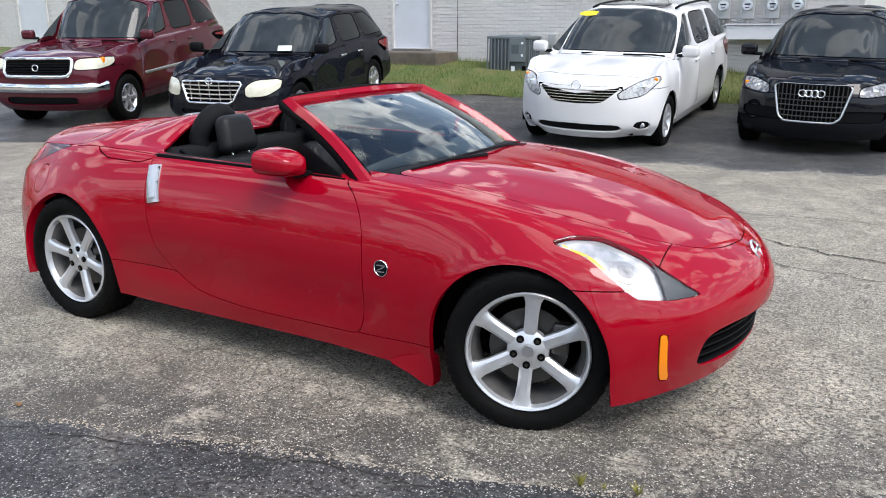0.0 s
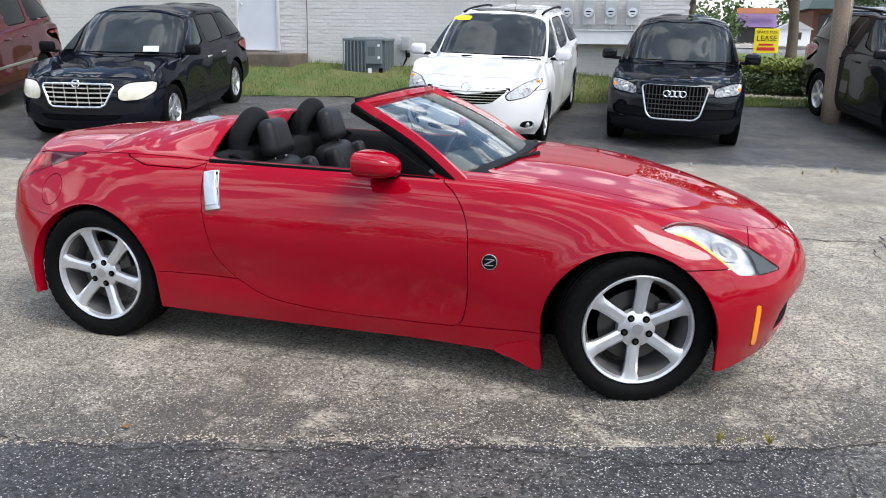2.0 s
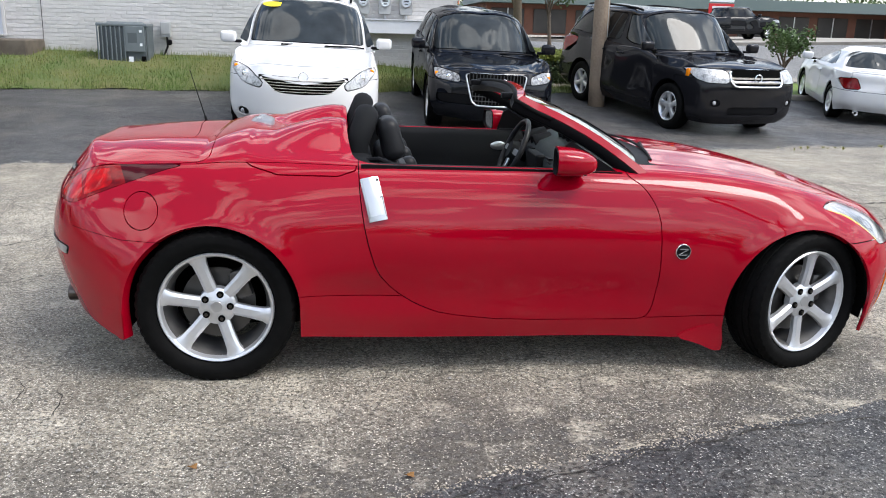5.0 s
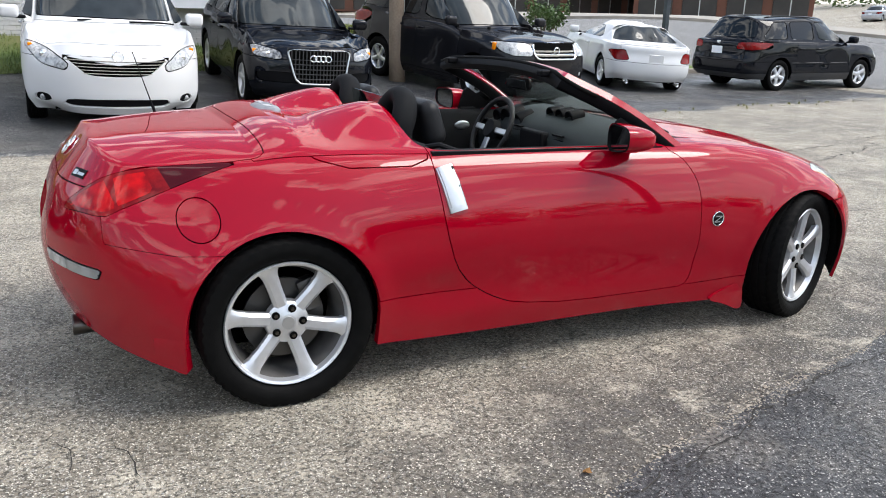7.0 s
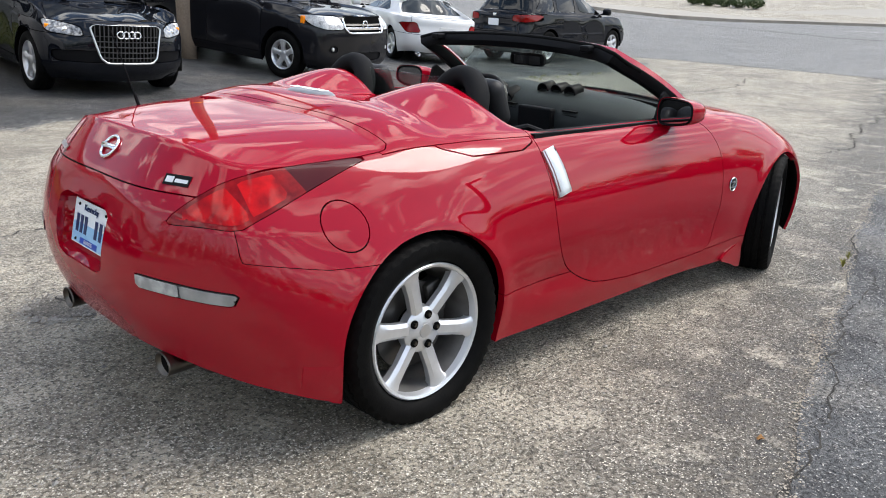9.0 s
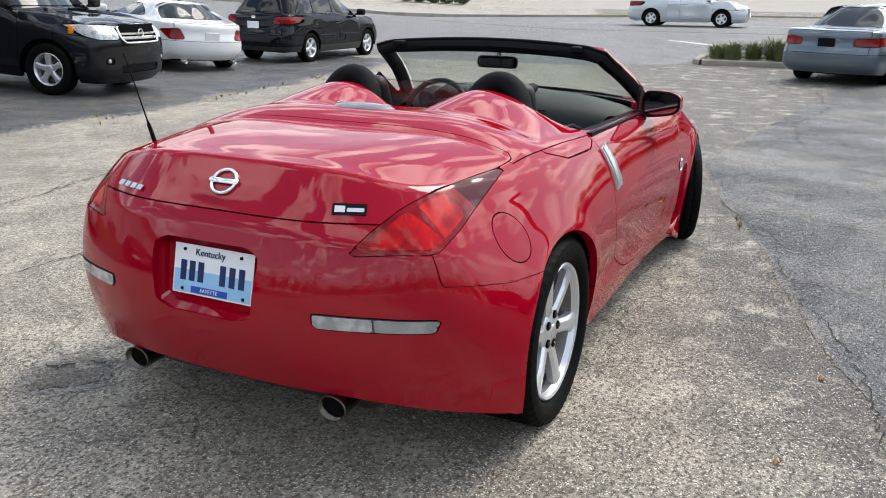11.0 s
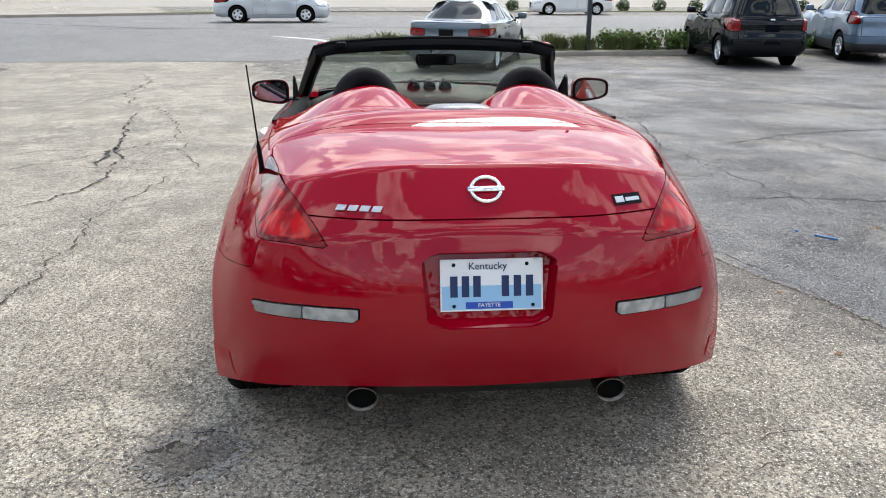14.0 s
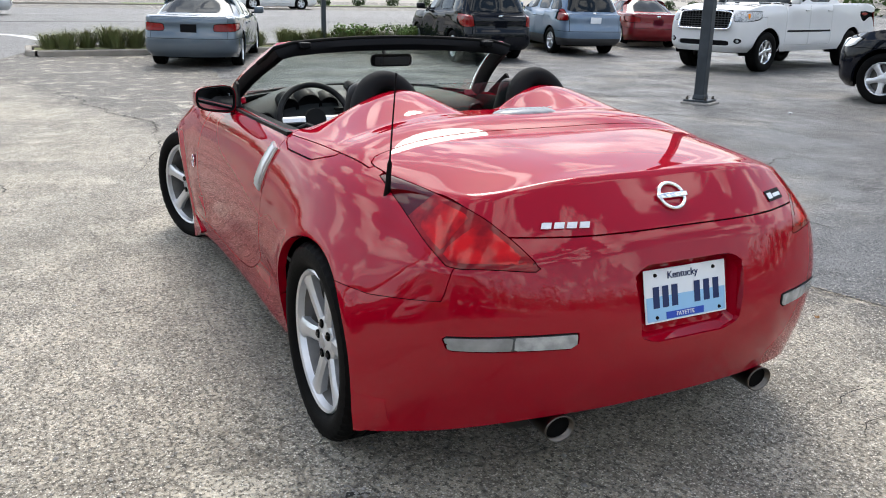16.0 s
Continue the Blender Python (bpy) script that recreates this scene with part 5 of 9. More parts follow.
def z_cabin(car):
    # tub: floor, bulkhead, tunnel
    bm = bmesh.new()
    bm_box(bm, (-.05, 0, .30), (1.45, 1.40, .04))
    bm_box(bm, (-.71, 0, .62), (.05, 1.42, .62))
    bm_box(bm, (.60, 0, .58), (.04, 1.40, .58))
    bm_box(bm, (-.02, 0, .45), (1.2, .24, .26), bevel=.03, seg=2)
    part("cabin_tub", bm, VINYL, car, "charcoal cabin lining")
    bm = bmesh.new()
    bm_box(bm, (-.72, 0, .87), (.16, 1.36, .16), bevel=.05, seg=3)
    part("rear_shelf", bm, VINYL, car, "charcoal shelf behind the seats", True)
    for s in (1, -1):
        z_seat(car, s)
        # padded hoop behind the seat
        bm = bmesh.new()
        pts = []
        for a in np.linspace(-12, 192, 19):
            c, q = math.cos(radians(a)), math.sin(radians(a))
            pts.append((-.665 - .05 * (1 - max(q, 0)), s * .357 + (.110 + .012 * max(0, -q)) * c, .985 + .128 * q if q > 0 else .985 + .22 * q))
        pts = [(-.73, pts[0][1], .86)] + pts + [(-.73, pts[-1][1], .86)]
        bm_tube(bm, pts, .044, 14, True, 1.25)
        part("roll_hoop", bm, VINYL, car, "black padded roll hoop", True)
    # glass wind deflector between the hoops
    bm = bmesh.new()
    bm_box(bm, (-.685, 0, 1.0), (.006, .46, .20), bevel=.002)
    part("wind_deflector", bm, GLASS, car, "clear wind deflector").visible_shadow = False
    # dash
    bm = bmesh.new()
    prof = [(.66, .945), (.54, .966), (.42, .952), (.31, .912), (.255, .86), (.26, .78), (.30, .66), (.40, .60)]
    rows = []
    for y in np.linspace(-.70, .70, 29):
        k = 1 - .10 * abs(y / .7) ** 3
        hood = .030 * math.exp(-((y - .37) / .17) ** 2) + .012 * math.exp(-(y / .14) ** 2)
        rows.append([bm.verts.new((x + (.03 * abs(y / .7) ** 2 if i > 2 else -.05 * abs(y / .7) ** 2), y, z * k + .09 * (1 - k) + (hood if 0 < i < 4 else 0))) for i, (x, z) in enumerate(prof)])
    for a, b in zip(rows, rows[1:]):
        for i in range(len(prof) - 1):
            bm.faces.new((a[i], a[i + 1], b[i + 1], b[i]))
    part("dashboard", bm, DASHM, car, "dark grey dashboard", True)
    for y in (-.105, 0, .105):
        bm = bmesh.new()
        bm_lathe(bm, [(.08, .030), (0, .037), (-.006, .035), (-.003, .029), (.02, .027), (.02, 0)], 20, "x", Matrix.Translation((.40, y * .86, .960)) @ Matrix.Rotation(radians(-12), 4, "Y"))
        part("gauge_pod", bm, BLACK_PL, car, "round auxiliary gauge pod", True)
    # instrument pod, wheel, column
    bm = bmesh.new()
    for dy, r in ((0, .062), (-.105, .046), (.105, .046)):
        bm_lathe(bm, [(.10, r), (0, r + .008), (-.006, r + .004), (.012, r - .004), (.014, 0)], 24, "x", Matrix.Translation((.295, .37 + dy, .895)) @ Matrix.Rotation(radians(-18), 4, "Y"))
    part("instrument_pod", bm, BLACK_PL, car, "three round instruments", True)
    m = Matrix.Translation((.195, .37, .845)) @ Matrix.Rotation(radians(-66), 4, "Y")
    bm = bmesh.new()
    bm_tube(bm, [m @ Vector((.182 * math.cos(a), .182 * math.sin(a), 0)) for a in np.linspace(0, 2 * math.pi, 41)], .0155, 10, False)
    sw = part("steering_wheel", bm, LEATHER, car, "black three-spoke steering wheel", True)
    bm = bmesh.new()
    bmesh.ops.create_cone(bm, cap_ends=True, segments=24, radius1=.062, radius2=.050, depth=.04, matrix=m @ Matrix.Translation((0, 0, .005)))
    part("horn_pad", bm, VINYL, sw, "", 40)
    bm = bmesh.new()
    for a in (90, -90, 180):
        mm = m @ Matrix.Rotation(radians(a), 4, "Z")
        bm_box(bm, (.11, 0, .004), (.13, .034 if a != 180 else .05, .014), mm, bevel=.005)
    part("wheel_spoke", bm, SATIN, sw, "silver spokes")
    bm = bmesh.new()
    bm_tube(bm, [(.20, .37, .84), (.45, .37, .74)], .035, 12)
    part("steering_column", bm, BLACK_PL, car)
    # vents and centre stack
    for y in (-.60, -.20, .20, .60):
        bm = bmesh.new()
        if abs(y) > .4:
            bm_lathe(bm, [(.04, .045), (0, .050), (-.004, .044), (.01, .040), (.012, 0)], 20, "x", Matrix.Translation((.283, y, .83)))
        else:
            for k in range(5):
                bm_box(bm, (.265 + .006 * k, y, .885 - .022 * k), (.02, .085, .008), Matrix.Identity(4))
        part("air_vent", bm, BLACK_PL, car, "black air vent")
    bm = bmesh.new()
    bm_box(bm, (.245, 0, .83), (.05, .22, .12), bevel=.01, seg=2)
    part("audio_console", bm, BLACK_PL, car, "black centre stack")
    bm = bmesh.new()
    bm_tube(bm, [(.06, 0, .58), (.05, 0, .68)], [.012, .010], 8)
    bmesh.ops.create_uvsphere(bm, u_segments=14, v_segments=10, radius=.026, matrix=Matrix.Translation((.05, 0, .70)))
    part("gear_lever", bm, LEATHER, car, "black gear lever", True)
    for s in (1, -1):
        bm = bmesh.new()
        bm_tube(bm, [(-.70, s * .62, .93), (-.62, s * .66, .945), (-.55, s * .68, .92)], .012, 8)
        part("belt_guide", bm, BLACK_PL, car, "black seat belt guide")


def bm_tyre(bm, R, rim, width, n=72, tread=True):
    w = width / 2
    prof = [(-w * .62, rim - .008), (-w * .86, rim + .004), (-w * .98, rim + (R - rim) * .30), (-w, rim + (R - rim) * .55), (-w * .95, rim + (R - rim) * .82), (-w * .84, R - .006)]
    g = []
    if tread:
        for c in (-.5, -.17, .17, .5):
            a = c * w
            g += [(a - .008, R), (a - .006, R - .007), (a + .006, R - .007), (a + .008, R)]
    prof = prof + [(-w * .74, R)] + g + [(w * .74, R)] + [(-h, r) for h, r in prof[::-1]]
    bm_lathe(bm, prof, n, "y")


def z_wheel_parts(R, width):
    """Tyre, rim, spokes, nuts and brake as meshes round the origin; the outer face looks to -y."""
    rim = .244
    o = {}
    bm = bmesh.new()
    bm_tyre(bm, R, rim + .006, width, 144)
    # siped shoulders
    w = width / 2
    for v in bm.verts:
        r = math.hypot(v.co.x, v.co.z)
        k = round(math.atan2(v.co.z, v.co.x) / (2 * math.pi) * 144)
        if r > R - .02 and abs(v.co.y) > w * .3 and (k + int(abs(v.co.y) / w * 6)) % 3 == 0:
            v.co.x *= 1 - .006 / r
            v.co.z *= 1 - .006 / r
    o["tyre"] = bm
    bm = bmesh.new()
    bm_lathe(bm, [(-w * .80, rim + .002), (-w * .84, rim - .003), (-w * .80, rim - .013), (-w * .62, rim - .020)], 64, "y")
    o["rim"] = bm
    bm = bmesh.new()
    bm_lathe(bm, [(-w * .62, rim - .020), (-w * .40, rim - .030), (-w * .1, rim - .040), (w * .8, rim - .034), (w * .82, rim)], 64, "y")
    o["barrel"] = bm
    bm = bmesh.new()
    for k in range(1):
        m = Matrix.Identity(4)
        rows = []
        for r, hw, yf, yb in ((.050, .030, -w * .60, -w * .30), (.085, .0265, -w * .64, -w * .38), (.15, .0265, -w * .70, -w * .45), (.200, .0300, -w * .73, -w * .45), (.218, .037, -w * .75, -w * .45), (.232, .052, -w * .76, -w * .45)):
            rows.append([bm.verts.new(m @ Vector((r, yy, q))) for q, yy in ((-hw, yb), (-hw, yf + .010), (-hw * .55, yf), (hw * .55, yf), (hw, yf + .010), (hw, yb))])
        for a, b in zip(rows, rows[1:]):
            for i in range(6):
                bm.faces.new((a[i], a[(i + 1) % 6], b[(i + 1) % 6], b[i]))
    o["spoke"] = bm
    bm = bmesh.new()
    bm_lathe(bm, [(-w * .30, .085), (-w * .55, .082), (-w * .62, .072), (-w * .64, .040), (-w * .66, .036), (-w * .67, .026), (-w * .67, 0)], 40, "y")
    bmesh.ops.recalc_face_normals(bm, faces=bm.faces)
    o["wheel"] = bm
    bm = bmesh.new()
    bmesh.ops.create_cone(bm, cap_ends=True, segments=24, radius1=.026, radius2=.024, depth=.004, matrix=Matrix.Translation((0, -w * .675, 0)) @ Matrix.Rotation(math.pi / 2, 4, "X"))
    o["centre_cap"] = bm
    bm = bmesh.new()
    bmesh.ops.create_cone(bm, cap_ends=True, segments=12, radius1=.0155, radius2=.0155, depth=.008, matrix=Matrix.Translation((.057, -w * .636, 0)) @ Matrix.Rotation(math.pi / 2, 4, "X"))
    o["nut_seat"] = bm
    bm = bmesh.new()
    bmesh.ops.create_cone(bm, cap_ends=True, segments=6, radius1=.0085, radius2=.007, depth=.016, matrix=Matrix.Translation((.057, -w * .65, 0)) @ Matrix.Rotation(math.pi / 2, 4, "X"))
    o["lug_nut"] = bm
    bm = bmesh.new()
    bm_lathe(bm, [(-w * .1, .07), (-w * .1, .158), (.0, .158), (0, .07)], 40, "y")
    bm_box(bm, (.12, -w * .05, .05), (.07, .06, .13), bevel=.012, seg=2)
    o["brake_disc"] = bm
    return o


def z_wheels(car):
    look_ = {"tyre": (RUBBER, "black low-profile tyre"), "rim": (ALLOY, ""), "barrel": (SHADED_ALLOY, "alloy barrel darkened for the shade behind the spokes"), "spoke": (ALLOY, "broad silver spoke"), "wheel": (ALLOY, ""), "centre_cap": (SATIN, ""), "nut_seat": (GAP, ""), "lug_nut": (STEEL, ""), "brake_disc": (DISC, "")}
    for R, width, x, y, turn in ((.331, .225, 1.342, .764, 19.5), (.339, .245, -1.318, .764, 0)):
        made = {}
        for s in (-1, 1):
            m = Matrix.Translation((x + (.004 if turn else 0), s * y, R - .011)) @ Matrix.Rotation(radians(turn + (180 if s > 0 else 0)), 4, "Z") @ Matrix.Rotation(radians(20 * s + x * 14 + (20 if x < 0 else 6)), 4, "Y")
            if not made:
                bms = z_wheel_parts(R, width)
                for k, bm in bms.items():
                    me = bpy.data.meshes.new(k)
                    bmesh.ops.recalc_face_normals(bm, faces=bm.faces)
                    bm.to_mesh(me)
                    bm.free()
                    me.polygons.foreach_set("use_smooth", [True] * len(me.polygons))
                    me.set_sharp_from_angle(angle=radians(38))
                    me.materials.append(look_[k][0])
                    made[k] = me
            wh = new("wheel", made["wheel"])
            wh.parent = car
            wh.matrix_local = m
            wh["label"] = "silver six-spoke alloy wheel"
            for k, me in made.items():
                if k == "wheel":
                    continue
                for q in range({"spoke": 6, "lug_nut": 5, "nut_seat": 5}.get(k, 1)):
                    ob = new(k, me)
                    ob.parent = wh
                    ob.matrix_local = Matrix.Rotation(2 * math.pi * q / (6 if k == "spoke" else 5) + (.52 if k == "spoke" else .3 if "nut" in k else 0), 4, "Y")
                    if look_[k][1]:
                        ob["label"] = look_[k][1]


roadster()

# ---- the other vehicles: one builder, many bodies ----
def even_out(G):
    """Takes ripples out of a body along its length."""
    for k in range(24):
        lam = 0.5 if k % 2 == 0 else -0.515
        D = np.zeros_like(G)
        D[:, 2:-2] = (G[:, 3:-1] + G[:, 1:-3]) / 2 - G[:, 2:-2]
        G = G + lam * D
    return G


def vehicle(name, label, at, p, material, group="parked vehicles"):
    """p: L, W, H, wb, fo (front overhang), R (tyre), sizes of the body; look: details. at: x, y, yaw."""
    L_, W, H, wb, fo, R = p["L"], p["W"], p["H"], p["wb"], p["fo"], p["R"]
    hw = W / 2
    xf, xa, xb = wb / 2 + fo, wb / 2, -wb / 2
    xr = xf - L_
    zb = p.get("zb", .22)
    zh, zc, zbelt = p["zh"], p["zc"], p["zbelt"]          # bonnet's front edge, cowl, belt
    zt, zd = p["zt"], p["zd"]                             # top of the tail, base of the rear glass
    xc, xrf, xrr, xg = p["xc"], p["xrf"], p["xrr"], p["xg"]  # screen base, roof front, roof rear, rear glass base
    bn, bt = p.get("bn", .30), p.get("bt", .14)           # how far nose and tail bow back at the corners
    rw = (p.get("rw", .70) - .045) * hw                            # half width of the roof
    gw = p.get("gw", .93) * hw
    xs = p.get("xs", (xa - .55, (xa + xb) / 2 - .27, xb + .28, xb - .35))   # A, B, C, D lines
    k = lambda x, y, z: (x, y, z)
    def ring(zn, zs, ztl, yn, ys, yt, inn=0.0, int_=0.0):
        """A ring low on the body: heights at nose, side, tail; inset at nose and tail."""
        return [k(xf - inn, 0, zn), k(xf - inn - bn * .22, .50 * yn, zn), k(xf - inn - bn, .90 * yn, zn), k(xa + .42, yn * .985, (zn + zs) / 2), k(xa, ys, zs), k(xs[0], ys, zs), k(xs[1], ys, zs), k(xs[2], ys, zs), k(xb - .42, ys * .99, (zs + ztl) / 2), k(xr + int_ + bt, .90 * yt, ztl), k(xr + int_ + bt * .25, .50 * yt, ztl), k(xr + int_, 0, ztl)]
    zm = (zb + zh) / 2
    r0 = ring(zb, zb, zb + .06, hw * .86, hw * .93, hw * .86, .10, .10)
    r1 = ring(zb + .12, zb + .12, zb + .16, hw * .96, hw * .985, hw * .96, .02, .02)
    r2 = ring(zb + .32, (zb + zbelt) / 2 - .04, zb + .38, hw * .985, hw, hw * .985, 0, 0)
    r3 = ring(zh - .13, zbelt - .17, (zt + zb + .38) / 2, hw * .95, hw * .99, hw * .965, p.get("rake", .03), p.get("raket", .04))
    r4 = [k(xf - .13, 0, zh), k(xf - .13 - bn * .3, .50 * hw, zh), k(xf - .16 - bn, .84 * hw, zh - .01), k(xa + .34, .90 * hw, zh * .55 + zc * .45), k(xa - .05, .92 * hw, zh * .3 + zc * .7), k(xs[0] + .05, .945 * hw, zbelt - .035), k(xs[1], .965 * hw, zbelt), k(xs[2], .965 * hw, zbelt + .015), k(xb - .45, .94 * hw, (zbelt + zt) / 2 + .01), k(xr + .06 + bt, .86 * hw, zt), k(xr + .07 + bt * .3, .50 * hw, zt), k(xr + .07, 0, zt)]
    r5 = [k(xc, 0, zc), k(xc - .05, .45 * hw, zc - .005), k(xc - .20, .74 * hw, zc - .02), k(xc - .30, .81 * hw, zc - .03), k(xc - .40, .85 * hw, zbelt - .03), k(xs[0] - .02, gw * .965, zbelt - .01), k(xs[1], gw, zbelt + .03), k(xs[2], gw, zbelt + .045), k(min(xs[3], xg + .25), gw * .96, zbelt + .055), k(xg + .10, .80 * hw, zd - .01), k(xg + .03, .45 * hw, zd), k(xg, 0, zd)]
    zr = H - .055
    r6 = [k(xrf, 0, H - .015), k(xrf - .02, .40 * hw, H - .02), k(xrf - .07, rw * .86, zr - .01), k(xrf - .11, rw * .94, zr - .03), k(xrf - .17, rw * .985, zr - .035), k((xrf - .15 + xs[1]) / 2, rw * 1.01, zr - .03), k(xs[1], rw * 1.02, zr - .02), k(xs[2], rw * 1.01, zr - .03), k(max(xs[3], xrr + .18), rw * .97, zr - .045), k(xrr + .08, rw * .84, zr - .03), k(xrr + .02, .40 * hw, H - .04), k(xrr, 0, H - .035)]
    r7 = [k(xrf - q * (xrf - xrr), 0, H - .0 - .03 * q ** 2) for q in (.06, .09, .13, .17, .21, .28, .5, .7, .82, .88, .91, .94)]
    Wt = [[1] * 12, [1] * 12, [1] * 12, [.8] * 12, [.35] * 12, [.12] * 12, [.55] * 12, [1] * 12]
    car = thing(name, label, "car" if "pickup" not in name else "pickup truck", stand(at[0], at[1], at[2], wb, W * .85), group)
    S = loft([r0, r1, r2, r3, r4, r5, r6, r7], [6, 8, 9, 9, 14, 14, 14, 14, 9, 8, 6], [4, 8, 8, 9, 14, 14, 12], Wt, even_out)
    ar = R * p.get("arch", 1.17)
    for cx in (xa, xb):
        S = keep(S, arch_f(S, cx, R, ar))
    full = S
    U, V = (lambda s: s.p[:, 0]), (lambda s: s.p[:, 1])
    uv = lambda poly: (lambda s: poly_sd(s.p, poly))
    g = .012
    parts = []
    # glass: screen, side windows, rear window, in stations and rings
    screen, S = split(S, uv(rounded([(-6, 5.06), (3.45, 5.10), (3.9, 5.30), (3.85, 5.93), (-6, 5.95)], 1, .1)), g)
    wins = []
    ws = p.get("wins", ((4.75, 5.88), (6.05, 6.93), (7.07, 7.95)))
    for i, (a, b) in enumerate(ws):
        sl = .30 if i == 0 else 0.0
        sr = p.get("lastslope", .25) if i == len(ws) - 1 else 0.0
        w_, S = split(S, uv(rounded([(a - (.45 if i == 0 else 0), 5.10), (b, 5.10), (b - sr, 5.90), (a + sl * .6, 5.90)], 1, .10)), g)
        wins.append(w_)
    back, S = split(S, uv(rounded([(8.72, 5.10), (17, 5.08), (17, 5.92), (8.80, 5.90)], 1, .1)), g)
    # lamps, grille, mouth
    yz = lambda s: flat(s, 1, 2)
    hl = np.array(p["head"], float)
    head, S = split(S, lambda s: poly_sd(yz(s), rounded(hl * [hw, 1], 1, .15)) + 10.0 * (s.v[:, 0] < xa + .25), .006)
    tl = np.array(p["tail"], float)
    tail, S = split(S, lambda s: poly_sd(yz(s), rounded(tl * [hw, 1], 1, .12)) + 10.0 * (s.v[:, 0] > xb - .25), .006)
    gr = np.array(p["grille"], float) * [hw, 1]
    gr = np.concatenate([gr, (gr * [-1, 1])[::-1]])
    _, S = split(S, lambda s: poly_sd(yz(s), rounded(gr, 1, .12)) + 10.0 * (s.v[:, 0] < xa + .2), 0)
    mouth = None
    if "mouth" in p:
        mo = np.array(p["mouth"], float) * [hw, 1]
        mo = np.concatenate([mo, (mo * [-1, 1])[::-1]])
        mouth, S = split(S, lambda s: poly_sd(yz(s), rounded(mo, 1, .15)) + 10.0 * (s.v[:, 0] < xa + .2), .004)
    if "fog" in p:
        fy, fz = p["fog"]
        fog, S = split(S, lambda s: np.hypot((s.v[:, 1] - fy * hw) * .7, s.v[:, 2] - fz) - .055 + 10.0 * (s.v[:, 0] < xa + .2), .004)
    # bonnet, doors, tailgate, bumpers, lower cladding
    hood, S = split(S, lambda s: np.maximum(np.maximum(poly_sd(s.p, [(-2, 4.02), (2.2, 4.04), (4.1, 4.35), (4.4, 5.0), (-2, 5.0)]), 0) - .0 + poly_sd(s.p, [(-2, 4.02), (2.2, 4.04), (4.1, 4.35), (4.4, 5.0), (-2, 5.0)]) * 1.0, -9), .012)
    clad = None
    if p.get("clad"):
        clad, S = split(S, lambda s: np.maximum(s.v[:, 2] - (zb + p["clad"]), -9), .003)
    fb, S = split(S, lambda s: np.maximum(xa + .12 - s.v[:, 0], s.v[:, 2] - (zh - .16)), .004)
    rb, S = split(S, lambda s: np.maximum(s.v[:, 0] - (xb - .15), s.v[:, 2] - p.get("zrb", zb + .42)), .004)
    gate, S = split(S, lambda s: np.maximum(s.v[:, 0] - (xr + bt + .30), np.maximum(s.v[:, 1] - .80 * hw, s.v[:, 2] - zt - .01)), .005)
    doors = []
    for a, b in ((xs[0] + .10, xs[1]), (xs[1], xs[2] + p.get("dr", .22)))[: p.get("doors", 2)]:
        top = 4.97
        d, S = split(S, lambda s, a=a, b=b: np.maximum(np.maximum(np.maximum(b - s.v[:, 0], s.v[:, 0] - a), np.maximum(zb + .14 - s.v[:, 2], (V(s) - top) * .3)), .02 - (arch_f(s, xb, R, ar) - .03)) + 10.0 * (s.v[:, 1] < hw * .5), .004)
        doors.append((d, (a, b)))
    panel("body", S, material, car, "", 0, .02)
    panel("hood", calm(renorm(hood), hood.v[:, :2], 4), material, car, "", 0, .02)
    panel("front_bumper", fb, p.get("fbm", material), car, "", 0, .03)
    panel("rear_bumper", rb, p.get("rbm", material), car, "", 0, .03)
    panel("tailgate" if p.get("suv", 1) else "trunk_lid", calm(renorm(gate), gate.v[:, 1:], 3), material, car, "", 0, .02)
    panel("windscreen", calm(renorm(screen), screen.v[:, 1:], 3), AUTOGLASS, car, "windscreen reflecting sky", 0, 0, -.006)
    panel("rear_window", calm(renorm(back), back.v[:, 1:], 3), p.get("backglass", TINT), car, "", 0, 0, -.006)
    if clad is not None:
        panel("lower_cladding", clad, CLADDING, car, "grey plastic cladding", 0, .02)
    for s in (1, -1):
        for i, w_ in enumerate(wins):
            panel("side_window", calm(renorm(w_), w_.v[:, [0, 2]], 1), AUTOGLASS if i == 0 and p.get("clearfront", 1) else TINT, car, "", s, 0, -.006)
        for d, (a, b) in doors:
            dd = panel("door", calm(d, d.v[:, [0, 2]], 3), material, car, "", s, .02)
            bm = bmesh.new()
            bm_box(bm, (b + .14, s * (hw * .985 + .012), zbelt - .11), (.20, .03, .035), bevel=.012, seg=2)
            part("door_handle", bm, p.get("handle", material), dd, "", 50)
        panel("headlight", head, p.get("headm", LAMP_W), car, "", s, .01, .003)
        panel("tail_lamp", tail, p.get("tailm", REDLENS), car, "", s, .01, .004)
        if "fog" in p and len(fog.t) > 20:
            fl = panel("fog_lamp_recess", fog, BLACK_PL, car, "black fog lamp recess", s, .02, -.01)
            bm = bmesh.new()
            bmesh.ops.create_uvsphere(bm, u_segments=14, v_segments=8, radius=.036, matrix=Matrix.Translation((near_x(fog, fy * hw, fz) - .014, s * fy * hw, fz)) @ Matrix.Diagonal((.5, 1, 1, 1)))
            part("fog_lamp", bm, LAMP_W, fl, "", True)
        if "headin" in p:
            (hy, hz, hr), hx = p["headin"], xf - bn * .55
            bm = bmesh.new()
            bmesh.ops.create_uvsphere(bm, u_segments=14, v_segments=8, radius=hr)
            for v in bm.verts:
                v.co = Vector((v.co.x * .5 + near_x(head, hy * hw, hz) - .002, v.co.y + s * hy * hw, v.co.z + hz))
            part("lamp_bowl", bm, CHROME, car, "", True)
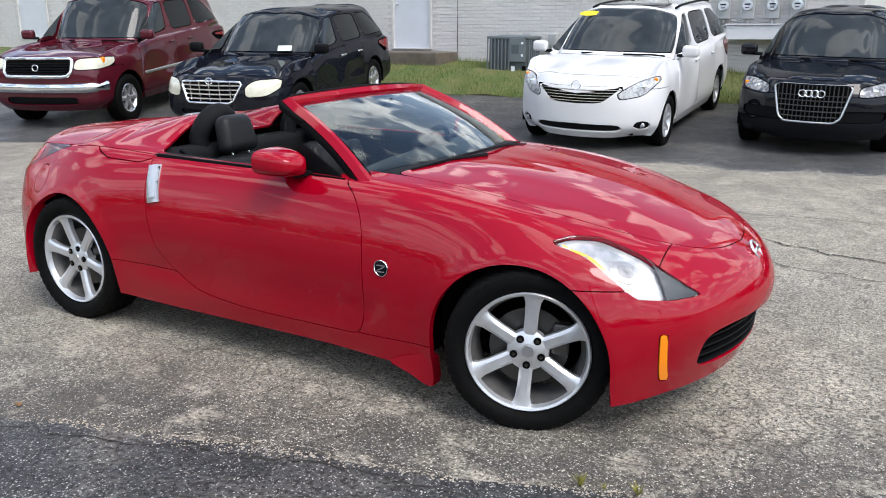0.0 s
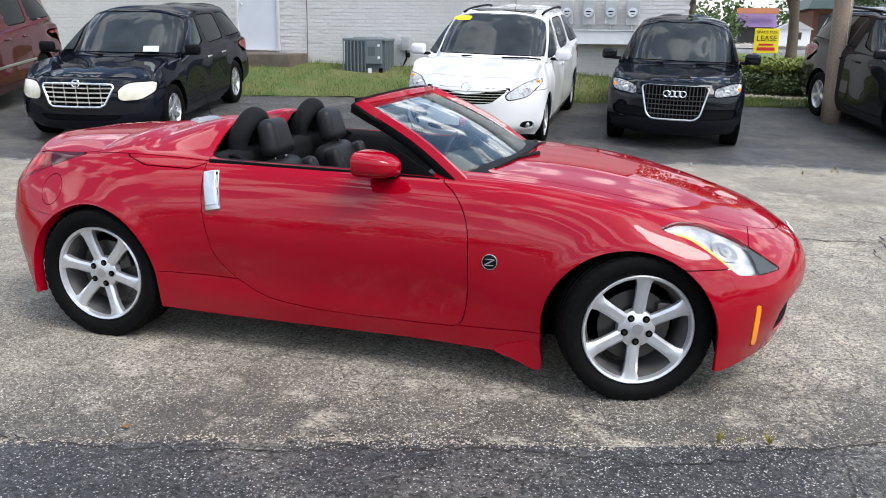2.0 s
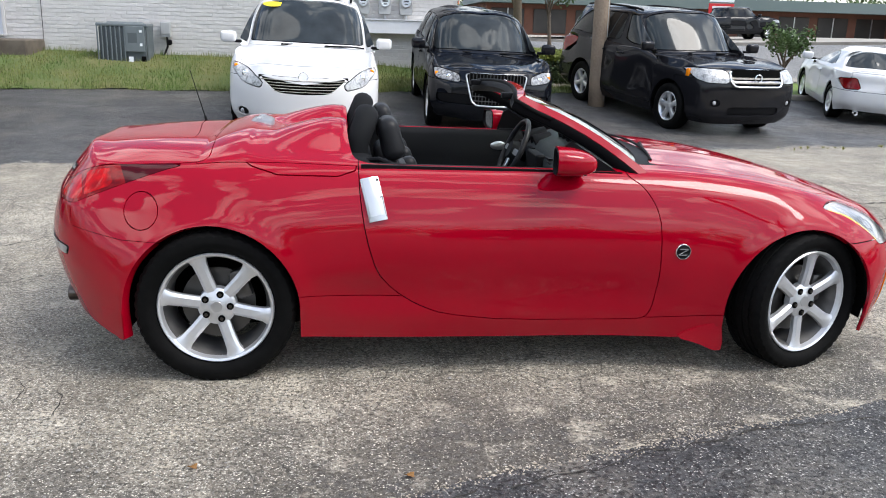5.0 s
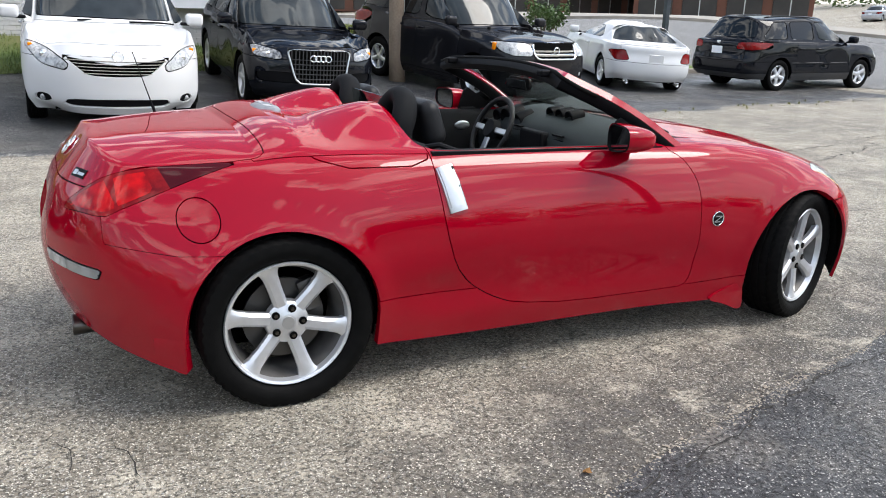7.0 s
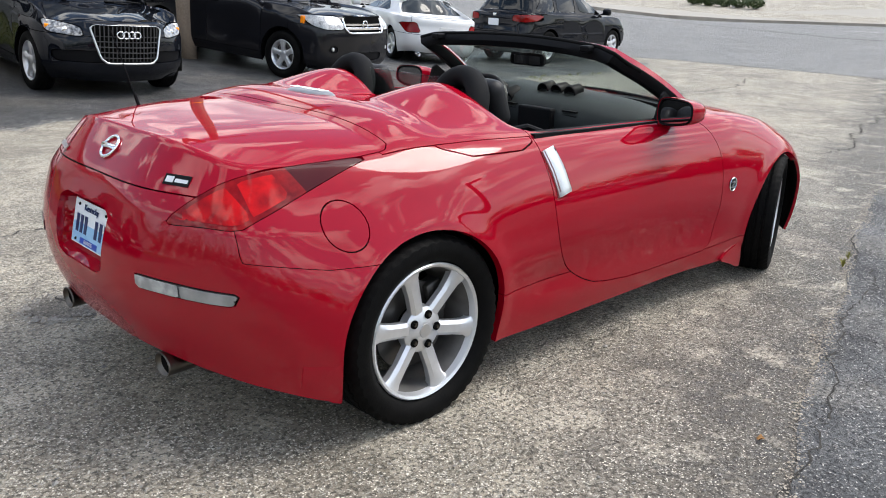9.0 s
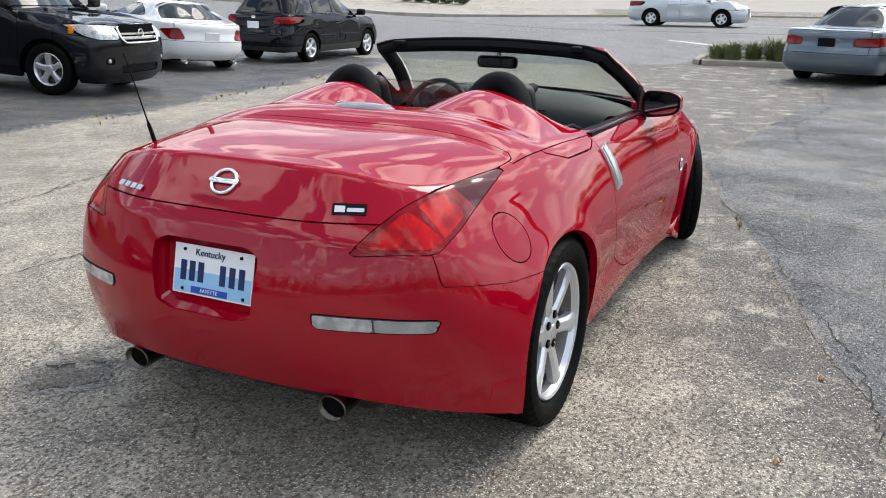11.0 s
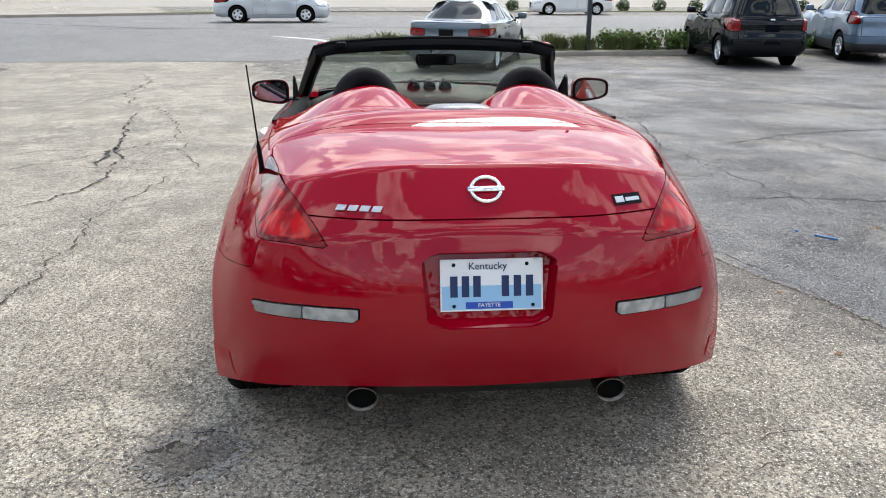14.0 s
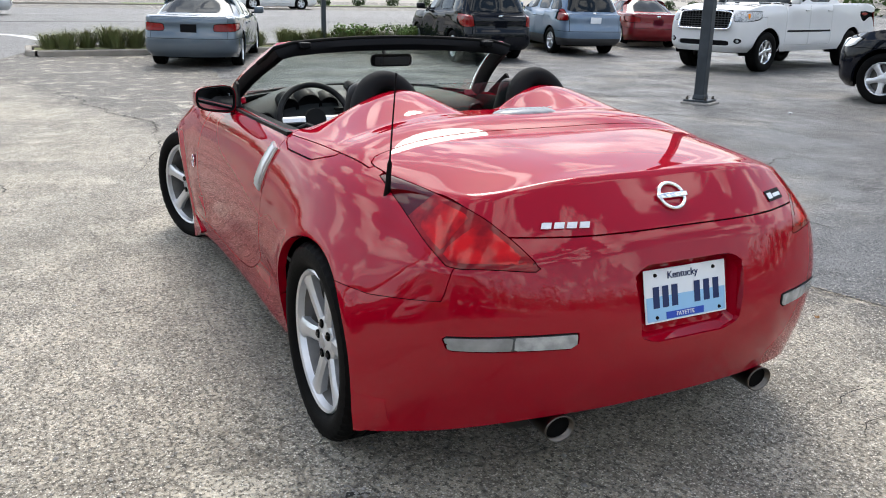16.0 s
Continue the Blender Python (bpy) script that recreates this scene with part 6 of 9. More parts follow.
        if p.get("amber"):
            ay, az, ah = p["amber"]
            bm = bmesh.new()
            bm_box(bm, (near_x(head, ay * hw, az) - .03, s * ay * hw, az), (.07, .05, ah), bevel=.012, seg=2)
            part("turn_lamp", bm, AMBER, car, "amber turn lamp", 50)
        bm = bmesh.new()
        mx, mz = xs[0] - .02 + p.get("mx", 0), zbelt + .10
        bm_box(bm, (mx, s * (hw + .10), mz), (.13, .22, .155), bevel=.045, seg=3)
        mi = part("wing_mirror", bm, p.get("mirror", material), car, "", 60)
        bm = bmesh.new()
        bm_box(bm, (mx, s * (hw - .02), mz - .06), (.07, .12, .04), bevel=.012)
        part("mirror_foot", bm, BLACK_PL, mi)
    # dark structure, sills
    panel("inner_shell", keep(full, 5.02 - full.p[:, 1]), GAP, car, "black body structure", 0, 0, -.05)
    bm = bmesh.new()
    bm_box(bm, ((xf + xr) / 2, 0, zb + .10), (L_ - .7, W * .68, .16))
    for cx in (xa, xb):
        bm_box(bm, (cx, 0, R * .95), (.10, W - .30, .10))
    part("underbody", bm, GAP, car, "black underbody")
    for cx in (xa, xb):
        for s in (1, -1):
            bm = bmesh.new()
            bm_lathe(bm, [(s * (hw - .02), ar + .01), (s * hw * .62, ar), (s * hw * .62, .08)], 14, "y", Matrix.Translation((cx, 0, R)), -10, 190)
            part("wheel_arch_liner", bm, GAP, car, "", True)
    # grille
    gx = [near_x(full, max(.02, abs(y)), (gr[:, 1].max() + gr[:, 1].min()) / 2) for y in np.linspace(0, gr[:, 0].max(), 7)]
    yy = np.linspace(0, gr[:, 0].max(), 7)
    z0, z1 = gr[:, 1].min(), gr[:, 1].max()
    pan = np.array([(np.interp(abs(y), yy, gx) - .035, y, z) for z in (z0 - .01, z1 + .01) for y in np.linspace(-yy[-1], yy[-1], 13)])
    bm = bmesh.new()
    vs = [bm.verts.new(q) for q in pan]
    for i in range(12):
        bm.faces.new((vs[i], vs[i + 1], vs[i + 14], vs[i + 13]))
    part("grille_backing", bm, GAP, car)
    slope = near_x(full, .02, z0 + .01) - near_x(full, .02, z1 - .01)
    gpos = lambda y, z: np.interp(abs(y), yy, gx) + slope * (.5 - (z - z0) / max(z1 - z0, .01))
    up = rounded(gr, 1, .12)
    for i, z in enumerate(np.linspace(z0, z1, p.get("slats", 4) + 2)[1:-1]):
        inter = [q for a, b in zip(up, np.roll(up, -1, 0)) if (a[1] > z) != (b[1] > z) for q in [a[0] + (z - a[1]) / (b[1] - a[1]) * (b[0] - a[0])]]
        if len(inter) < 2:
            continue
        bm = bmesh.new()
        ys_ = np.linspace(min(inter), max(inter), 11)
        bm_sweep(bm, [(gpos(y, z) - .012, y, z) for y in ys_], [(-.010, -p.get("slat_h", .012)), (-.010, p.get("slat_h", .012)), (.010, p.get("slat_h", .012) * .6), (.010, -p.get("slat_h", .012) * .6)])
        part("grille_slat", bm, p.get("slatm", CHROME), car)
    if p.get("grille_bars"):
        for y in np.linspace(gr[:, 0].min(), gr[:, 0].max(), p["grille_bars"] + 2)[1:-1]:
            bm = bmesh.new()
            zz = [q for a, b in zip(up, np.roll(up, -1, 0)) if (a[0] > y) != (b[0] > y) for q in [a[1] + (y - a[0]) / (b[0] - a[0]) * (b[1] - a[1])]]
            if len(zz) < 2:
                continue
            bm_box(bm, (gpos(y, (min(zz) + max(zz)) / 2) - .016, y, (min(zz) + max(zz)) / 2), (.012, .012, max(zz) - min(zz)))
            part("grille_bar", bm, p.get("slatm", CHROME), car)
    if p.get("surround", 1):
        bm = bmesh.new()
        loop = [(gpos(y, z) + .002, y, z) for y, z in np.concatenate([up, up[:1]])]
        bm_tube(bm, loop, p.get("surr_r", .017), 8, False)
        part("grille_surround", bm, p.get("surrm", CHROME), car, "chrome grille surround", True)
    zmid = p.get("badge", (z0 + z1) / 2)
    bxx = near_x(full, .02, min(zmid, zh - .02)) if zmid > z1 else gpos(0, zmid)
    for dy in p.get("rings", (0,)):
        bm = bmesh.new()
        ring_badge(bm, frame_m((bxx + .016, dy, zmid), (0, 1, 0), (-.15, 0, 1)), p.get("badge_r", .06), .008, False)
        part("front_badge", bm, CHROME, car, "plain chrome badge", True)
    if mouth is not None:
        for s in ((1, -1) if mo[:, 0].min() > -.1 or min(q[0] for q in p["mouth"]) > .1 else (0,)):
            panel("lower_grille", mouth, BLACK_PL, car, "black lower grille", s, 0, -.02)
    if "bar" in p:
        bz, bh, bmat = p["bar"]
        bm = bmesh.new()
        ysb = np.linspace(-.96 * hw, .96 * hw, 21)
        bm_sweep(bm, [(near_x(full, abs(y), bz) + .02, y, bz) for y in ysb], [(-.03, -bh), (.0, -bh), (.022, -bh * .7), (.03, 0), (.022, bh * .7), (0, bh), (-.03, bh)])
        part("bumper_bar", bm, bmat, car, "bright metal bumper bar", 50)
    # plate, wipers, roof rails
    pz = p.get("plate_z", zb + .60)
    px = near_x(full, .02, pz, tail=True)
    bm = bmesh.new()
    bm_box(bm, (px - .012, 0, pz), (.012, .31, .155), bevel=.003)
    part("licence_plate", bm, p.get("platem", PLATE_W), car, "plain licence plate")
    if p.get("rbadge", 1):
        bm = bmesh.new()
        bm_box(bm, (near_x(full, .02, pz + .17, tail=True) - .01, 0, pz + .17), (.02, .10, .06), bevel=.012, seg=2)
        part("rear_badge", bm, CHROME, car, "plain chrome badge", 50)
    for y in (-.35, .25):
        bm = bmesh.new()
        bm_tube(bm, [(xc - .02, y * 1.0, zc + .022), (xc - .10, y - .42 * 0 + .38, zc + .02), (xc - .13, y + .55, zc + .005)], .012, 6)
        part("wiper", bm, BLACK_PL, car, "black wiper")
    if p.get("rails"):
        for s in (1, -1):
            bm = bmesh.new()
            ln = np.linspace(xrf - .35, xrr + .25, 9)
            bm_tube(bm, [(x, s * rw * .90, H - .045 + .035 * math.sin(math.pi * min(1, max(0, i / 8))) ** .4) for i, x in enumerate(ln)], .018, 8)
            part("roof_rail", bm, p["rails"], car, "", True)
    if p.get("sunroof"):
        bm = bmesh.new()
        bm_box(bm, (xrf - .50, 0, H - .004), (.55, rw * 1.35, .012), bevel=.005)
        part("sunroof", bm, TINT, car, "dark sunroof panel")
    if p.get("mould"):
        for s in (1, -1):
            bm = bmesh.new()
            bm_box(bm, ((xs[0] + xs[2]) / 2 + .05, s * (hw * .997), p["mould"]), (xs[0] - xs[2] - .05, .022, .045), bevel=.008)
            part("side_moulding", bm, p.get("mouldm", material), car)
    if p.get("exh"):
        for s in (1, -1):
            bm = bmesh.new()
            bm_lathe(bm, [(xr + .25, .035), (xr + .07, .042), (xr + .065, .036), (xr + .2, .03)], 14, "x", Matrix.Translation((0, s * p["exh"], zb + .03)))
            part("exhaust_tip", bm, CHROME, car, "chrome exhaust tip", True)
    bg_wheels(car, p, xa, xb, hw, R)
    return car


def near_x(S, y, z, tail=False):
    """How far forward (or back) the skin lies at a height and side."""
    d = np.hypot(S.v[:, 1] - y, S.v[:, 2] - z)
    c = S.v[:, 0] < 0 if tail else S.v[:, 0] > 0
    d = np.where(c, d, 9)
    near = np.argsort(d)[:4]
    return float(S.v[near, 0].mean())


WHEEL_ME = {}


def bg_wheels(car, p, xa, xb, hw, R):
    st = p.get("wheel", (5, .62, ALLOY))
    key = (R, st[0], st[1], st[2].name, p.get("tw", .225))
    if key not in WHEEL_ME:
        rim = R * st[1] * 1.0
        w = p.get("tw", .225) / 2
        bm = bmesh.new()
        bm_tyre(bm, R, rim + .004, w * 2, 44, True)
        ty = bpy.data.meshes.new("tyre")
        bmesh.ops.recalc_face_normals(bm, faces=bm.faces)
        bm.to_mesh(ty)
        bm.free()
        ty.materials.append(RUBBER)
        bm = bmesh.new()
        bm_lathe(bm, [(-w * .82, rim), (-w * .85, rim - .006), (-w * .78, rim - .018), (-w * .3, rim - .035), (w * .8, rim - .03)], 40, "y")
        n = st[0]
        for k_ in range(n):
            m = Matrix.Rotation(2 * math.pi * k_ / n + .3, 4, "Y")
            rows = []
            wd = .30 / n
            for r, q, yf in ((rim * .15, wd * .9, -w * .62), (rim * .5, wd * .62, -w * .72), (rim * .93, wd * .85, -w * .76)):
                rows.append([bm.verts.new(m @ Vector((r, yy, zz))) for zz, yy in ((-q, -w * .35), (-q, yf + .012), (-q * .5, yf), (q * .5, yf), (q, yf + .012), (q, -w * .35))])
            for a, b in zip(rows, rows[1:]):
                for i in range(6):
                    bm.faces.new((a[i], a[(i + 1) % 6], b[(i + 1) % 6], b[i]))
        bm_lathe(bm, [(-w * .4, rim * .30), (-w * .64, rim * .28), (-w * .72, rim * .18), (-w * .72, 0)], 20, "y")
        bmesh.ops.recalc_face_normals(bm, faces=bm.faces)
        me = bpy.data.meshes.new("wheel")
        bm.to_mesh(me)
        bm.free()
        me.materials.append(st[2])
        bm = bmesh.new()
        bm_lathe(bm, [(-w * .15, 0), (-w * .15, rim * .8), (w * .1, rim * .95)], 20, "y")
        dk = bpy.data.meshes.new("brake_disc")
        bm.to_mesh(dk)
        bm.free()
        dk.materials.append(DISC)
        for q in (ty, me, dk):
            q.polygons.foreach_set("use_smooth", [True] * len(q.polygons))
            q.set_sharp_from_angle(angle=radians(40))
        WHEEL_ME[key] = (me, ty, dk)
    me, ty, dk = WHEEL_ME[key]
    for x in (xa, xb):
        for s in (-1, 1):
            wh = new("wheel", me)
            wh.parent = car
            wh.matrix_local = Matrix.Translation((x, s * (hw - p.get("tw", .225) / 2 - .015), R - .003)) @ Matrix.Rotation(radians(180 if s > 0 else 0), 4, "Z") @ Matrix.Rotation(x * 2 + s, 4, "Y")
            for nm, q in (("tyre", ty), ("brake_disc", dk)):
                o = new(nm, q)
                o.parent = wh


def spec(**k):
    return k


CHROMEW = mat("chromed_wheel", (0.75, 0.76, 0.77), 0.16, 0.85)
vehicle("suv", "maroon full-size SUV with chrome grille surround and bumper", (-10.1, 6.7, -70), spec(
    L=5.05, W=2.0, H=1.93, wb=2.946, fo=.93, R=.385, zh=1.10, zc=1.22, zbelt=1.24, zt=1.20, zd=1.25, xc=.93, xrf=.30, xrr=-2.35, xg=-2.55, rw=.80, bn=.16, bt=.08, zb=.30,
    head=((.60, .93), (.97, .93), (.97, 1.09), (.60, 1.09)), headm=LAMP_OLD, tail=((.80, .8), (.97, .8), (.97, 1.15), (.80, 1.15)), grille=((0, .84), (.50, .84), (.57, .90), (.57, 1.07), (.53, 1.10), (0, 1.10)), slats=6, slatm=BLACK_PL, surr_r=.028, badge=.97, badge_r=.05,
    amber=(.90, 1.05, .09), wheel=(6, .60, CHROMEW), bar=(.66, .075, CHROME), mouth=((0, .40), (.6, .40), (.6, .52), (0, .52)), rails=BLACK_PL, mould=.72, mouldm=SATIN, tw=.26, handle=MAROON_P), MAROON_P)
crossover = vehicle("suv", "black crossover SUV with chrome slatted grille and yellowed headlights", (-6.81, 7.40, -77.2), spec(
    L=5.05, W=2.01, H=1.69, wb=2.954, fo=.93, R=.37, zh=.90, zc=1.06, zbelt=1.07, zt=1.05, zd=1.10, xc=1.02, xrf=.22, xrr=-2.15, xg=-2.45, rw=.74, bn=.30,
    head=((.54, .62), (.80, .63), (.93, .72), (.93, .85), (.62, .85), (.52, .76)), headm=LAMP_OLD, tail=((.72, .8), (.97, .8), (.97, 1.05), (.72, 1.05)), grille=((0, .55), (.36, .55), (.48, .80), (.46, .84), (0, .85)), slats=4, grille_bars=5, slat_h=.016, badge=.85, badge_r=.05, mouth=((0, .36), (.5, .36), (.55, .44), (0, .44)),
    wheel=(5, .66, CHROMEW), mirror=BLACK_PL, handle=CHROME, tw=.235), NAVY_P)
van = vehicle("minivan", "white minivan with dark sunroof and oval yellow windscreen sticker", (-1.34, 9.02, -89.5), spec(
    L=5.085, W=1.985, H=1.75, wb=3.03, fo=.95, R=.34, zh=.98, zc=1.14, zbelt=1.10, zt=1.05, zd=1.14, xc=1.35, xrf=.48, xrr=-2.15, xg=-2.45, rw=.74, bn=.42, zb=.20, doors=2, dr=.05,
    xs=(1.05, -.02, -1.10, -1.75), head=((.55, .70), (.80, .74), (.96, .92), (.93, .98), (.70, .90), (.52, .78)), headm=LAMP_W, headin=(.76, .84, .05), amber=(.90, .92, .06), tail=((.70, .8), (.97, .8), (.97, 1.1), (.70, 1.1)),
    grille=((0, .65), (.34, .66), (.58, .86), (.42, .84), (0, .78)), slats=5, slat_h=.007, surround=0, badge=.88, badge_r=.06, mouth=((0, .29), (.60, .29), (.56, .38), (0, .39)), fog=(.80, .36), wheel=(7, .66, ALLOY), rails=BLACK_PL, sunroof=1, tw=.225), WHITE_P)
PAPERM = mat("pale_green_paper", (0.55, 0.64, 0.56), 0.6, vary=(20, .6, (0.72, 0.75, 0.72)))
# price sticker on the minivan's screen, paper behind the crossover's
bm = bmesh.new()
bm_prism(bm, [(.15 * math.cos(a), .055 * math.sin(a)) for a in np.linspace(0, 2 * math.pi, 24, endpoint=False)], .003, frame_m((.62, -.50, 1.645), (-.22, 1, .04), (-.80, -.1, .55)))
part("price_sticker", bm, YELLOW, van, "yellow oval windscreen sticker")
bm = bmesh.new()
bm_prism(bm, [(-.11, -.055), (.11, -.055), (.11, .055), (-.11, .055)], .003, frame_m((.90, .47, 1.165), (-.22, 1, .0), (-.72, -.1, .62)))
paper = part("dash_paper", bm, PAPERM, crossover, "white paper on the dash")
vehicle("suv", "black compact SUV with large silver-framed grille and four-ring badge", (1.39, 9.78, -90.4), spec(
    L=4.63, W=1.88, H=1.65, wb=2.807, fo=.87, R=.36, zh=.93, zc=1.05, zbelt=1.06, zt=1.02, zd=1.10, xc=.95, xrf=.22, xrr=-1.80, xg=-2.10, rw=.72, bn=.32,
    head=((.55, .755), (.86, .775), (.92, .80), (.94, .91), (.90, .925), (.55, .875)), headm=LAMP_DK, headin=(.72, .82, .040), amber=(.89, .84, .06), tail=((.68, .8), (.97, .8), (.97, 1.0), (.68, 1.0)),
    grille=((0, .46), (.30, .46), (.38, .52), (.47, .86), (.44, .90), (0, .90)), slats=6, slat_h=.006, slatm=CLADDING, grille_bars=17, surr_r=.013, surrm=SATIN, rings=(-.105, -.035, .035, .105), badge=.80, badge_r=.044, mouth=((.56, .46), (.86, .46), (.90, .58), (.60, .60)), fog=(.80, .52),
    wheel=(5, .68, ALLOY), tw=.235, handle=BLACK_P), BLACK_P)
vehicle("suv", "dark grey boxy SUV with wide chrome-barred grille", (5.04, 10.38, -75), spec(
    L=4.86, W=1.995, H=1.84, wb=2.775, fo=.94, R=.375, zh=1.06, zc=1.16, zbelt=1.17, zt=1.12, zd=1.18, xc=.95, xrf=.28, xrr=-2.10, xg=-2.35, rw=.78, bn=.18,
    head=((.52, .86), (.92, .86), (.96, 1.06), (.52, 1.06)), headm=LAMP_W, amber=(.945, .97, .12), tail=((.75, .85), (.97, .85), (.97, 1.2), (.75, 1.2)), grille=((0, .82), (.44, .82), (.50, .88), (.50, 1.05), (0, 1.07)), slats=3, slat_h=.024, badge=.95, badge_r=.065, fog=(.72, .56), mouth=((0, .38), (.5, .38), (.5, .5), (0, .5)),
    wheel=(5, .63, ALLOY), rails=BLACK_PL, tw=.245), GREY_P)
vehicle("coupe", "small white folding-roof coupe with red and white tail lamps", (9.75, 11.75, 72), spec(
    L=4.1, W=1.79, H=1.30, wb=2.43, fo=.80, R=.32, zh=.74, zc=.93, zbelt=.90, zt=.92, zd=.95, xc=.72, xrf=.05, xrr=-.95, xg=-1.42, rw=.66, bn=.35, bt=.22, zb=.18, suv=0, doors=1, wins=((4.75, 6.9),), lastslope=.8, backglass=AUTOGLASS,
    head=((.55, .55), (.95, .6), (.9, .72), (.55, .68)), tail=((.60, .64), (.90, .62), (1.0, .80), (.70, .84)), tailm=REDLENS, grille=((0, .45), (.4, .45), (.45, .6), (0, .62)), slats=3, plate_z=.70, platem=WHITE_P, exh=.55, rbadge=0, wheel=(5, .68, ALLOY), tw=.235), WHITE_P)
vehicle("estate_car", "black estate car with roof rails and silver bumper trim", (14.03, 10.79, 2), spec(
    L=4.79, W=1.82, H=1.615, wb=2.74, fo=.97, R=.34, zh=.88, zc=1.02, zbelt=1.03, zt=1.05, zd=1.10, xc=1.0, xrf=.25, xrr=-1.95, xg=-2.22, rw=.74, bn=.32, bt=.12,
    head=((.55, .68), (.95, .7), (.92, .85), (.58, .80)), tail=((.55, .90), (.97, .88), (.97, 1.06), (.58, 1.04)), grille=((0, .55), (.4, .55), (.5, .75), (0, .78)), slats=3, plate_z=.86, clad=.16, wheel=(5, .66, ALLOY), rails=BLACK_P, mould=.60, tw=.225), BLACK_P)
vehicle("sedan", "silver-blue four-door sedan with dark plate, parked at a kerb", (15.7, -2.1, -20), spec(
    L=4.93, W=1.855, H=1.45, wb=2.843, fo=.97, R=.335, zh=.76, zc=.96, zbelt=.94, zt=1.0, zd=1.02, xc=.95, xrf=.18, xrr=-.95, xg=-1.62, rw=.68, bn=.35, bt=.14, zb=.18, suv=0, lastslope=.6, backglass=AUTOGLASS, xs=(.90, -.24, -.98, -1.35),
    head=((.55, .58), (.93, .62), (.9, .74), (.58, .70)), tail=((.50, .74), (.98, .74), (.98, .90), (.52, .88)), grille=((0, .3), (.3, .3), (.38, .7), (0, .72)), slats=5, plate_z=.80, platem=BLACK_PL, rbadge=0, wheel=(7, .68, ALLOY), tw=.235), SILVER_P)
vehicle("suv", "black upright compact SUV with clear and red tail lamps", (15.8, -8.69, -5.8), spec(
    L=4.56, W=1.78, H=1.675, wb=2.615, fo=.95, R=.34, zh=.92, zc=1.06, zbelt=1.07, zt=1.04, zd=1.10, xc=.95, xrf=.25, xrr=-1.85, xg=-2.10, rw=.76, bn=.25, bt=.10,
    head=((.55, .70), (.95, .72), (.92, .88), (.58, .84)), tail=((.74, .82), (.98, .80), (.98, 1.10), (.78, 1.08)), grille=((0, .6), (.4, .6), (.45, .8), (0, .82)), slats=2, plate_z=.88, platem=BLACK_P, wheel=(6, .64, ALLOY), tw=.22), BLACK_P)
vehicle("suv", "slate blue compact SUV with tall red tail lamps", (16.85, -12.36, -9.5), spec(
    L=4.52, W=1.82, H=1.68, wb=2.62, fo=.93, R=.345, zh=.92, zc=1.06, zbelt=1.07, zt=1.06, zd=1.10, xc=.98, xrf=.25, xrr=-1.78, xg=-2.12, rw=.74, bn=.28, bt=.12,
    head=((.55, .70), (.95, .72), (.92, .88), (.58, .84)), tail=((.82, .92), (.99, .90), (.93, 1.20), (.85, 1.20)), grille=((0, .6), (.4, .6), (.45, .8), (0, .82)), slats=2, plate_z=.93, clad=.24, wheel=(7, .64, ALLOY), tw=.22), BLUE_P)
vehicle("sedan", "dark red four-door sedan", (18.45, -16.27, -18.9), spec(
    L=4.58, W=1.80, H=1.42, wb=2.73, fo=.90, R=.33, zh=.76, zc=.95, zbelt=.94, zt=1.0, zd=1.02, xc=.92, xrf=.18, xrr=-.95, xg=-1.60, rw=.68, bn=.35, bt=.14, zb=.18, suv=0, lastslope=.6, backglass=AUTOGLASS, xs=(.85, -.24, -.94, -1.30),
    head=((.55, .58), (.93, .62), (.9, .74), (.58, .70)), tail=((.58, .76), (.98, .76), (.98, .94), (.62, .92)), grille=((0, .3), (.3, .3), (.38, .7), (0, .72)), slats=3, plate_z=.78, platem=MAROON_P, wheel=(5, .66, ALLOY), tw=.225), paint("deep_red_clearcoat", (.16, .008, .012), .25))
vehicle("pickup_truck", "white heavy-duty crew cab pickup with mesh chrome grille", (10.91, -14.47, 102), spec(
    L=6.0, W=2.03, H=1.99, wb=3.70, fo=.97, R=.425, zh=1.32, zc=1.43, zbelt=1.42, zt=1.40, zd=1.43, xc=1.18, xrf=.66, xrr=-.95, xg=-1.20, rw=.80, bn=.12, bt=.05, zb=.42, xs=(1.10, .20, -.85, -1.20), suv=1, lastslope=.1, wins=((4.75, 5.88), (6.05, 6.9)), dr=.05,
    head=((.68, 1.06), (.96, 1.06), (.98, 1.28), (.68, 1.28)), headm=LAMP_W, amber=(.90, 1.17, .12), tail=((.8, .9), (.98, .9), (.98, 1.3), (.8, 1.3)), grille=((0, .90), (.60, .90), (.64, .96), (.64, 1.26), (0, 1.29)), slats=7, slat_h=.006, grille_bars=15, slatm=LAMP_TRIM, surr_r=.025, badge_r=.05, fog=(.80, .66), mouth=((0, .55), (.62, .55), (.62, .66), (0, .66)),
    wheel=(6, .60, CHROMEW), tw=.28, arch=1.2, mould=.86, mouldm=BLACK_PL, zrb=.8), WHITE_P)
vehicle("suv", "black SUV with pale headlights and silver wheels", (3.40, -11.16, 14), spec(
    L=4.85, W=1.93, H=1.75, wb=2.85, fo=.93, R=.38, zh=.98, zc=1.12, zbelt=1.12, zt=1.1, zd=1.15, xc=1.0, xrf=.28, xrr=-2.0, xg=-2.3, rw=.76, bn=.30,
    head=((.55, .80), (.92, .82), (.94, .98), (.60, .94)), tail=((.75, .85), (.97, .85), (.97, 1.1), (.75, 1.1)), grille=((0, .7), (.4, .7), (.45, .92), (0, .95)), slats=3, wheel=(5, .66, ALLOY), tw=.245), NAVY_P)

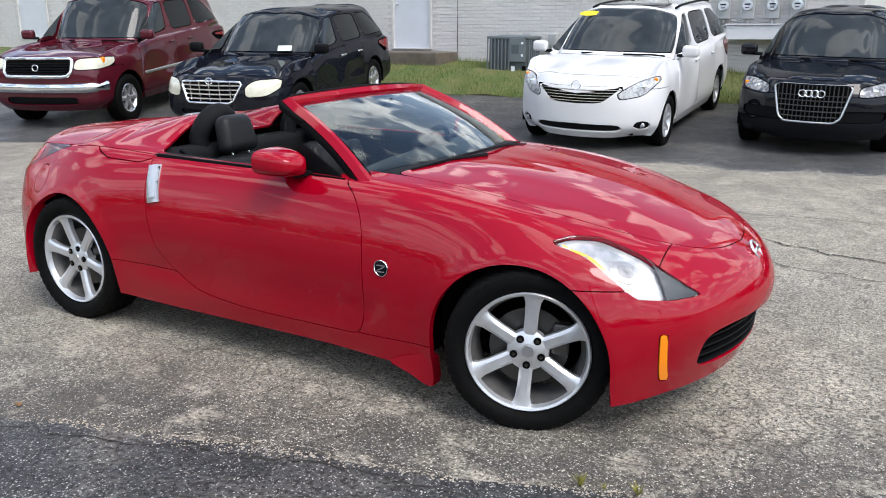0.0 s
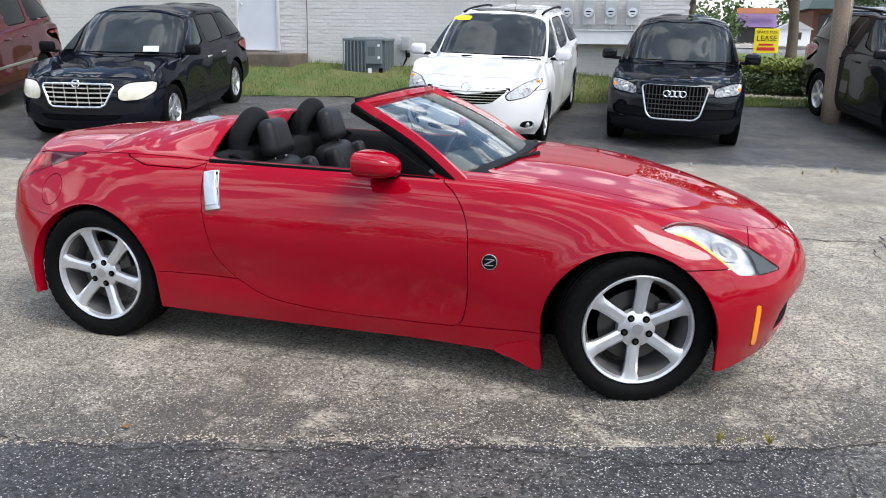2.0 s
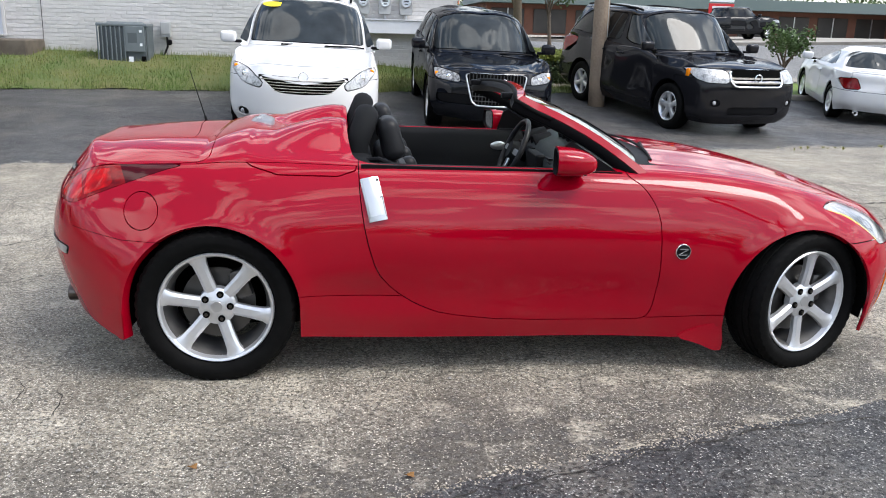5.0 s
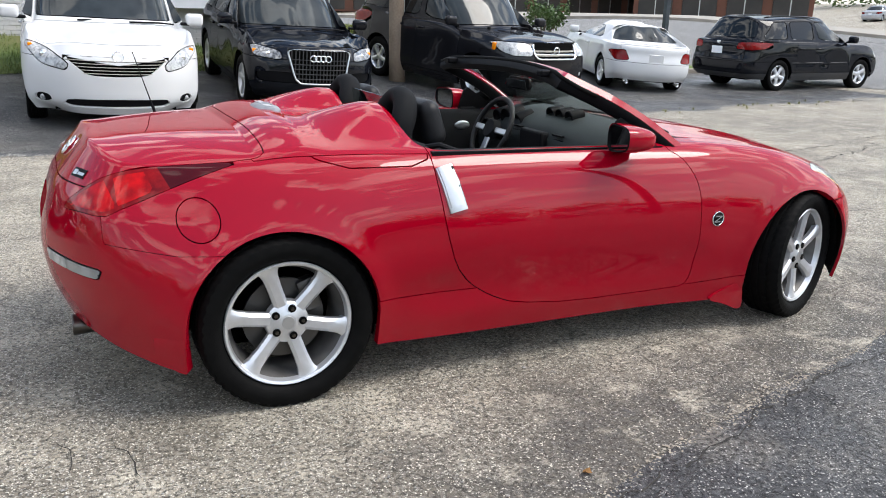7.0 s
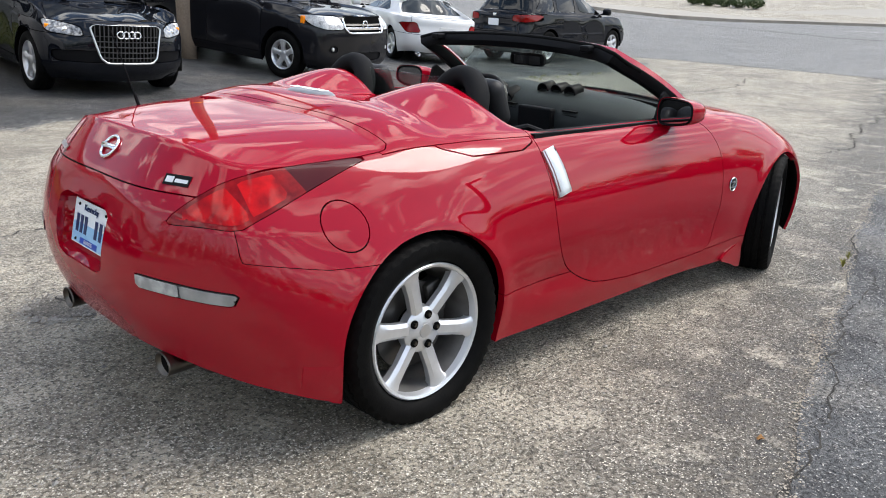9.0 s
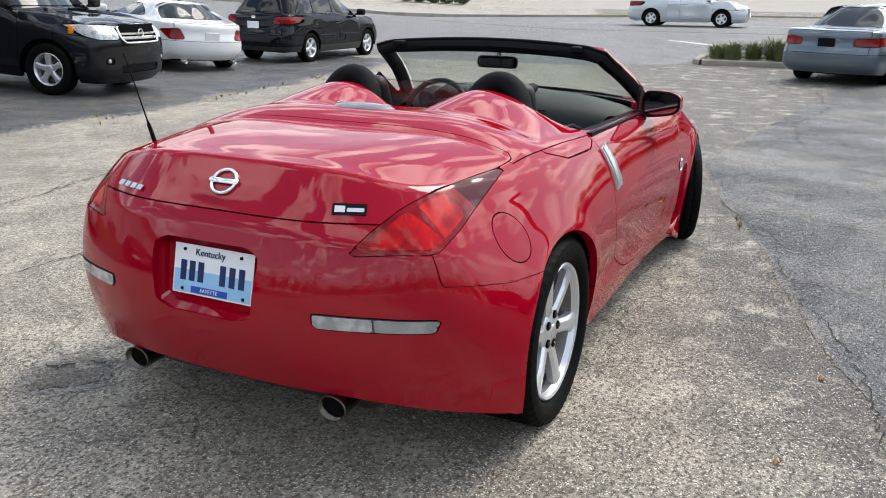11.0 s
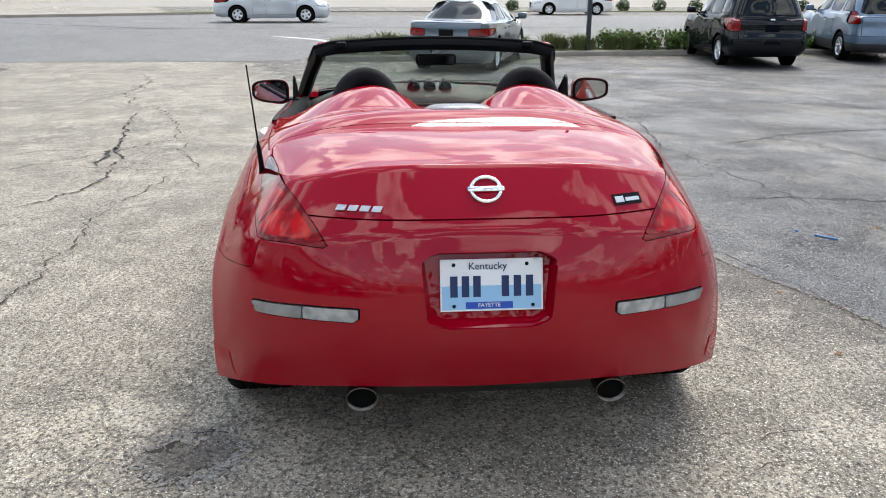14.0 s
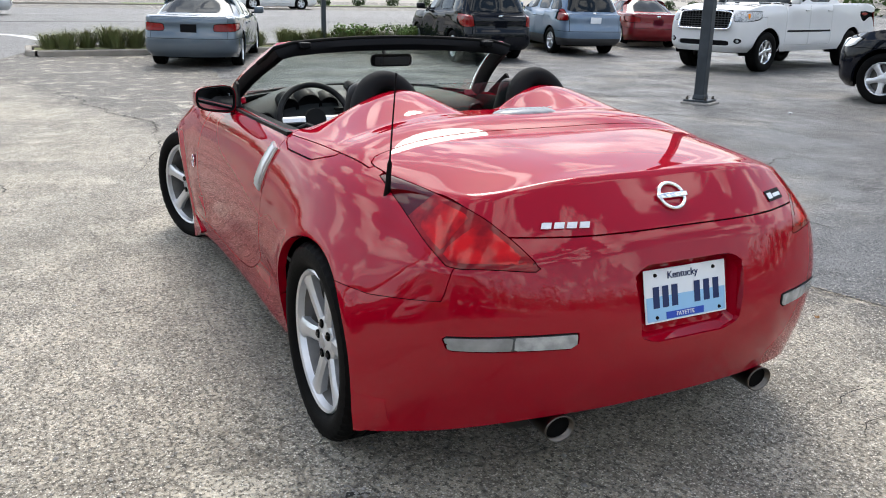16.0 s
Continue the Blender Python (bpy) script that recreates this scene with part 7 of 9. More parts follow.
# ---- building, verge, street furniture, planting ----
rnd = random.Random(7)
BRICK_W = mat("white_painted_brick", (0.62, 0.605, 0.585), 0.8, vary=(1.1, 0.6, (0.53, 0.515, 0.50)), vary2=(14, 0.5, (0.66, 0.645, 0.63)), bump=(45, 0.45), coords="Object")
MORTAR = mat("painted_mortar", (0.58, 0.565, 0.545), 0.9, vary=(3, 0.6, (0.47, 0.455, 0.44)), bump=(60, 0.3))
CONCRETE = mat("grey_concrete", (0.30, 0.285, 0.26), 0.88, vary=(2.5, 0.7, (0.19, 0.175, 0.155)), vary2=(40, 0.4, (0.36, 0.345, 0.32)), bump=(70, 0.3))
DIRTYSTEP = mat("stained_concrete", (0.15, 0.125, 0.10), 0.9, vary=(3, 0.7, (0.07, 0.058, 0.046)), bump=(60, 0.3))
KERB = mat("weathered_kerb", (0.36, 0.325, 0.275), 0.88, vary=(1.6, 0.7, (0.22, 0.195, 0.165)), bump=(60, 0.3))
METER = mat("grey_meter_enamel", (0.44, 0.45, 0.45), 0.45, 0.2, vary=(7, 0.4, (0.34, 0.345, 0.34)))
ACPAINT = mat("slate_grey_enamel", (0.16, 0.185, 0.195), 0.45, 0.1, vary=(6, 0.4, (0.12, 0.14, 0.15)))
ACFIN = mat("condenser_fins", (0.10, 0.118, 0.126), 0.55, 0.3)
WOODPOLE = mat("weathered_pole_wood", (0.27, 0.205, 0.15), 0.85, vary=(2.2, 0.6, (0.17, 0.125, 0.09)), vary2=(30, 0.5, (0.34, 0.27, 0.20)), bump=(50, 0.4))
POSTP = mat("slate_post_paint", (0.030, 0.038, 0.046), 0.42, 0.1, vary=(4, 0.4, (0.075, 0.088, 0.10)))
GRASSM = mat("verge_turf", (0.09, 0.125, 0.034), 0.9, vary=(1.4, 0.8, (0.17, 0.15, 0.06)), vary2=(22, 0.5, (0.05, 0.085, 0.02)), bump=(60, 0.6))
BLADE = mat("grass_blade", (0.105, 0.165, 0.038), 0.7, vary=(1.7, 0.8, (0.23, 0.23, 0.075)))
LAWN = mat("bright_lawn", (0.12, 0.19, 0.03), 0.9, vary=(.5, 0.7, (0.16, 0.19, 0.06)), vary2=(14, 0.5, (0.08, 0.14, 0.025)), bump=(40, 0.5))
HEDGE_L = mat("golden_hedge_leaf", (0.16, 0.19, 0.025), 0.6, vary=(2.2, 0.7, (0.09, 0.13, 0.02)))
HEDGE_D = mat("dark_hedge_leaf", (0.035, 0.06, 0.018), 0.6, vary=(3, 0.7, (0.06, 0.085, 0.02)))
LEAF = mat("tree_leaf", (0.05, 0.095, 0.022), 0.6, vary=(.9, 0.7, (0.08, 0.12, 0.03)))
BARK = mat("grey_brown_bark", (0.13, 0.10, 0.075), 0.9, vary=(5, 0.6, (0.07, 0.055, 0.042)), bump=(30, 0.6))
REED = mat("ornamental_grass", (0.14, 0.17, 0.06), 0.75, vary=(2.0, 0.8, (0.24, 0.21, 0.11)))
SHRUBM = mat("broad_leaf_green", (0.09, 0.16, 0.03), 0.55, vary=(2, 0.6, (0.15, 0.20, 0.05)))
WHITELINE = mat("worn_white_line", (0.66, 0.66, 0.64), 0.8, vary=(3, 0.8, (0.36, 0.355, 0.34)))
FADED = mat("faded_bay_paint", (0.24, 0.27, 0.28), 0.8, vary=(9, 0.9, (0.09, 0.095, 0.10)))
PALEC = mat("pale_drive_concrete", (0.33, 0.307, 0.268), 0.9, vary=(.6, 0.6, (0.29, 0.27, 0.235)), bump=(30, 0.2))
REDBRICK = mat("red_brown_brick", (0.17, 0.075, 0.05), 0.85, vary=(1.5, 0.6, (0.12, 0.055, 0.04)))
DARKFRONT = mat("dark_shop_front", (0.03, 0.028, 0.026), 0.4, vary=(.7, 0.6, (0.06, 0.05, 0.045)))
GREENROOF = mat("dark_green_metal_roof", (0.025, 0.045, 0.035), 0.5, vary=(1, 0.4, (0.035, 0.055, 0.045)))
SIGNRED = mat("red_sign_face", (0.55, 0.02, 0.025), 0.45, vary=(2, .3, (.45, .02, .02)))
ORANGE = mat("orange_awning", (0.55, 0.20, 0.06), 0.6, vary=(2, .4, (.30, .16, .30)))
CLOTH = mat("purple_awning", (0.20, 0.13, 0.30), 0.6, vary=(2, .4, (.28, .16, .28)))
ROCK = mat("pale_pebble", (0.42, 0.37, 0.30), 0.85, vary=(8, .6, (.28, .24, .2)))


# wall of the building, bricks in running bond
WY, WX0, WX1, WZ0, WZ1 = 12.85, -27.0, 1.5, .30, 4.4
wall = new("wall_north", None)
bm = bmesh.new()
D1, D2 = (-8.30, -7.22, 1.18, 3.28), (-22.4, -20.9, 1.40, 3.5)
xs_ = [WX0, D2[0], D2[1], D1[0], D1[1], WX1]
for i in range(5):
    a, b = xs_[i], xs_[i + 1]
    d = D2 if i == 1 else D1 if i == 3 else None
    if d:
        bm_box(bm, ((a + b) / 2, WY + .135, (WZ0 + d[2]) / 2), (b - a, .25, d[2] - WZ0))
        bm_box(bm, ((a + b) / 2, WY + .135, (WZ1 + d[3]) / 2), (b - a, .25, WZ1 - d[3]))
    else:
        bm_box(bm, ((a + b) / 2, WY + .135, (WZ0 + WZ1) / 2), (b - a, .25, WZ1 - WZ0))
bpy.data.objects.remove(wall)
wall = part("wall_north", bm, MORTAR)
tagged(wall, "white painted brick wall of a low building", "wall", kind="structure")
bm = bmesh.new()
bm_box(bm, (WX1 - .125, WY + 5.26, (WZ0 + WZ1) / 2), (.25, 10, WZ1 - WZ0))
wall_e = part("wall_east", bm, BRICK_W)
tagged(wall_e, "white painted side wall of the building", "wall", kind="structure")
bm = bmesh.new()
bm_box(bm, ((WX0 + WX1) / 2, WY + 5.1, WZ1 + .1), (WX1 - WX0 + .3, 10.6, .2))
tagged(part("roof_slab", bm, CONCRETE), "flat grey roof of the building", "roof", kind="structure")
for dx, (a, b, z0, z1) in (("door_1", D1), ("door_2", D2)):
    dm = bmesh.new()
    bm_box(dm, ((a + b) / 2, WY + .06, (z0 + z1) / 2), (b - a - .12, .05, z1 - z0 - .06), bevel=.004)
    do = part(dx, dm, DOORP)
    tagged(do, "plain white painted steel door in a white wall", "door", kind="structure")
    fm = bmesh.new()
    for q in ((a + .03, z0, z1), (b - .03, z0, z1)):
        bm_box(fm, (q[0], WY + .05, (z0 + z1) / 2), (.06, .14, z1 - z0), bevel=.004)
    bm_box(fm, ((a + b) / 2, WY + .05, z1 - .03), (b - a - .12, .14, .06), bevel=.004)
    bm_box(fm, ((a + b) / 2, WY + .04, z0 + .015), (b - a - .12, .18, .03), bevel=.004)
    part("door_frame", fm, BRICK_W, do, "white painted frame")
    hm = bmesh.new()
    bmesh.ops.create_uvsphere(hm, u_segments=12, v_segments=8, radius=.035, matrix=Matrix.Translation((a + .16, WY - .02, z0 + 1.0)))
    part("door_knob", hm, SATIN, do, "metal knob", True)
# brick meshes: a few shapes shared by all
BL, BH, BD = .203, .0690, .005
brick_me = []
for k in range(6):
    bm = bmesh.new()
    vs = bm_box(bm, (0, 0, 0), (BL - .004, BD + .010, BH - .004), taper=None)
    for v in bm.verts:
        v.co += Vector((rnd.uniform(-.003, .003), rnd.uniform(-.004, .004), rnd.uniform(-.003, .003)))
        if v.co.y < 0:
            v.co.x *= .988
            v.co.z *= .97
    me = bpy.data.meshes.new("brick")
    bm.to_mesh(me)
    bm.free()
    me.materials.append(BRICK_W)
    brick_me.append(me)
rest_v, rest_f = [], []
singles = 0
course = .0745
for r in range(int((WZ1 - WZ0) / course)):
    z = WZ0 + (r + .5) * course
    if z < .55 or z > 3.6:
        continue
    x = WX0 + (r % 2) * BL / 2
    while x < WX1 - .02:
        if any(d[0] - .10 < x < d[1] + .10 and d[2] - .05 < z < d[3] + .05 for d in (D1, D2)) or x < -13.5 and not -24 < x < -18:
            x += BL
            continue
        k = rnd.randrange(6)
        if -6.6 < x < -3.9 and .95 < z < 2.35 and singles < 290:
            ob = new("brick", brick_me[k])
            ob.parent = wall
            ob.location = (x, WY + .008 + rnd.uniform(-.002, .003), z)
            singles += 1
        else:
            o = len(rest_v)
            dy = rnd.uniform(-.002, .003)
            rest_v += [(v.co.x + x, v.co.y + WY + .008 + dy, v.co.z + z) for v in brick_me[k].vertices]
            rest_f += [tuple(o + i for i in p.vertices) for p in brick_me[k].polygons]
        x += BL
me = bpy.data.meshes.new("brickwork")
me.from_pydata(rest_v, [], rest_f)
tagged(link("brickwork", me, BRICK_W, wall), kind="stuff")
# downpipe joints: two straight cracks in the wall
for x in (-6.55, -1.9):
    bm = bmesh.new()
    bm_tube(bm, [(x, WY - .022, .8), (x + .01, WY - .022, 2.0), (x - .005, WY - .022, 3.4)], .006, 5)
    tagged(part("wall_joint", bm, GAP), "thin dark movement joint in the wall", "joint", kind="structure")
# step below the door
bm = bmesh.new()
bm_box(bm, (-7.6, 12.33, .93), (2.15, .98, .42), bevel=.03, seg=2)
tagged(part("door_step", bm, DIRTYSTEP), "stained concrete step below the white door", "step")

# condenser unit on the grass
ac = thing("air_conditioner", "slate grey outdoor air conditioner standing by the wall", "air conditioner", Matrix.Translation((-4.86, 12.22, .62)) @ Matrix.Rotation(radians(4), 4, "Z"))
bm = bmesh.new()
bm_box(bm, (0, 0, .42), (.82, .74, .76), bevel=.02, seg=2)
part("coil", bm, ACFIN, ac, "dark fin coil", 40)
bm = bmesh.new()
bm_box(bm, (0, 0, .83), (.90, .82, .06), bevel=.02, seg=2)
part("top_cover", bm, ACPAINT, ac, "", 40)
bm = bmesh.new()
bm_lathe(bm, [(.86, .34), (.885, .31), (.885, .02)], 30, "z")
part("fan_guard", bm, ACPAINT, ac, "", True)
bm = bmesh.new()
bm_box(bm, (0, 0, .03), (.90, .82, .07), bevel=.015)
part("base_pan", bm, ACPAINT, ac)
for i in range(7):
    bm = bmesh.new()
    bm_box(bm, (-.43 + i * .078, -.395, .43), (.022, .03, .76), bevel=.005)
    part("louvre_rib", bm, ACPAINT, ac)
for i in range(6):
    bm = bmesh.new()
    bm_box(bm, (.435, -.30 + i * .12, .43), (.03, .022, .76), bevel=.005)
    part("louvre_rib", bm, ACPAINT, ac)
bm = bmesh.new()
bm_box(bm, (.22, -.395, .58), (.34, .045, .46), bevel=.008)
part("control_panel", bm, ACPAINT, ac)
bm = bmesh.new()
bm_box(bm, (.36, -.36, .16), (.08, .06, .22), bevel=.004)
part("service_bay", bm, GAP, ac)
for x, z, w, h in ((.33, .72, .05, .045), (.33, .48, .045, .05), (.14, .18, .08, .17)):
    bm = bmesh.new()
    bm_box(bm, (x, -.422, z), (w, .004, h))
    part("white_label", bm, PLATE_W, ac, "white label")
bm = bmesh.new()
bm_box(bm, (.18, -.419, .60), (.16, .004, .18))
part("dark_grille_panel", bm, ACFIN, ac)
eb = thing("electrical_box", "small grey electrical box on the white wall", "electrical box", Matrix.Translation((-4.24, WY - .075, 1.38)))
bm = bmesh.new()
bm_box(bm, (0, 0, 0), (.19, .11, .29), bevel=.012, seg=2)
part("case", bm, METER, eb)
bm = bmesh.new()
bm_box(bm, (0, -.06, .02), (.16, .012, .22), bevel=.004)
part("lid", bm, METER, eb)
bm = bmesh.new()
bm_tube(bm, [(.02, -.02, -.14), (.03, -.04, -.32), (-.02, -.14, -.48), (-.12, -.30, -.60), (-.22, -.40, -.62)], .02, 8)
part("conduit", bm, BLACK_PL, eb, "black flexible conduit", True)
bm = bmesh.new()
bm_box(bm, (.07, -.05, -.24), (.09, .09, .10), bevel=.02)
part("junction", bm, BLACK_PL, eb)

# meter bank
tr = thing("meter_trough", "long white painted wiring trough on the wall", "wiring trough", Matrix.Translation((.36, WY - .13, 1.545)))
bm = bmesh.new()
bm_box(bm, (0, 0, 0), (2.18, .24, .26), bevel=.01)
part("trough_body", bm, WHITE, tr)
bm = bmesh.new()
bm_box(bm, (0, -.01, .14), (2.22, .28, .02), bevel=.004)
part("trough_lid", bm, WHITE, tr)
first = None
for i, x in enumerate((-.83, -.40, .03, .45)):
    m = Matrix.Translation((x, WY - .09, 2.02))
    if first is None:
        first = thing("electric_meter", "grey electric meter box with round glass dial on white wall", "electric meter", m, "row of electric meters")
        bm = bmesh.new()
        bm_box(bm, (0, 0, 0), (.25, .15, .46), bevel=.012, seg=2)
        part("case", bm, METER, first)
        bm = bmesh.new()
        bm_lathe(bm, [(-.075, .098), (-.10, .098), (-.105, .085)], 28, "y")
        part("ring", bm, SATIN, first, "", 40)
        bm = bmesh.new()
        bm_lathe(bm, [(-.10, .088), (-.15, .080), (-.175, .05), (-.18, 0)], 24, "y")
        part("glass_dome", bm, LENS, first, "clear glass dome", True)
        bm = bmesh.new()
        bm_lathe(bm, [(-.098, .085), (-.104, .07), (-.104, 0)], 24, "y")
        dl = part("dial", bm, PLATE_W, first, "white dial")
        bm = bmesh.new()
        bm_box(bm, (0, -.108, .02), (.09, .004, .022))
        bm_box(bm, (0, -.108, -.03), (.06, .004, .012))
        part("dial_bars", bm, BLACK_PL, dl)
        bm = bmesh.new()
        bm_tube(bm, [(0, .0, -.22), (0, 0, -.34)], .032, 12)
        part("conduit", bm, METER, first, "", True)
    else:
        copy_thing(first, m)

# utility pole
up_ = thing("utility_pole", "weathered wooden utility pole with a yellow band", "utility pole", Matrix.Translation((3.93, 10.85, gz(3.93, 10.85) - .2)) @ Matrix.Rotation(radians(-.8), 4, "Y"))
bm = bmesh.new()
bm_tube(bm, [(0, 0, z) for z in np.linspace(0, 8.5, 12)], [.155 - .0045 * i for i in range(12)], 18)
for v in bm.verts:
    a = math.atan2(v.co.y, v.co.x)
    k = 1 + .025 * math.sin(a * 5 + v.co.z * 1.3) + .012 * math.sin(a * 11)
    v.co.x *= k
    v.co.y *= k
part("pole_shaft", bm, WOODPOLE, up_, "", True)
bm = bmesh.new()
bm_lathe(bm, [(2.42, .152), (2.50, .152)], 18, "z")
part("yellow_band", bm, YELLOW, up_, "yellow plastic band", True)
bm = bmesh.new()
bm_tube(bm, [(.10, -.11, .3), (.095, -.105, 2.4), (.09, -.10, 4)], .008, 6)
part("ground_wire", bm, SATIN, up_)
bm = bmesh.new()
bm_box(bm, (0, -.1, 7.9), (1.8, .09, .11), bevel=.006)
part("cross_arm", bm, WOODPOLE, up_)
for k, y in enumerate((-.7, 0, .7)):
    bm = bmesh.new()
    pts = [(x, 10.75 + .3 * y - .07 * x, 7.95 + .0018 * (x - 4) ** 2 * .5 - .1 * k) for x in np.linspace(-40, 50, 31)]
    bm_tube(bm, pts, .014, 5)
    tagged(part("overhead_cable", bm, BLACK_PL), "black overhead power cable", "cable", "overhead cables")

# lamp standard with its base plate
lp = thing("lamp_post", "slate grey square steel lamp post bolted to a base plate", "lamp post", Matrix.Translation((5.50, -7.23, gz(5.5, -7.2))) @ Matrix.Rotation(radians(24), 4, "Z"))
bm = bmesh.new()
bm_box(bm, (0, 0, 3.05), (.150, .150, 6.0), bevel=.012, seg=2)
part("shaft", bm, POSTP, lp)
bm = bmesh.new()
bm_box(bm, (0, 0, .055), (.36, .36, .028), bevel=.005)
part("base_plate", bm, POSTP, lp)
bm = bmesh.new()
bm_box(bm, (0, 0, .105), (.18, .18, .07), bevel=.01, taper=(.9, .9))
part("base_collar", bm, POSTP, lp)
for sx in (-1, 1):
    for sy in (-1, 1):
        bm = bmesh.new()
        bmesh.ops.create_cone(bm, cap_ends=True, segments=6, radius1=.022, radius2=.022, depth=.025, matrix=Matrix.Translation((sx * .14, sy * .14, .083)))
        bmesh.ops.create_cone(bm, cap_ends=True, segments=8, radius1=.011, radius2=.011, depth=.09, matrix=Matrix.Translation((sx * .14, sy * .14, .075)))
        part("anchor_bolt", bm, STEEL, lp)
bm = bmesh.new()
bm_box(bm, (0, 0, .012), (.44, .40, .05), bevel=.02, seg=2)
part("grout_pad", bm, CONCRETE, lp)
bm = bmesh.new()
bm_box(bm, (.35, 0, 6.0), (.8, .3, .12), bevel=.02)
part("lamp_head", bm, POSTP, lp)
# thin posts at the kerb
for i, (x, y, h, w) in enumerate(((17.35, -5.35, 4.6, .11), (13.2, 14.4, 4.6, .13))):
    ps = thing("sign_post", "dark square steel post set in the planted verge", "post", Matrix.Translation((x, y, gz(x, y) + .04)))
    bm = bmesh.new()
    bm_box(bm, (0, 0, h / 2), (w, w, h), bevel=.008)
    part("shaft", bm, POSTP, ps)
    bm = bmesh.new()
    bm_box(bm, (0, 0, .02), (w * 2.2, w * 2.2, .03), bevel=.005)
    part("foot", bm, POSTP, ps)


# grass bank between lot and wall
def bank(x, y):
    e = 11.27 + .24 * np.clip(x, -30, 4)
    return .015 + np.clip((y - e) / 1.8, 0, 1) ** 1.2 * np.clip(.24 + .012 * (x + 7), .22, .34) * np.clip((2.3 - x) / .8, .06, 1)


def turf(name, xs, ys, edge, material, label, lift):
    ob = sheet(name, xs, ys, material, 0, edge, label, "grass")
    for v in ob.data.vertices:
        v.co.z += float(lift(v.co.x, v.co.y)) + .012 * math.sin(v.co.x * 5.1 + v.co.y * 3.3) * math.sin(v.co.y * 4.7)
    return ob


turf("grass_verge", np.arange(-27, 6.6, .25), np.arange(3.5, 18.1, .25), lambda x, y: np.maximum(np.maximum((11.27 + .24 * np.clip(x, -30, 4) + wob(x * 1.7, .10, 6)) - y, y - np.where(x < WX1 + .1, WY + .03, 18.0)), x - 6.4), GRASSM, "short patchy grass verge beside the white wall", bank)
verge_h = lambda x, y: gz(x, y) + float(bank(x, y))
bv, bf = [], []
for _ in range(30000):
    x = rnd.uniform(-9.5, 5.8)
    e = 11.27 + .24 * min(x, 4) + wob(x * 1.7, .10, 6)
    y = e + rnd.random() ** 1.3 * (min(WY, 14.2 if x > 1.5 else WY) - e)
    if math.sin(x * 2.1 + y * 1.3) * math.sin(y * 2.7 - x) > .55 and rnd.random() < .7:
        continue
    z = verge_h(x, y)
    h = rnd.uniform(.03, .085) * (1.5 if y > WY - .25 else 1)
    a, lean = rnd.uniform(0, 6.28), rnd.uniform(-.5, .5) * h
    w = rnd.uniform(.005, .009)
    o = len(bv)
    c, s = math.cos(a), math.sin(a)
    bv += [(x - w * c, y - w * s, z - .01), (x + w * c, y + w * s, z - .01), (x + lean * s, y + lean * c, z + h)]
    bf.append((o, o + 1, o + 2))
me = bpy.data.meshes.new("grass_blades")
me.from_pydata(bv, [], bf)
tagged(link("grass_blades", me, BLADE), "short green and straw grass blades on the verge", "grass", kind="stuff")


def leaf_cloud(bm_v, bm_f, centre, radii, n, size, rng, shell=.55, flat_=0.0):
    """Scatters small bent leaves through an uneven ball."""
    for _ in range(n):
        d = Vector((rng.gauss(0, 1), rng.gauss(0, 1), rng.gauss(0, 1))).normalized()
        r = shell + (1 - shell) * rng.random() ** .6
        r *= 1 + .18 * math.sin(d.x * 7 + d.z * 5) * math.sin(d.y * 6 + 1)
        p = Vector((centre[0] + d.x * radii[0] * r, centre[1] + d.y * radii[1] * r, centre[2] + d.z * radii[2] * r))
        t = Vector((rng.gauss(0, 1), rng.gauss(0, 1), rng.gauss(0, .6))).normalized()
        s = t.cross(d)
        if s.length < .05:
            continue
        s.normalize()
        L_, w = size * rng.uniform(.7, 1.3), size * rng.uniform(.3, .5)
        o = len(bm_v)
        bm_v += [tuple(p - t * L_ / 2), tuple(p + s * w), tuple(p + t * L_ / 2 + d * L_ * .15), tuple(p - s * w)]
        bm_f.append((o, o + 1, o + 2, o + 3))


def leaf_mesh(name, v, f, material, parent=None, label=""):
    me = bpy.data.meshes.new(name)
    me.from_pydata(v, [], f)
    return link(name, me, material, parent, label)


def tree(x, y, trunk_r, trunk_h, crown, n, label, seed, leafsize=.14, forks=5):
    rng = random.Random(seed)
    t = thing("tree", label, "tree", Matrix.Translation((x, y, gz(x, y) - .05)))
    bm = bmesh.new()
    pts = [(.05 * math.sin(q * 3 + seed), .05 * math.cos(q * 2.2), q * trunk_h) for q in np.linspace(0, 1, 8)]
    bm_tube(bm, pts, [trunk_r * (1.25 if i == 0 else 1 - .04 * i) for i in range(8)], 12)
    part("trunk", bm, BARK, t, "", True)
    v, f = [], []
    for k in range(forks):
        a = 2 * math.pi * k / forks + rng.uniform(-.4, .4)
        r = crown * rng.uniform(.45, .85)
        end = Vector((r * math.cos(a), r * math.sin(a), trunk_h + crown * rng.uniform(.15, 1.1)))
        st = Vector(pts[-2 - k % 3])
        bm = bmesh.new()
        bm_tube(bm, [st, st.lerp(end, .5) + Vector((0, 0, .15 * crown)), end], [trunk_r * .5, trunk_r * .3, trunk_r * .08], 7)
        part("limb", bm, BARK, t, "", True)
        for q in (.55, .8, 1.0):
            c = st.lerp(end, q)
            leaf_cloud(v, f, (c.x, c.y, c.z + .2), (crown * .42, crown * .42, crown * .34), int(n / forks / 3), leafsize, rng, .3)
    leaf_mesh("crown", v, f, LEAF, t)
    return t


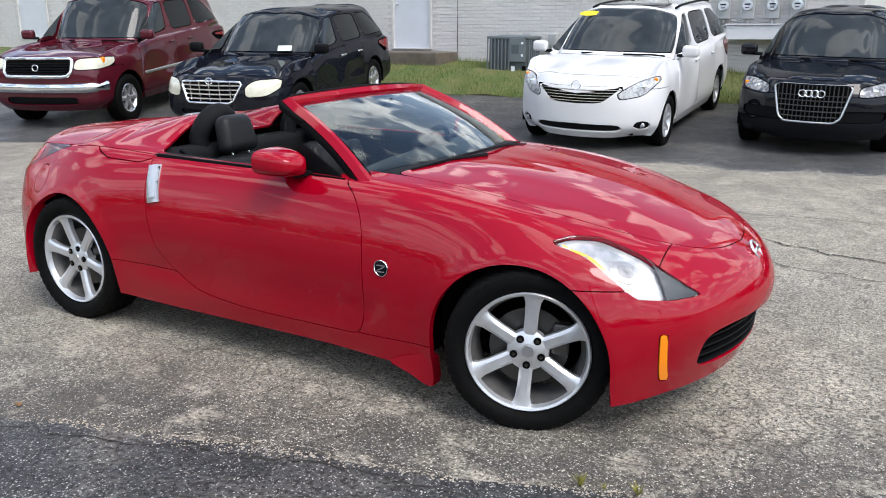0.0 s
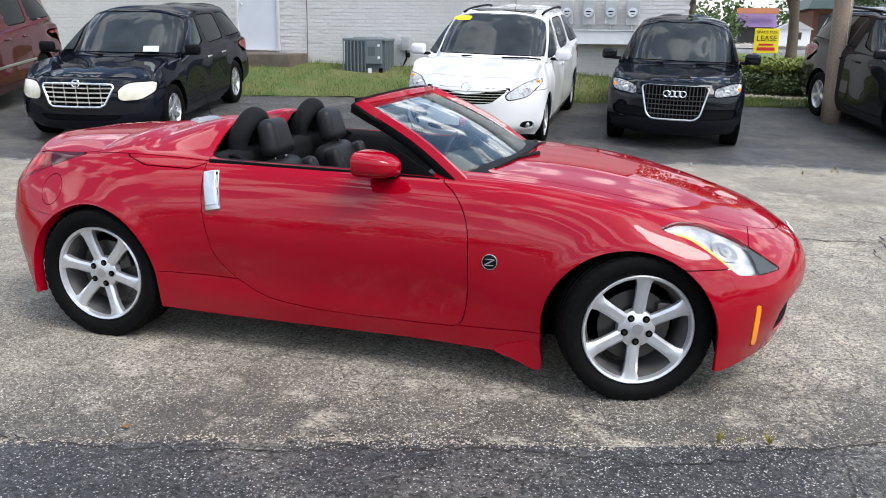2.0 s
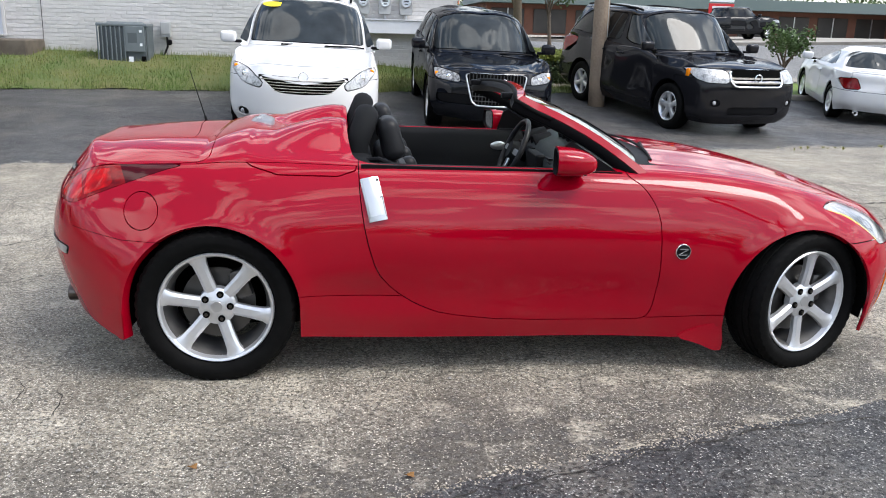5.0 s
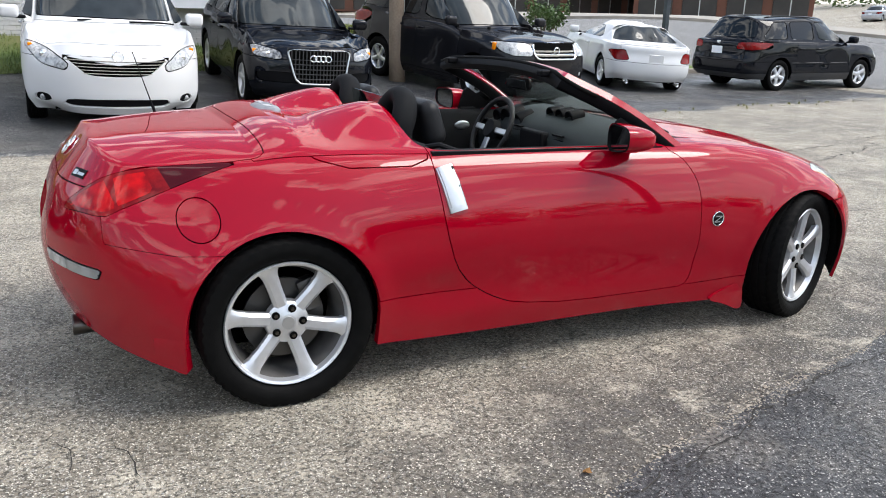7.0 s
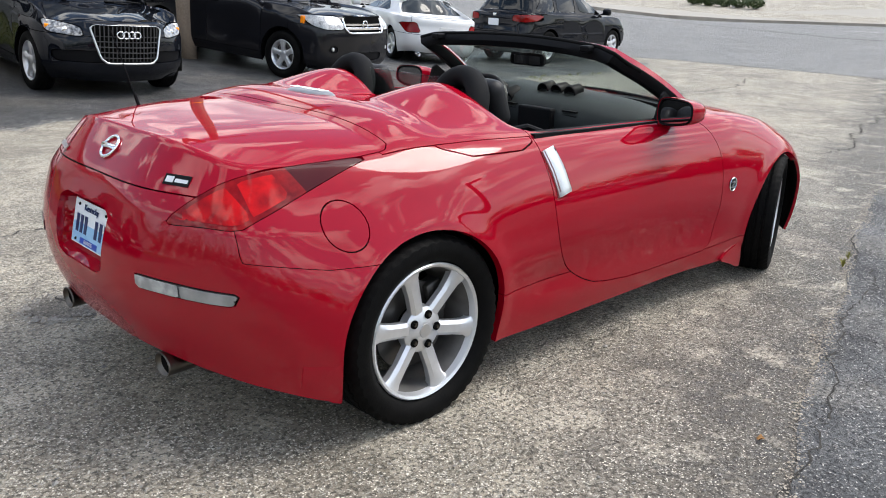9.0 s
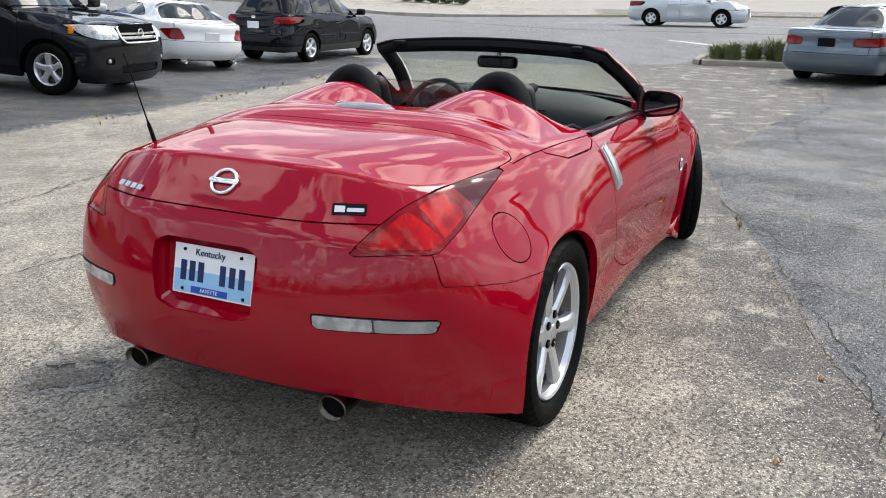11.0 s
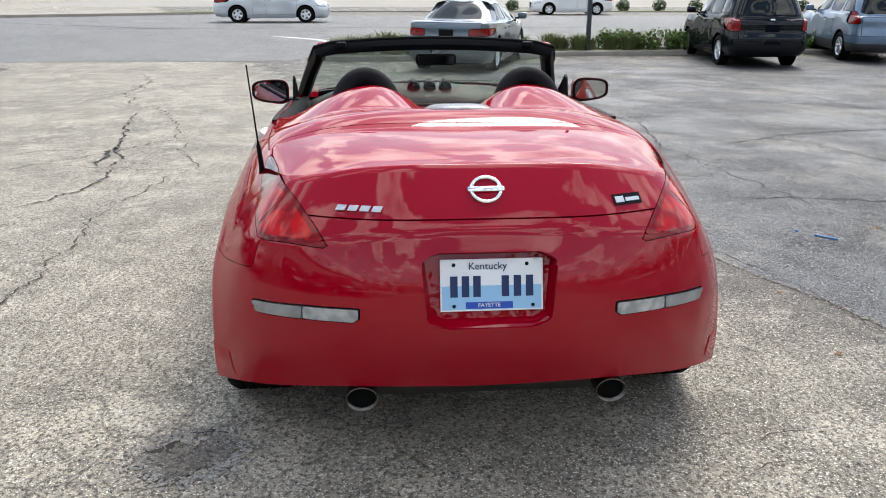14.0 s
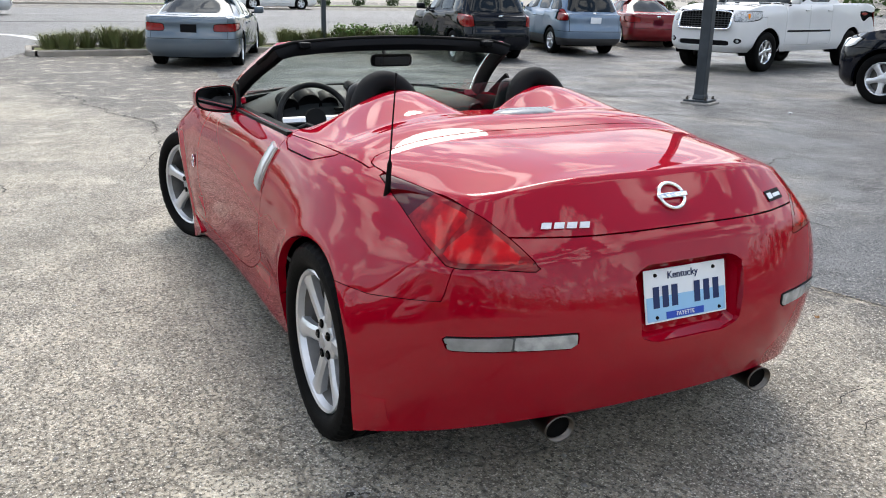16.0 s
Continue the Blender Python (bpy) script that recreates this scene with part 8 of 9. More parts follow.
# hedge beyond the corner of the wall
hd = thing("hedge", "clipped hedge, golden on top and dark green below", "hedge", Matrix.Identity(4))
v, f, v2, f2 = [], [], [], []
rng = random.Random(3)
for i in range(30):
    q = i / 29
    x, y = 2.75 + 2.9 * q, 13.5 + .15 * q + .08 * math.sin(i)
    z = gz(x, y) + float(bank(x, y))
    leaf_cloud(v, f, (x, y, z + .55), (.26, .36, .17), 260, .06, rng, .5)
    leaf_cloud(v2, f2, (x, y - .04, z + .26), (.26, .36, .32), 240, .06, rng, .5)
leaf_mesh("hedge_top", v, f, HEDGE_L, hd, "golden green top growth")
leaf_mesh("hedge_base", v2, f2, HEDGE_D, hd, "dark green lower growth")
for i in range(10):
    bm = bmesh.new()
    bm_tube(bm, [(2.8 + .29 * i, 13.5, gz(2.8 + .29 * i, 13.5) - .02), (2.85 + .29 * i, 13.5, gz(3, 13.5) + .5)], .02, 5)
    part("stem", bm, BARK, hd)
# pebble edge in front of the hedge
pv, pf = [], []
for _ in range(500):
    x = rng.uniform(2.2, 5.6)
    y = 13.02 + rng.gauss(0, .07)
    z = verge_h(x, y) + .01
    r = rng.uniform(.02, .05)
    o = len(pv)
    pv += [(x + r, y, z), (x, y + r, z), (x - r, y, z), (x, y - r, z), (x, y, z + r * .8)]
    pf += [(o, o + 1, o + 4), (o + 1, o + 2, o + 4), (o + 2, o + 3, o + 4), (o + 3, o, o + 4)]
tagged(leaf_mesh("pebbles", pv, pf, ROCK), "pale pebbles along the hedge", "pebbles", kind="stuff")
tree(4.2, 20.0, .15, 2.1, 1.7, 2400, "street tree with dark trunk beyond the hedge", 1)
tree(6.3, 24.5, .07, 1.5, 1.1, 1500, "young slender tree on the lawn", 2, .12)
tree(1.6, 27.0, .14, 2.2, 2.2, 2000, "leafy tree beside the road", 5, .16)
tree(10.6, 16.3, .06, .55, .62, 1300, "small bushy multi-stemmed tree on the verge", 9, .09, 6)
tree(2.3, 17.6, .05, .5, .6, 800, "small round bush tree on the lawn", 12, .08, 5)
# lawn beyond, to the road
sheet("far_lawn", np.arange(-12, 14, .5), np.arange(16.5, 30, .5), LAWN, .03, lambda x, y: np.maximum(x - np.interp(y, *ROAD_NEAR) + .8, np.maximum(17.9 - y, -(x - 1.6))), "bright lawn beyond the hedge", "lawn")
# verge with kerb behind the parked coupe and estate car
KV = lambda x: 12.9 + .06 * (x - 9)
bm = bmesh.new()
pts = [(x, KV(x), gz(x, KV(x)) + .04) for x in np.linspace(6.4, 13.4, 15)] + [(13.9, 13.4, gz(13.9, 13.4) + .04), (14.0, 14.0, gz(14, 14) + .04)]
bm_sweep(bm, pts, [(-.08, -.1), (-.08, .05), (-.06, .075), (.06, .075), (.08, .05), (.08, -.1)])
tagged(part("verge_kerb", bm, KERB), "weathered concrete kerb round a grass verge", "kerb", kind="structure")
sheet("side_verge", np.arange(5.8, 14.2, .25), np.arange(12.5, 16, .25), LAWN, .09, lambda x, y: np.maximum(np.maximum(KV(x) - y, y - np.minimum(15.4, 14.9 + .1 * (x - 8))), np.maximum(x - 13.8, 6.0 - x)), "grass verge behind the parked cars", "grass")
sheet("sidewalk", np.arange(5.8, 14.2, .25), np.arange(14, 18, .25), PALEC, .10, lambda x, y: np.maximum(np.abs(y - 15.75) - .35, np.maximum(x - 13.0, 6.0 - x)), "pale concrete sidewalk", "sidewalk")


def tuft(x, y, h, n, rng, name="ornamental_grass", label="tuft of ornamental grass at the kerb"):
    v, f = [], []
    for _ in range(int(n * 2.6)):
        a, l, q = rng.uniform(0, 6.28), rng.uniform(.35, 1.0) * h, rng.uniform(0, .20)
        out = rng.uniform(.10, .95) * h
        c, s = math.cos(a), math.sin(a)
        w = .006
        p0, p1, p2 = (q * c, q * s, 0), (q * c + out * .35 * c, q * s + out * .35 * s, l * .7), (q * c + out * c, q * s + out * s, l * rng.uniform(.75, 1.0))
        o = len(v)
        v += [(p0[0] - w * s, p0[1] + w * c, 0), (p0[0] + w * s, p0[1] - w * c, 0), (p1[0] - w * s, p1[1] + w * c, p1[2]), (p1[0] + w * s, p1[1] - w * c, p1[2]), p2]
        f += [(o, o + 1, o + 3, o + 2), (o + 2, o + 3, o + 4)]
    ob = leaf_mesh(name, v, f, REED)
    tagged(ob, label, "grass", "ornamental grasses")
    ob.location = (x, y, gz(x, y) + .10)
    return ob


rng = random.Random(11)
for x, y in ((12.2, 14.2), (13.2, 13.9), (13.75, 14.6)):
    tuft(x, y, .55, 240, rng)
# planted island at the road
bm = bmesh.new()
loop = [(16.55, 1.45), (16.75, 1.62), (17.7, 1.62), (17.85, 1.45), (17.95, -6), (18.0, -24), (17.35, -24), (17.2, -9), (16.95, -5), (16.7, -1), (16.55, 1.45)]
bm_sweep(bm, [(x, y, gz(x, y) + .05) for x, y in loop], [(-.075, -.12), (-.075, .05), (-.05, .075), (.05, .075), (.075, .05), (.075, -.12)], cap=False)
tagged(part("island_kerb", bm, KERB), "weathered kerb of a planted roadside island", "kerb", kind="structure")
sheet("island_soil", np.arange(16.4, 18.1, .2), np.arange(-24, 1.7, .4), GRASSM, .07, lambda x, y: np.maximum(np.interp(y, [-24, -9, -5, -1, 1.45], [17.35, 17.2, 16.95, 16.7, 16.55]) - x, np.maximum(x - 17.9, y - 1.5)), "planted soil of the roadside island", "soil")
for i in range(42):
    y = 1.1 - i * .36 + rng.uniform(-.1, .1)
    x = 17.1 + .02 * i + rng.uniform(-.18, .25)
    if i % 5 < 4 or i < 12:
        tuft(x, y, rng.uniform(.42, .66), 170, rng)
for i in range(16):
    y = -5.6 - i * .42 + rng.uniform(-.15, .15)
    v, f = [], []
    for k in range(4):
        leaf_cloud(v, f, (rng.gauss(0, .14), rng.gauss(0, .14), .22 + .09 * k), (.18, .18, .14), 45, .09, rng, .2)
    ob = leaf_mesh("leafy_shrub", v, f, SHRUBM)
    tagged(ob, "bright green leafy shrub in the roadside island", "shrub", "island shrubs")
    ob.location = (17.35 + rng.uniform(-.2, .2), y, gz(17.3, y) + .05)
# road arrow and lane lines
def line_strip(name, pts, w, label, material=WHITELINE):
    bm = bmesh.new()
    P = [Vector((x, y, 0)) for x, y in pts]
    row = []
    for i, p in enumerate(P):
        d = (P[min(i + 1, len(P) - 1)] - P[max(i - 1, 0)]).normalized()
        s = Vector((-d.y, d.x, 0)) * (w[i] if isinstance(w, (list, tuple)) else w) / 2
        row.append([bm.verts.new((q.x, q.y, gz(q.x, q.y) + .010)) for q in (p - s, p + s)])
    for a, b in zip(row, row[1:]):
        bm.faces.new((a[0], b[0], b[1], a[1]))
    bmesh.ops.recalc_face_normals(bm, faces=bm.faces)
    for f_ in bm.faces:
        if f_.normal.z < 0:
            f_.normal_flip()
    return tagged(part(name, bm, material), label, "road marking", kind="structure")


line_strip("turn_arrow", [(22.6, 3.4), (22.0, 2.6), (21.4, 1.9), (20.7, 1.35), (20.2, 1.2), (19.9, .6)], [.18, .2, .24, .55, .5, .05], "worn white turn arrow on the road")
for k in range(10):
    line_strip("lane_dash", [(31.5 - .02 * k, 10 - 8 * k), (31.5 - .02 * k, 8 - 8 * k)], .14, "worn white lane dash")
line_strip("tar_seam", [(25.5, 22), (25.8, 8), (26.2, -8), (26.5, -40)], .10, "dark tar seam along the road", GAP)
for p, q in (((9.9, 8.35), (12.0, 8.8)), ((10.6, 9.3), (11.3, 8.1)), ((12.2, 8.6), (13.4, 8.2)), ((12.6, 7.9), (13.6, 7.7))):
    line_strip("bay_line", [p, q], .05, "faded white parking bay line", FADED)

# far side of the road: kerb, drive, grass, clipped shrubs
bm = bmesh.new()
ys_ = np.concatenate([np.linspace(-60, 5, 14), np.linspace(7, 42, 15)])
bm_sweep(bm, [(float(np.interp(y, *ROAD_FAR)) + .1, y, gz(float(np.interp(y, *ROAD_FAR)), y) + .06) for y in ys_], [(-.1, -.15), (-.1, .08), (.1, .08), (.1, -.15)])
tagged(part("far_kerb", bm, KERB), "kerb along the far side of the road", "kerb", kind="structure")
sheet("far_drive", np.arange(4, 90, 1.0), np.arange(-60, 60, 1.0), PALEC, .05, lambda x, y: np.maximum(np.interp(y, *ROAD_FAR) + .2 - x, x - np.interp(y, *ROAD_FAR) - 34), "pale concrete drive across the road", "pavement")
for a, b in ((-58, -30), (-22, -3), (4, 12)):
    sheet("far_grass", np.arange(30, 60, .5), np.arange(a, b, .5), LAWN, .12, lambda x, y: np.maximum(np.interp(y, *ROAD_FAR) + .25 - x, x - np.interp(y, *ROAD_FAR) - 3.2), "grass strip across the road", "grass")
k = 0
for y in list(np.arange(-52, -4, 2.3)) + [5, 6.2, 7.4, 8.5]:
    x = float(np.interp(y, *ROAD_FAR)) + 1.0
    v, f = [], []
    leaf_cloud(v, f, (0, 0, .32), (.42, .42, .36), 420, .12, rng, .55)
    ob = leaf_mesh("round_shrub", v, f, HEDGE_D)
    tagged(ob, "small clipped round shrub across the road", "shrub", "shrubs across the road")
    ob.location = (x, y, gz(x, y) + .12)
for i in range(5):
    x, y = 64 - .5 * i, 35 - 1.6 * i
    v, f = [], []
    leaf_cloud(v, f, (0, 0, .35), (.72, .72, .44), 800, .15, rng, .6)
    ob = leaf_mesh("round_shrub", v, f, HEDGE_D)
    tagged(ob, "small clipped round shrub on a kerbed island", "shrub", "shrubs on the island")
    ob.location = (x, y, gz(x, y) + .12)
# buildings across the road
def shop(name, label, x0, x1, y, depth, z0, h, body, front, roof, rot=0):
    b = thing(name, label, "building", Matrix.Translation(((x0 + x1) / 2, y, z0)) @ Matrix.Rotation(radians(rot), 4, "Z"))
    w = x1 - x0
    bm = bmesh.new()
    bm_box(bm, (0, depth / 2, h / 2), (w, depth, h))
    part("wall", bm, body, b)
    bm = bmesh.new()
    bm_box(bm, (0, depth / 2 - .7, h + .25), (w + 1.2, depth + 1.6, .9), taper=(.97, .7))
    part("roof", bm, roof, b)
    n = max(3, int(w / 3.2))
    for i in range(n):
        bm = bmesh.new()
        bm_box(bm, (-w / 2 + (i + .5) * w / n, -.02, h * .42), (w / n * .78, .10, h * .72), bevel=.03)
        wd = part("window", bm, front, b, "dark shop window")
        bm = bmesh.new()
        bm_box(bm, (-w / 2 + (i + .5) * w / n, -.10, h * .42), (.07, .06, h * .72))
        part("mullion", bm, SATIN, wd)
    return b


shop("shop_row", "long low brick shop row with dark green roof", 10, 50, 60, 12, 1.4, 2.5, REDBRICK, DARKFRONT, GREENROOF)
shop("shop_row", "dark fronted brick garage building across the road", 41.06, 55.06, 49.08, 12, 1.2, 3.4, REDBRICK, DARKFRONT, GREENROOF, -38)
wh = thing("house", "small white gabled house across the road", "house", Matrix.Translation((8.0, 52, 1.3)) @ Matrix.Scale(.6, 4))
bm = bmesh.new()
bm_box(bm, (0, 2, .75), (3.0, 4, 1.7))
part("wall", bm, WHITE, wh)
bm = bmesh.new()
bm_prism(bm, [(-1.8, 1.55), (1.8, 1.55), (0, 2.5)], 4.4, Matrix(((1, 0, 0, 0), (0, 0, 1, -.2), (0, 1, 0, 0), (0, 0, 0, 1))))
part("roof", bm, METER, wh)
bm = bmesh.new()
bm_box(bm, (.4, -.03, .9), (.5, .06, .7))
part("window", bm, DARKFRONT, wh)
aw = thing("awning_stand", "orange and purple awning of a roadside stand", "awning", Matrix.Translation((6.0, 56, 1.4)))
bm = bmesh.new()
bm_box(bm, (0, 1, 1.5), (2.6, 2.6, 1.0), taper=(.9, .5))
part("canopy", bm, CLOTH, aw)
bm = bmesh.new()
bm_box(bm, (0, -.3, 2.05), (2.6, .3, .35))
part("valance", bm, ORANGE, aw)
bm = bmesh.new()
bm_box(bm, (0, 1.2, .5), (2.2, 2, 1.0))
part("stall", bm, DARKFRONT, aw)
# signs
def board(name, label, x, y, z, w, h, material, rot=0, legs=True):
    b = thing(name, label, "sign", Matrix.Translation((x, y, z)) @ Matrix.Rotation(radians(rot), 4, "Z"))
    bm = bmesh.new()
    bm_box(bm, (0, 0, 0), (w, .05, h), bevel=.008)
    part("panel", bm, material, b)
    if legs:
        for s in (-1, 1):
            bm = bmesh.new()
            gzz = gz(x, y) - z
            bm_box(bm, (s * w * .42, .05, (gzz + h / 2) / 2), (.06, .05, h / 2 - gzz))
            part("leg", bm, WOODPOLE, b)
    return b


ls = board("lease_sign", "yellow lease sign with bold black words on the lawn", 3.50, 19.0, 1.52, .60, .62, YELLOW)
mt = lambda z, y=-.030: Matrix.Translation((0, y, z)) @ Matrix.Rotation(math.pi / 2, 4, "X")
word("word_space", "SPACE FOR", .10, mt(.22), BLACK_PL, ls)
word("word_lease", "LEASE", .19, mt(.06), BLACK_PL, ls)
bm = bmesh.new()
bm_box(bm, (0, -.03, -.09), (.36, .004, .05))
bm_box(bm, (0, -.03, -.20), (.44, .004, .08))
part("plain_bars", bm, SIGNRED, ls, "red bars")
rs = board("road_sign", "red and white roadside sign panel with plain white bars", 21.9, 45, 3.2, 1.6, .72, SIGNRED)
bm = bmesh.new()
bm_box(bm, (0, -.03, .14), (1.2, .01, .14))
bm_box(bm, (0, -.03, -.16), (1.0, .01, .18))
part("plain_bars", bm, WHITE, rs, "white bars")
bm = bmesh.new()
bm_box(bm, (0, 0, .72), (1.55, .06, .55), bevel=.01)
part("upper_panel", bm, WHITE, rs, "white upper panel")
# ring of distant trees that closes the view
v, f = [], []
rng = random.Random(21)
for i in range(260):
    a = 2 * math.pi * i / 260
    r = 125 + 18 * math.sin(i * 1.7) + rng.uniform(-8, 8)
    h = rng.uniform(5.0, 10.0)
    # unseen stretch behind the camera: nearer and taller, to darken the paint's reflections
    if 2.55 < a < 5.2:
        r, h = r * .62, h * 1.6
    x, y = 10 + r * math.cos(a), 5 + r * math.sin(a)
    leaf_cloud(v, f, (x, y, gz(x, y) + h * .45), (3.4, 3.4, h * .6), 420, .62, rng, .15)
tagged(leaf_mesh("distant_trees", v, f, LEAF), "far belt of green trees round the place, raised on the unseen side to darken reflections", "trees", kind="stuff")
# traffic and cars parked across the road
simple = dict(zh=.80, zc=.98, zbelt=.96, zt=1.0, zd=1.03, xc=.95, xrf=.18, xrr=-.95, xg=-1.60, rw=.68, bn=.35, bt=.14, zb=.18, suv=0, lastslope=.6, backglass=AUTOGLASS, xs=(.88, -.24, -.95, -1.32),
              head=((.55, .60), (.93, .64), (.9, .76), (.58, .72)), tail=((.58, .76), (.98, .76), (.98, .94), (.62, .92)), grille=((0, .4), (.36, .4), (.42, .7), (0, .72)), slats=3, L=4.6, W=1.78, H=1.45, wb=2.65, fo=.92, R=.32)
vehicle("sedan", "silver four-door sedan on the road", (30.4, 4.2, -90), spec(**simple), SILVER2_P, "traffic")
vehicle("sedan", "white four-door sedan on the road", (42.2, -10.7, 90), spec(**simple), WHITE_P, "traffic")
for x, y, mt_, lb in ((72.0, 53.0, SILVER2_P, "silver sedan parked in a lot across the road"), (72.6, 50.4, BLUE_P, "blue sedan parked in a lot across the road"), (73.2, 47.8, BLACK_P, "black sedan parked in a lot across the road"), (73.8, 45.2, MAROON_P, "dark red sedan parked in a lot across the road")):
    vehicle("sedan", lb, (x, y, 20), spec(**simple), mt_, "cars across the road")
vehicle("pickup_truck", "black pickup truck parked across the road", (21.8, 43, 10), spec(
    L=5.8, W=2.0, H=1.9, wb=3.6, fo=.95, R=.39, zh=1.15, zc=1.28, zbelt=1.28, zt=1.28, zd=1.3, xc=1.25, xrf=.70, xrr=-.95, xg=-1.20, rw=.78, bn=.14, bt=.05, zb=.38, xs=(1.05, .18, -.85, -1.20), lastslope=.1, wins=((4.75, 5.88), (6.05, 6.9)), dr=.05,
    head=((.66, .95), (.95, .95), (.97, 1.12), (.66, 1.12)), tail=((.8, .9), (.98, .9), (.98, 1.2), (.8, 1.2)), grille=((0, .85), (.58, .85), (.62, 1.1), (0, 1.12)), slats=3, wheel=(6, .6, CHROMEW), tw=.26, zrb=.75), BLACK_P, "cars across the road")

# ---- crumbs, cracks, pothole and weeds of the lot ----
STONE_T = mat("tan_stone_crumb", (0.42, 0.365, 0.285), 0.9, vary=(9, 0.8, (0.24, 0.21, 0.17)), vary2=(30, .5, (0.55, 0.50, 0.42)))
STONE_G = mat("grey_stone_crumb", (0.30, 0.285, 0.26), 0.9, vary=(13, 0.8, (0.12, 0.115, 0.11)), vary2=(37, .5, (0.50, 0.48, 0.44)))
CRACKM = mat("crack_shadow_dirt", (0.030, 0.028, 0.025), 0.95, vary=(7, 0.7, (0.060, 0.054, 0.045)))
WEEDM = mat("straw_weed", (0.30, 0.27, 0.06), 0.8, vary=(9, .7, (0.14, 0.20, 0.04)))
DRYLEAF = mat("dry_leaf", (0.26, 0.13, 0.04), 0.8, vary=(40, .6, (0.16, 0.08, 0.03)))
edge_y = lambda x: -1.68 + .29 * min(x, 4) - .12 * max(x - 4, 0) + float(wob(x * 2.2, .035, 1))


def crumbs(name, label, places, material, seed):
    """Loose stones: squashed eight-faced grains of all sizes lying on the ground."""
    rng = random.Random(seed)
    v, f = [], []
    for x, y, r in places:
        o, z = len(v), gz(x, y) + .004
        a = rng.uniform(0, 6.28)
        k = [r * rng.uniform(.6, 1.25) for _ in range(4)]
        v += [(x + k[i] * math.cos(a + 1.571 * i), y + k[i] * math.sin(a + 1.571 * i), z + r * .05) for i in range(4)] + [(x + r * rng.uniform(-.3, .3), y + r * rng.uniform(-.3, .3), z + r * rng.uniform(.35, .8))]
        f += [(o, o + 1, o + 4), (o + 1, o + 2, o + 4), (o + 2, o + 3, o + 4), (o + 3, o, o + 4)]
    me = bpy.data.meshes.new(name)
    me.from_pydata(v, [], f)
    tagged(link(name, me, material), label, "gravel", kind="stuff")


rng = random.Random(31)
line = []
for _ in range(5200):
    x = rng.uniform(-2.1, 7.5)
    dens = .5 + .5 * math.sin(x * 3.7) * math.sin(x * 1.3 + 1)
    if rng.random() > .25 + .75 * dens:
        continue
    line.append((x, edge_y(x) + rng.gauss(0, .012 + .02 * dens), rng.uniform(.002, .006) * (1.9 if rng.random() < .06 else 1)))
crumbs("edge_crumbs", "pale tan crumbs along the edge of the sealed asphalt", line, STONE_T, 1)
loose = []
for _ in range(9000):
    x, y = rng.uniform(-4.6, 5.5), rng.uniform(-3.6, 3.6)
    if y < edge_y(x) and rng.random() < .7:
        continue
    loose.append((x, y, rng.uniform(.003, .008) * (1.8 if rng.random() < .03 else 1)))
kerbside = []
for _ in range(3600):
    x = rng.uniform(-6.5, 14.2)
    kerbside.append((x, float(np.interp(x, PARK_X, PARK_Y)) + float(wob(x * 1.4, .26, 3)) + float(wob(x * 6, .05, 8)) + rng.gauss(0, .07), rng.uniform(.006, .016) * (1.9 if rng.random() < .06 else 1)))
crumbs("parking_edge_crumbs", "grey crumbs along the broken edge of the parking strip", kerbside, STONE_G, 3)
crumbs("loose_grit", "loose grey grit scattered on the worn asphalt", loose, STONE_G, 2)


def crack(path, width, seed, name="crack", label="dark crack in the asphalt", step=.035):
    """A ragged strip of open crack along a path."""
    rng = random.Random(seed)
    pts = []
    for (x0, y0), (x1, y1) in zip(path, path[1:]):
        n = max(2, int(math.hypot(x1 - x0, y1 - y0) / step))
        for i in range(n):
            pts.append((x0 + (x1 - x0) * i / n, y0 + (y1 - y0) * i / n))
    v, f = [], []
    ox = oy = 0.0
    for i, (x, y) in enumerate(pts):
        ox, oy = ox * .95 + rng.gauss(0, .49 * step), oy * .95 + rng.gauss(0, .49 * step)
        k = min(i + 1, len(pts) - 1)
        j = max(k - 1, 0)
        dx, dy = pts[k][0] - pts[j][0], pts[k][1] - pts[j][1]
        ln = math.hypot(dx, dy) or 1
        w = width * rng.uniform(.25, 1.3) * min(1, i / 6, (len(pts) - 1 - i) / 6)
        for q in (w, -w):
            xx, yy = x + ox - dy / ln * q, y + oy + dx / ln * q
            v.append((xx, yy, gz(xx, yy) + .0072))
        if i:
            f.append((2 * i - 2, 2 * i - 1, 2 * i + 1, 2 * i))
    me = bpy.data.meshes.new(name)
    me.from_pydata(v, [], f)
    tagged(link(name, me, CRACKM), label, "crack", "cracks in the asphalt", "structure")


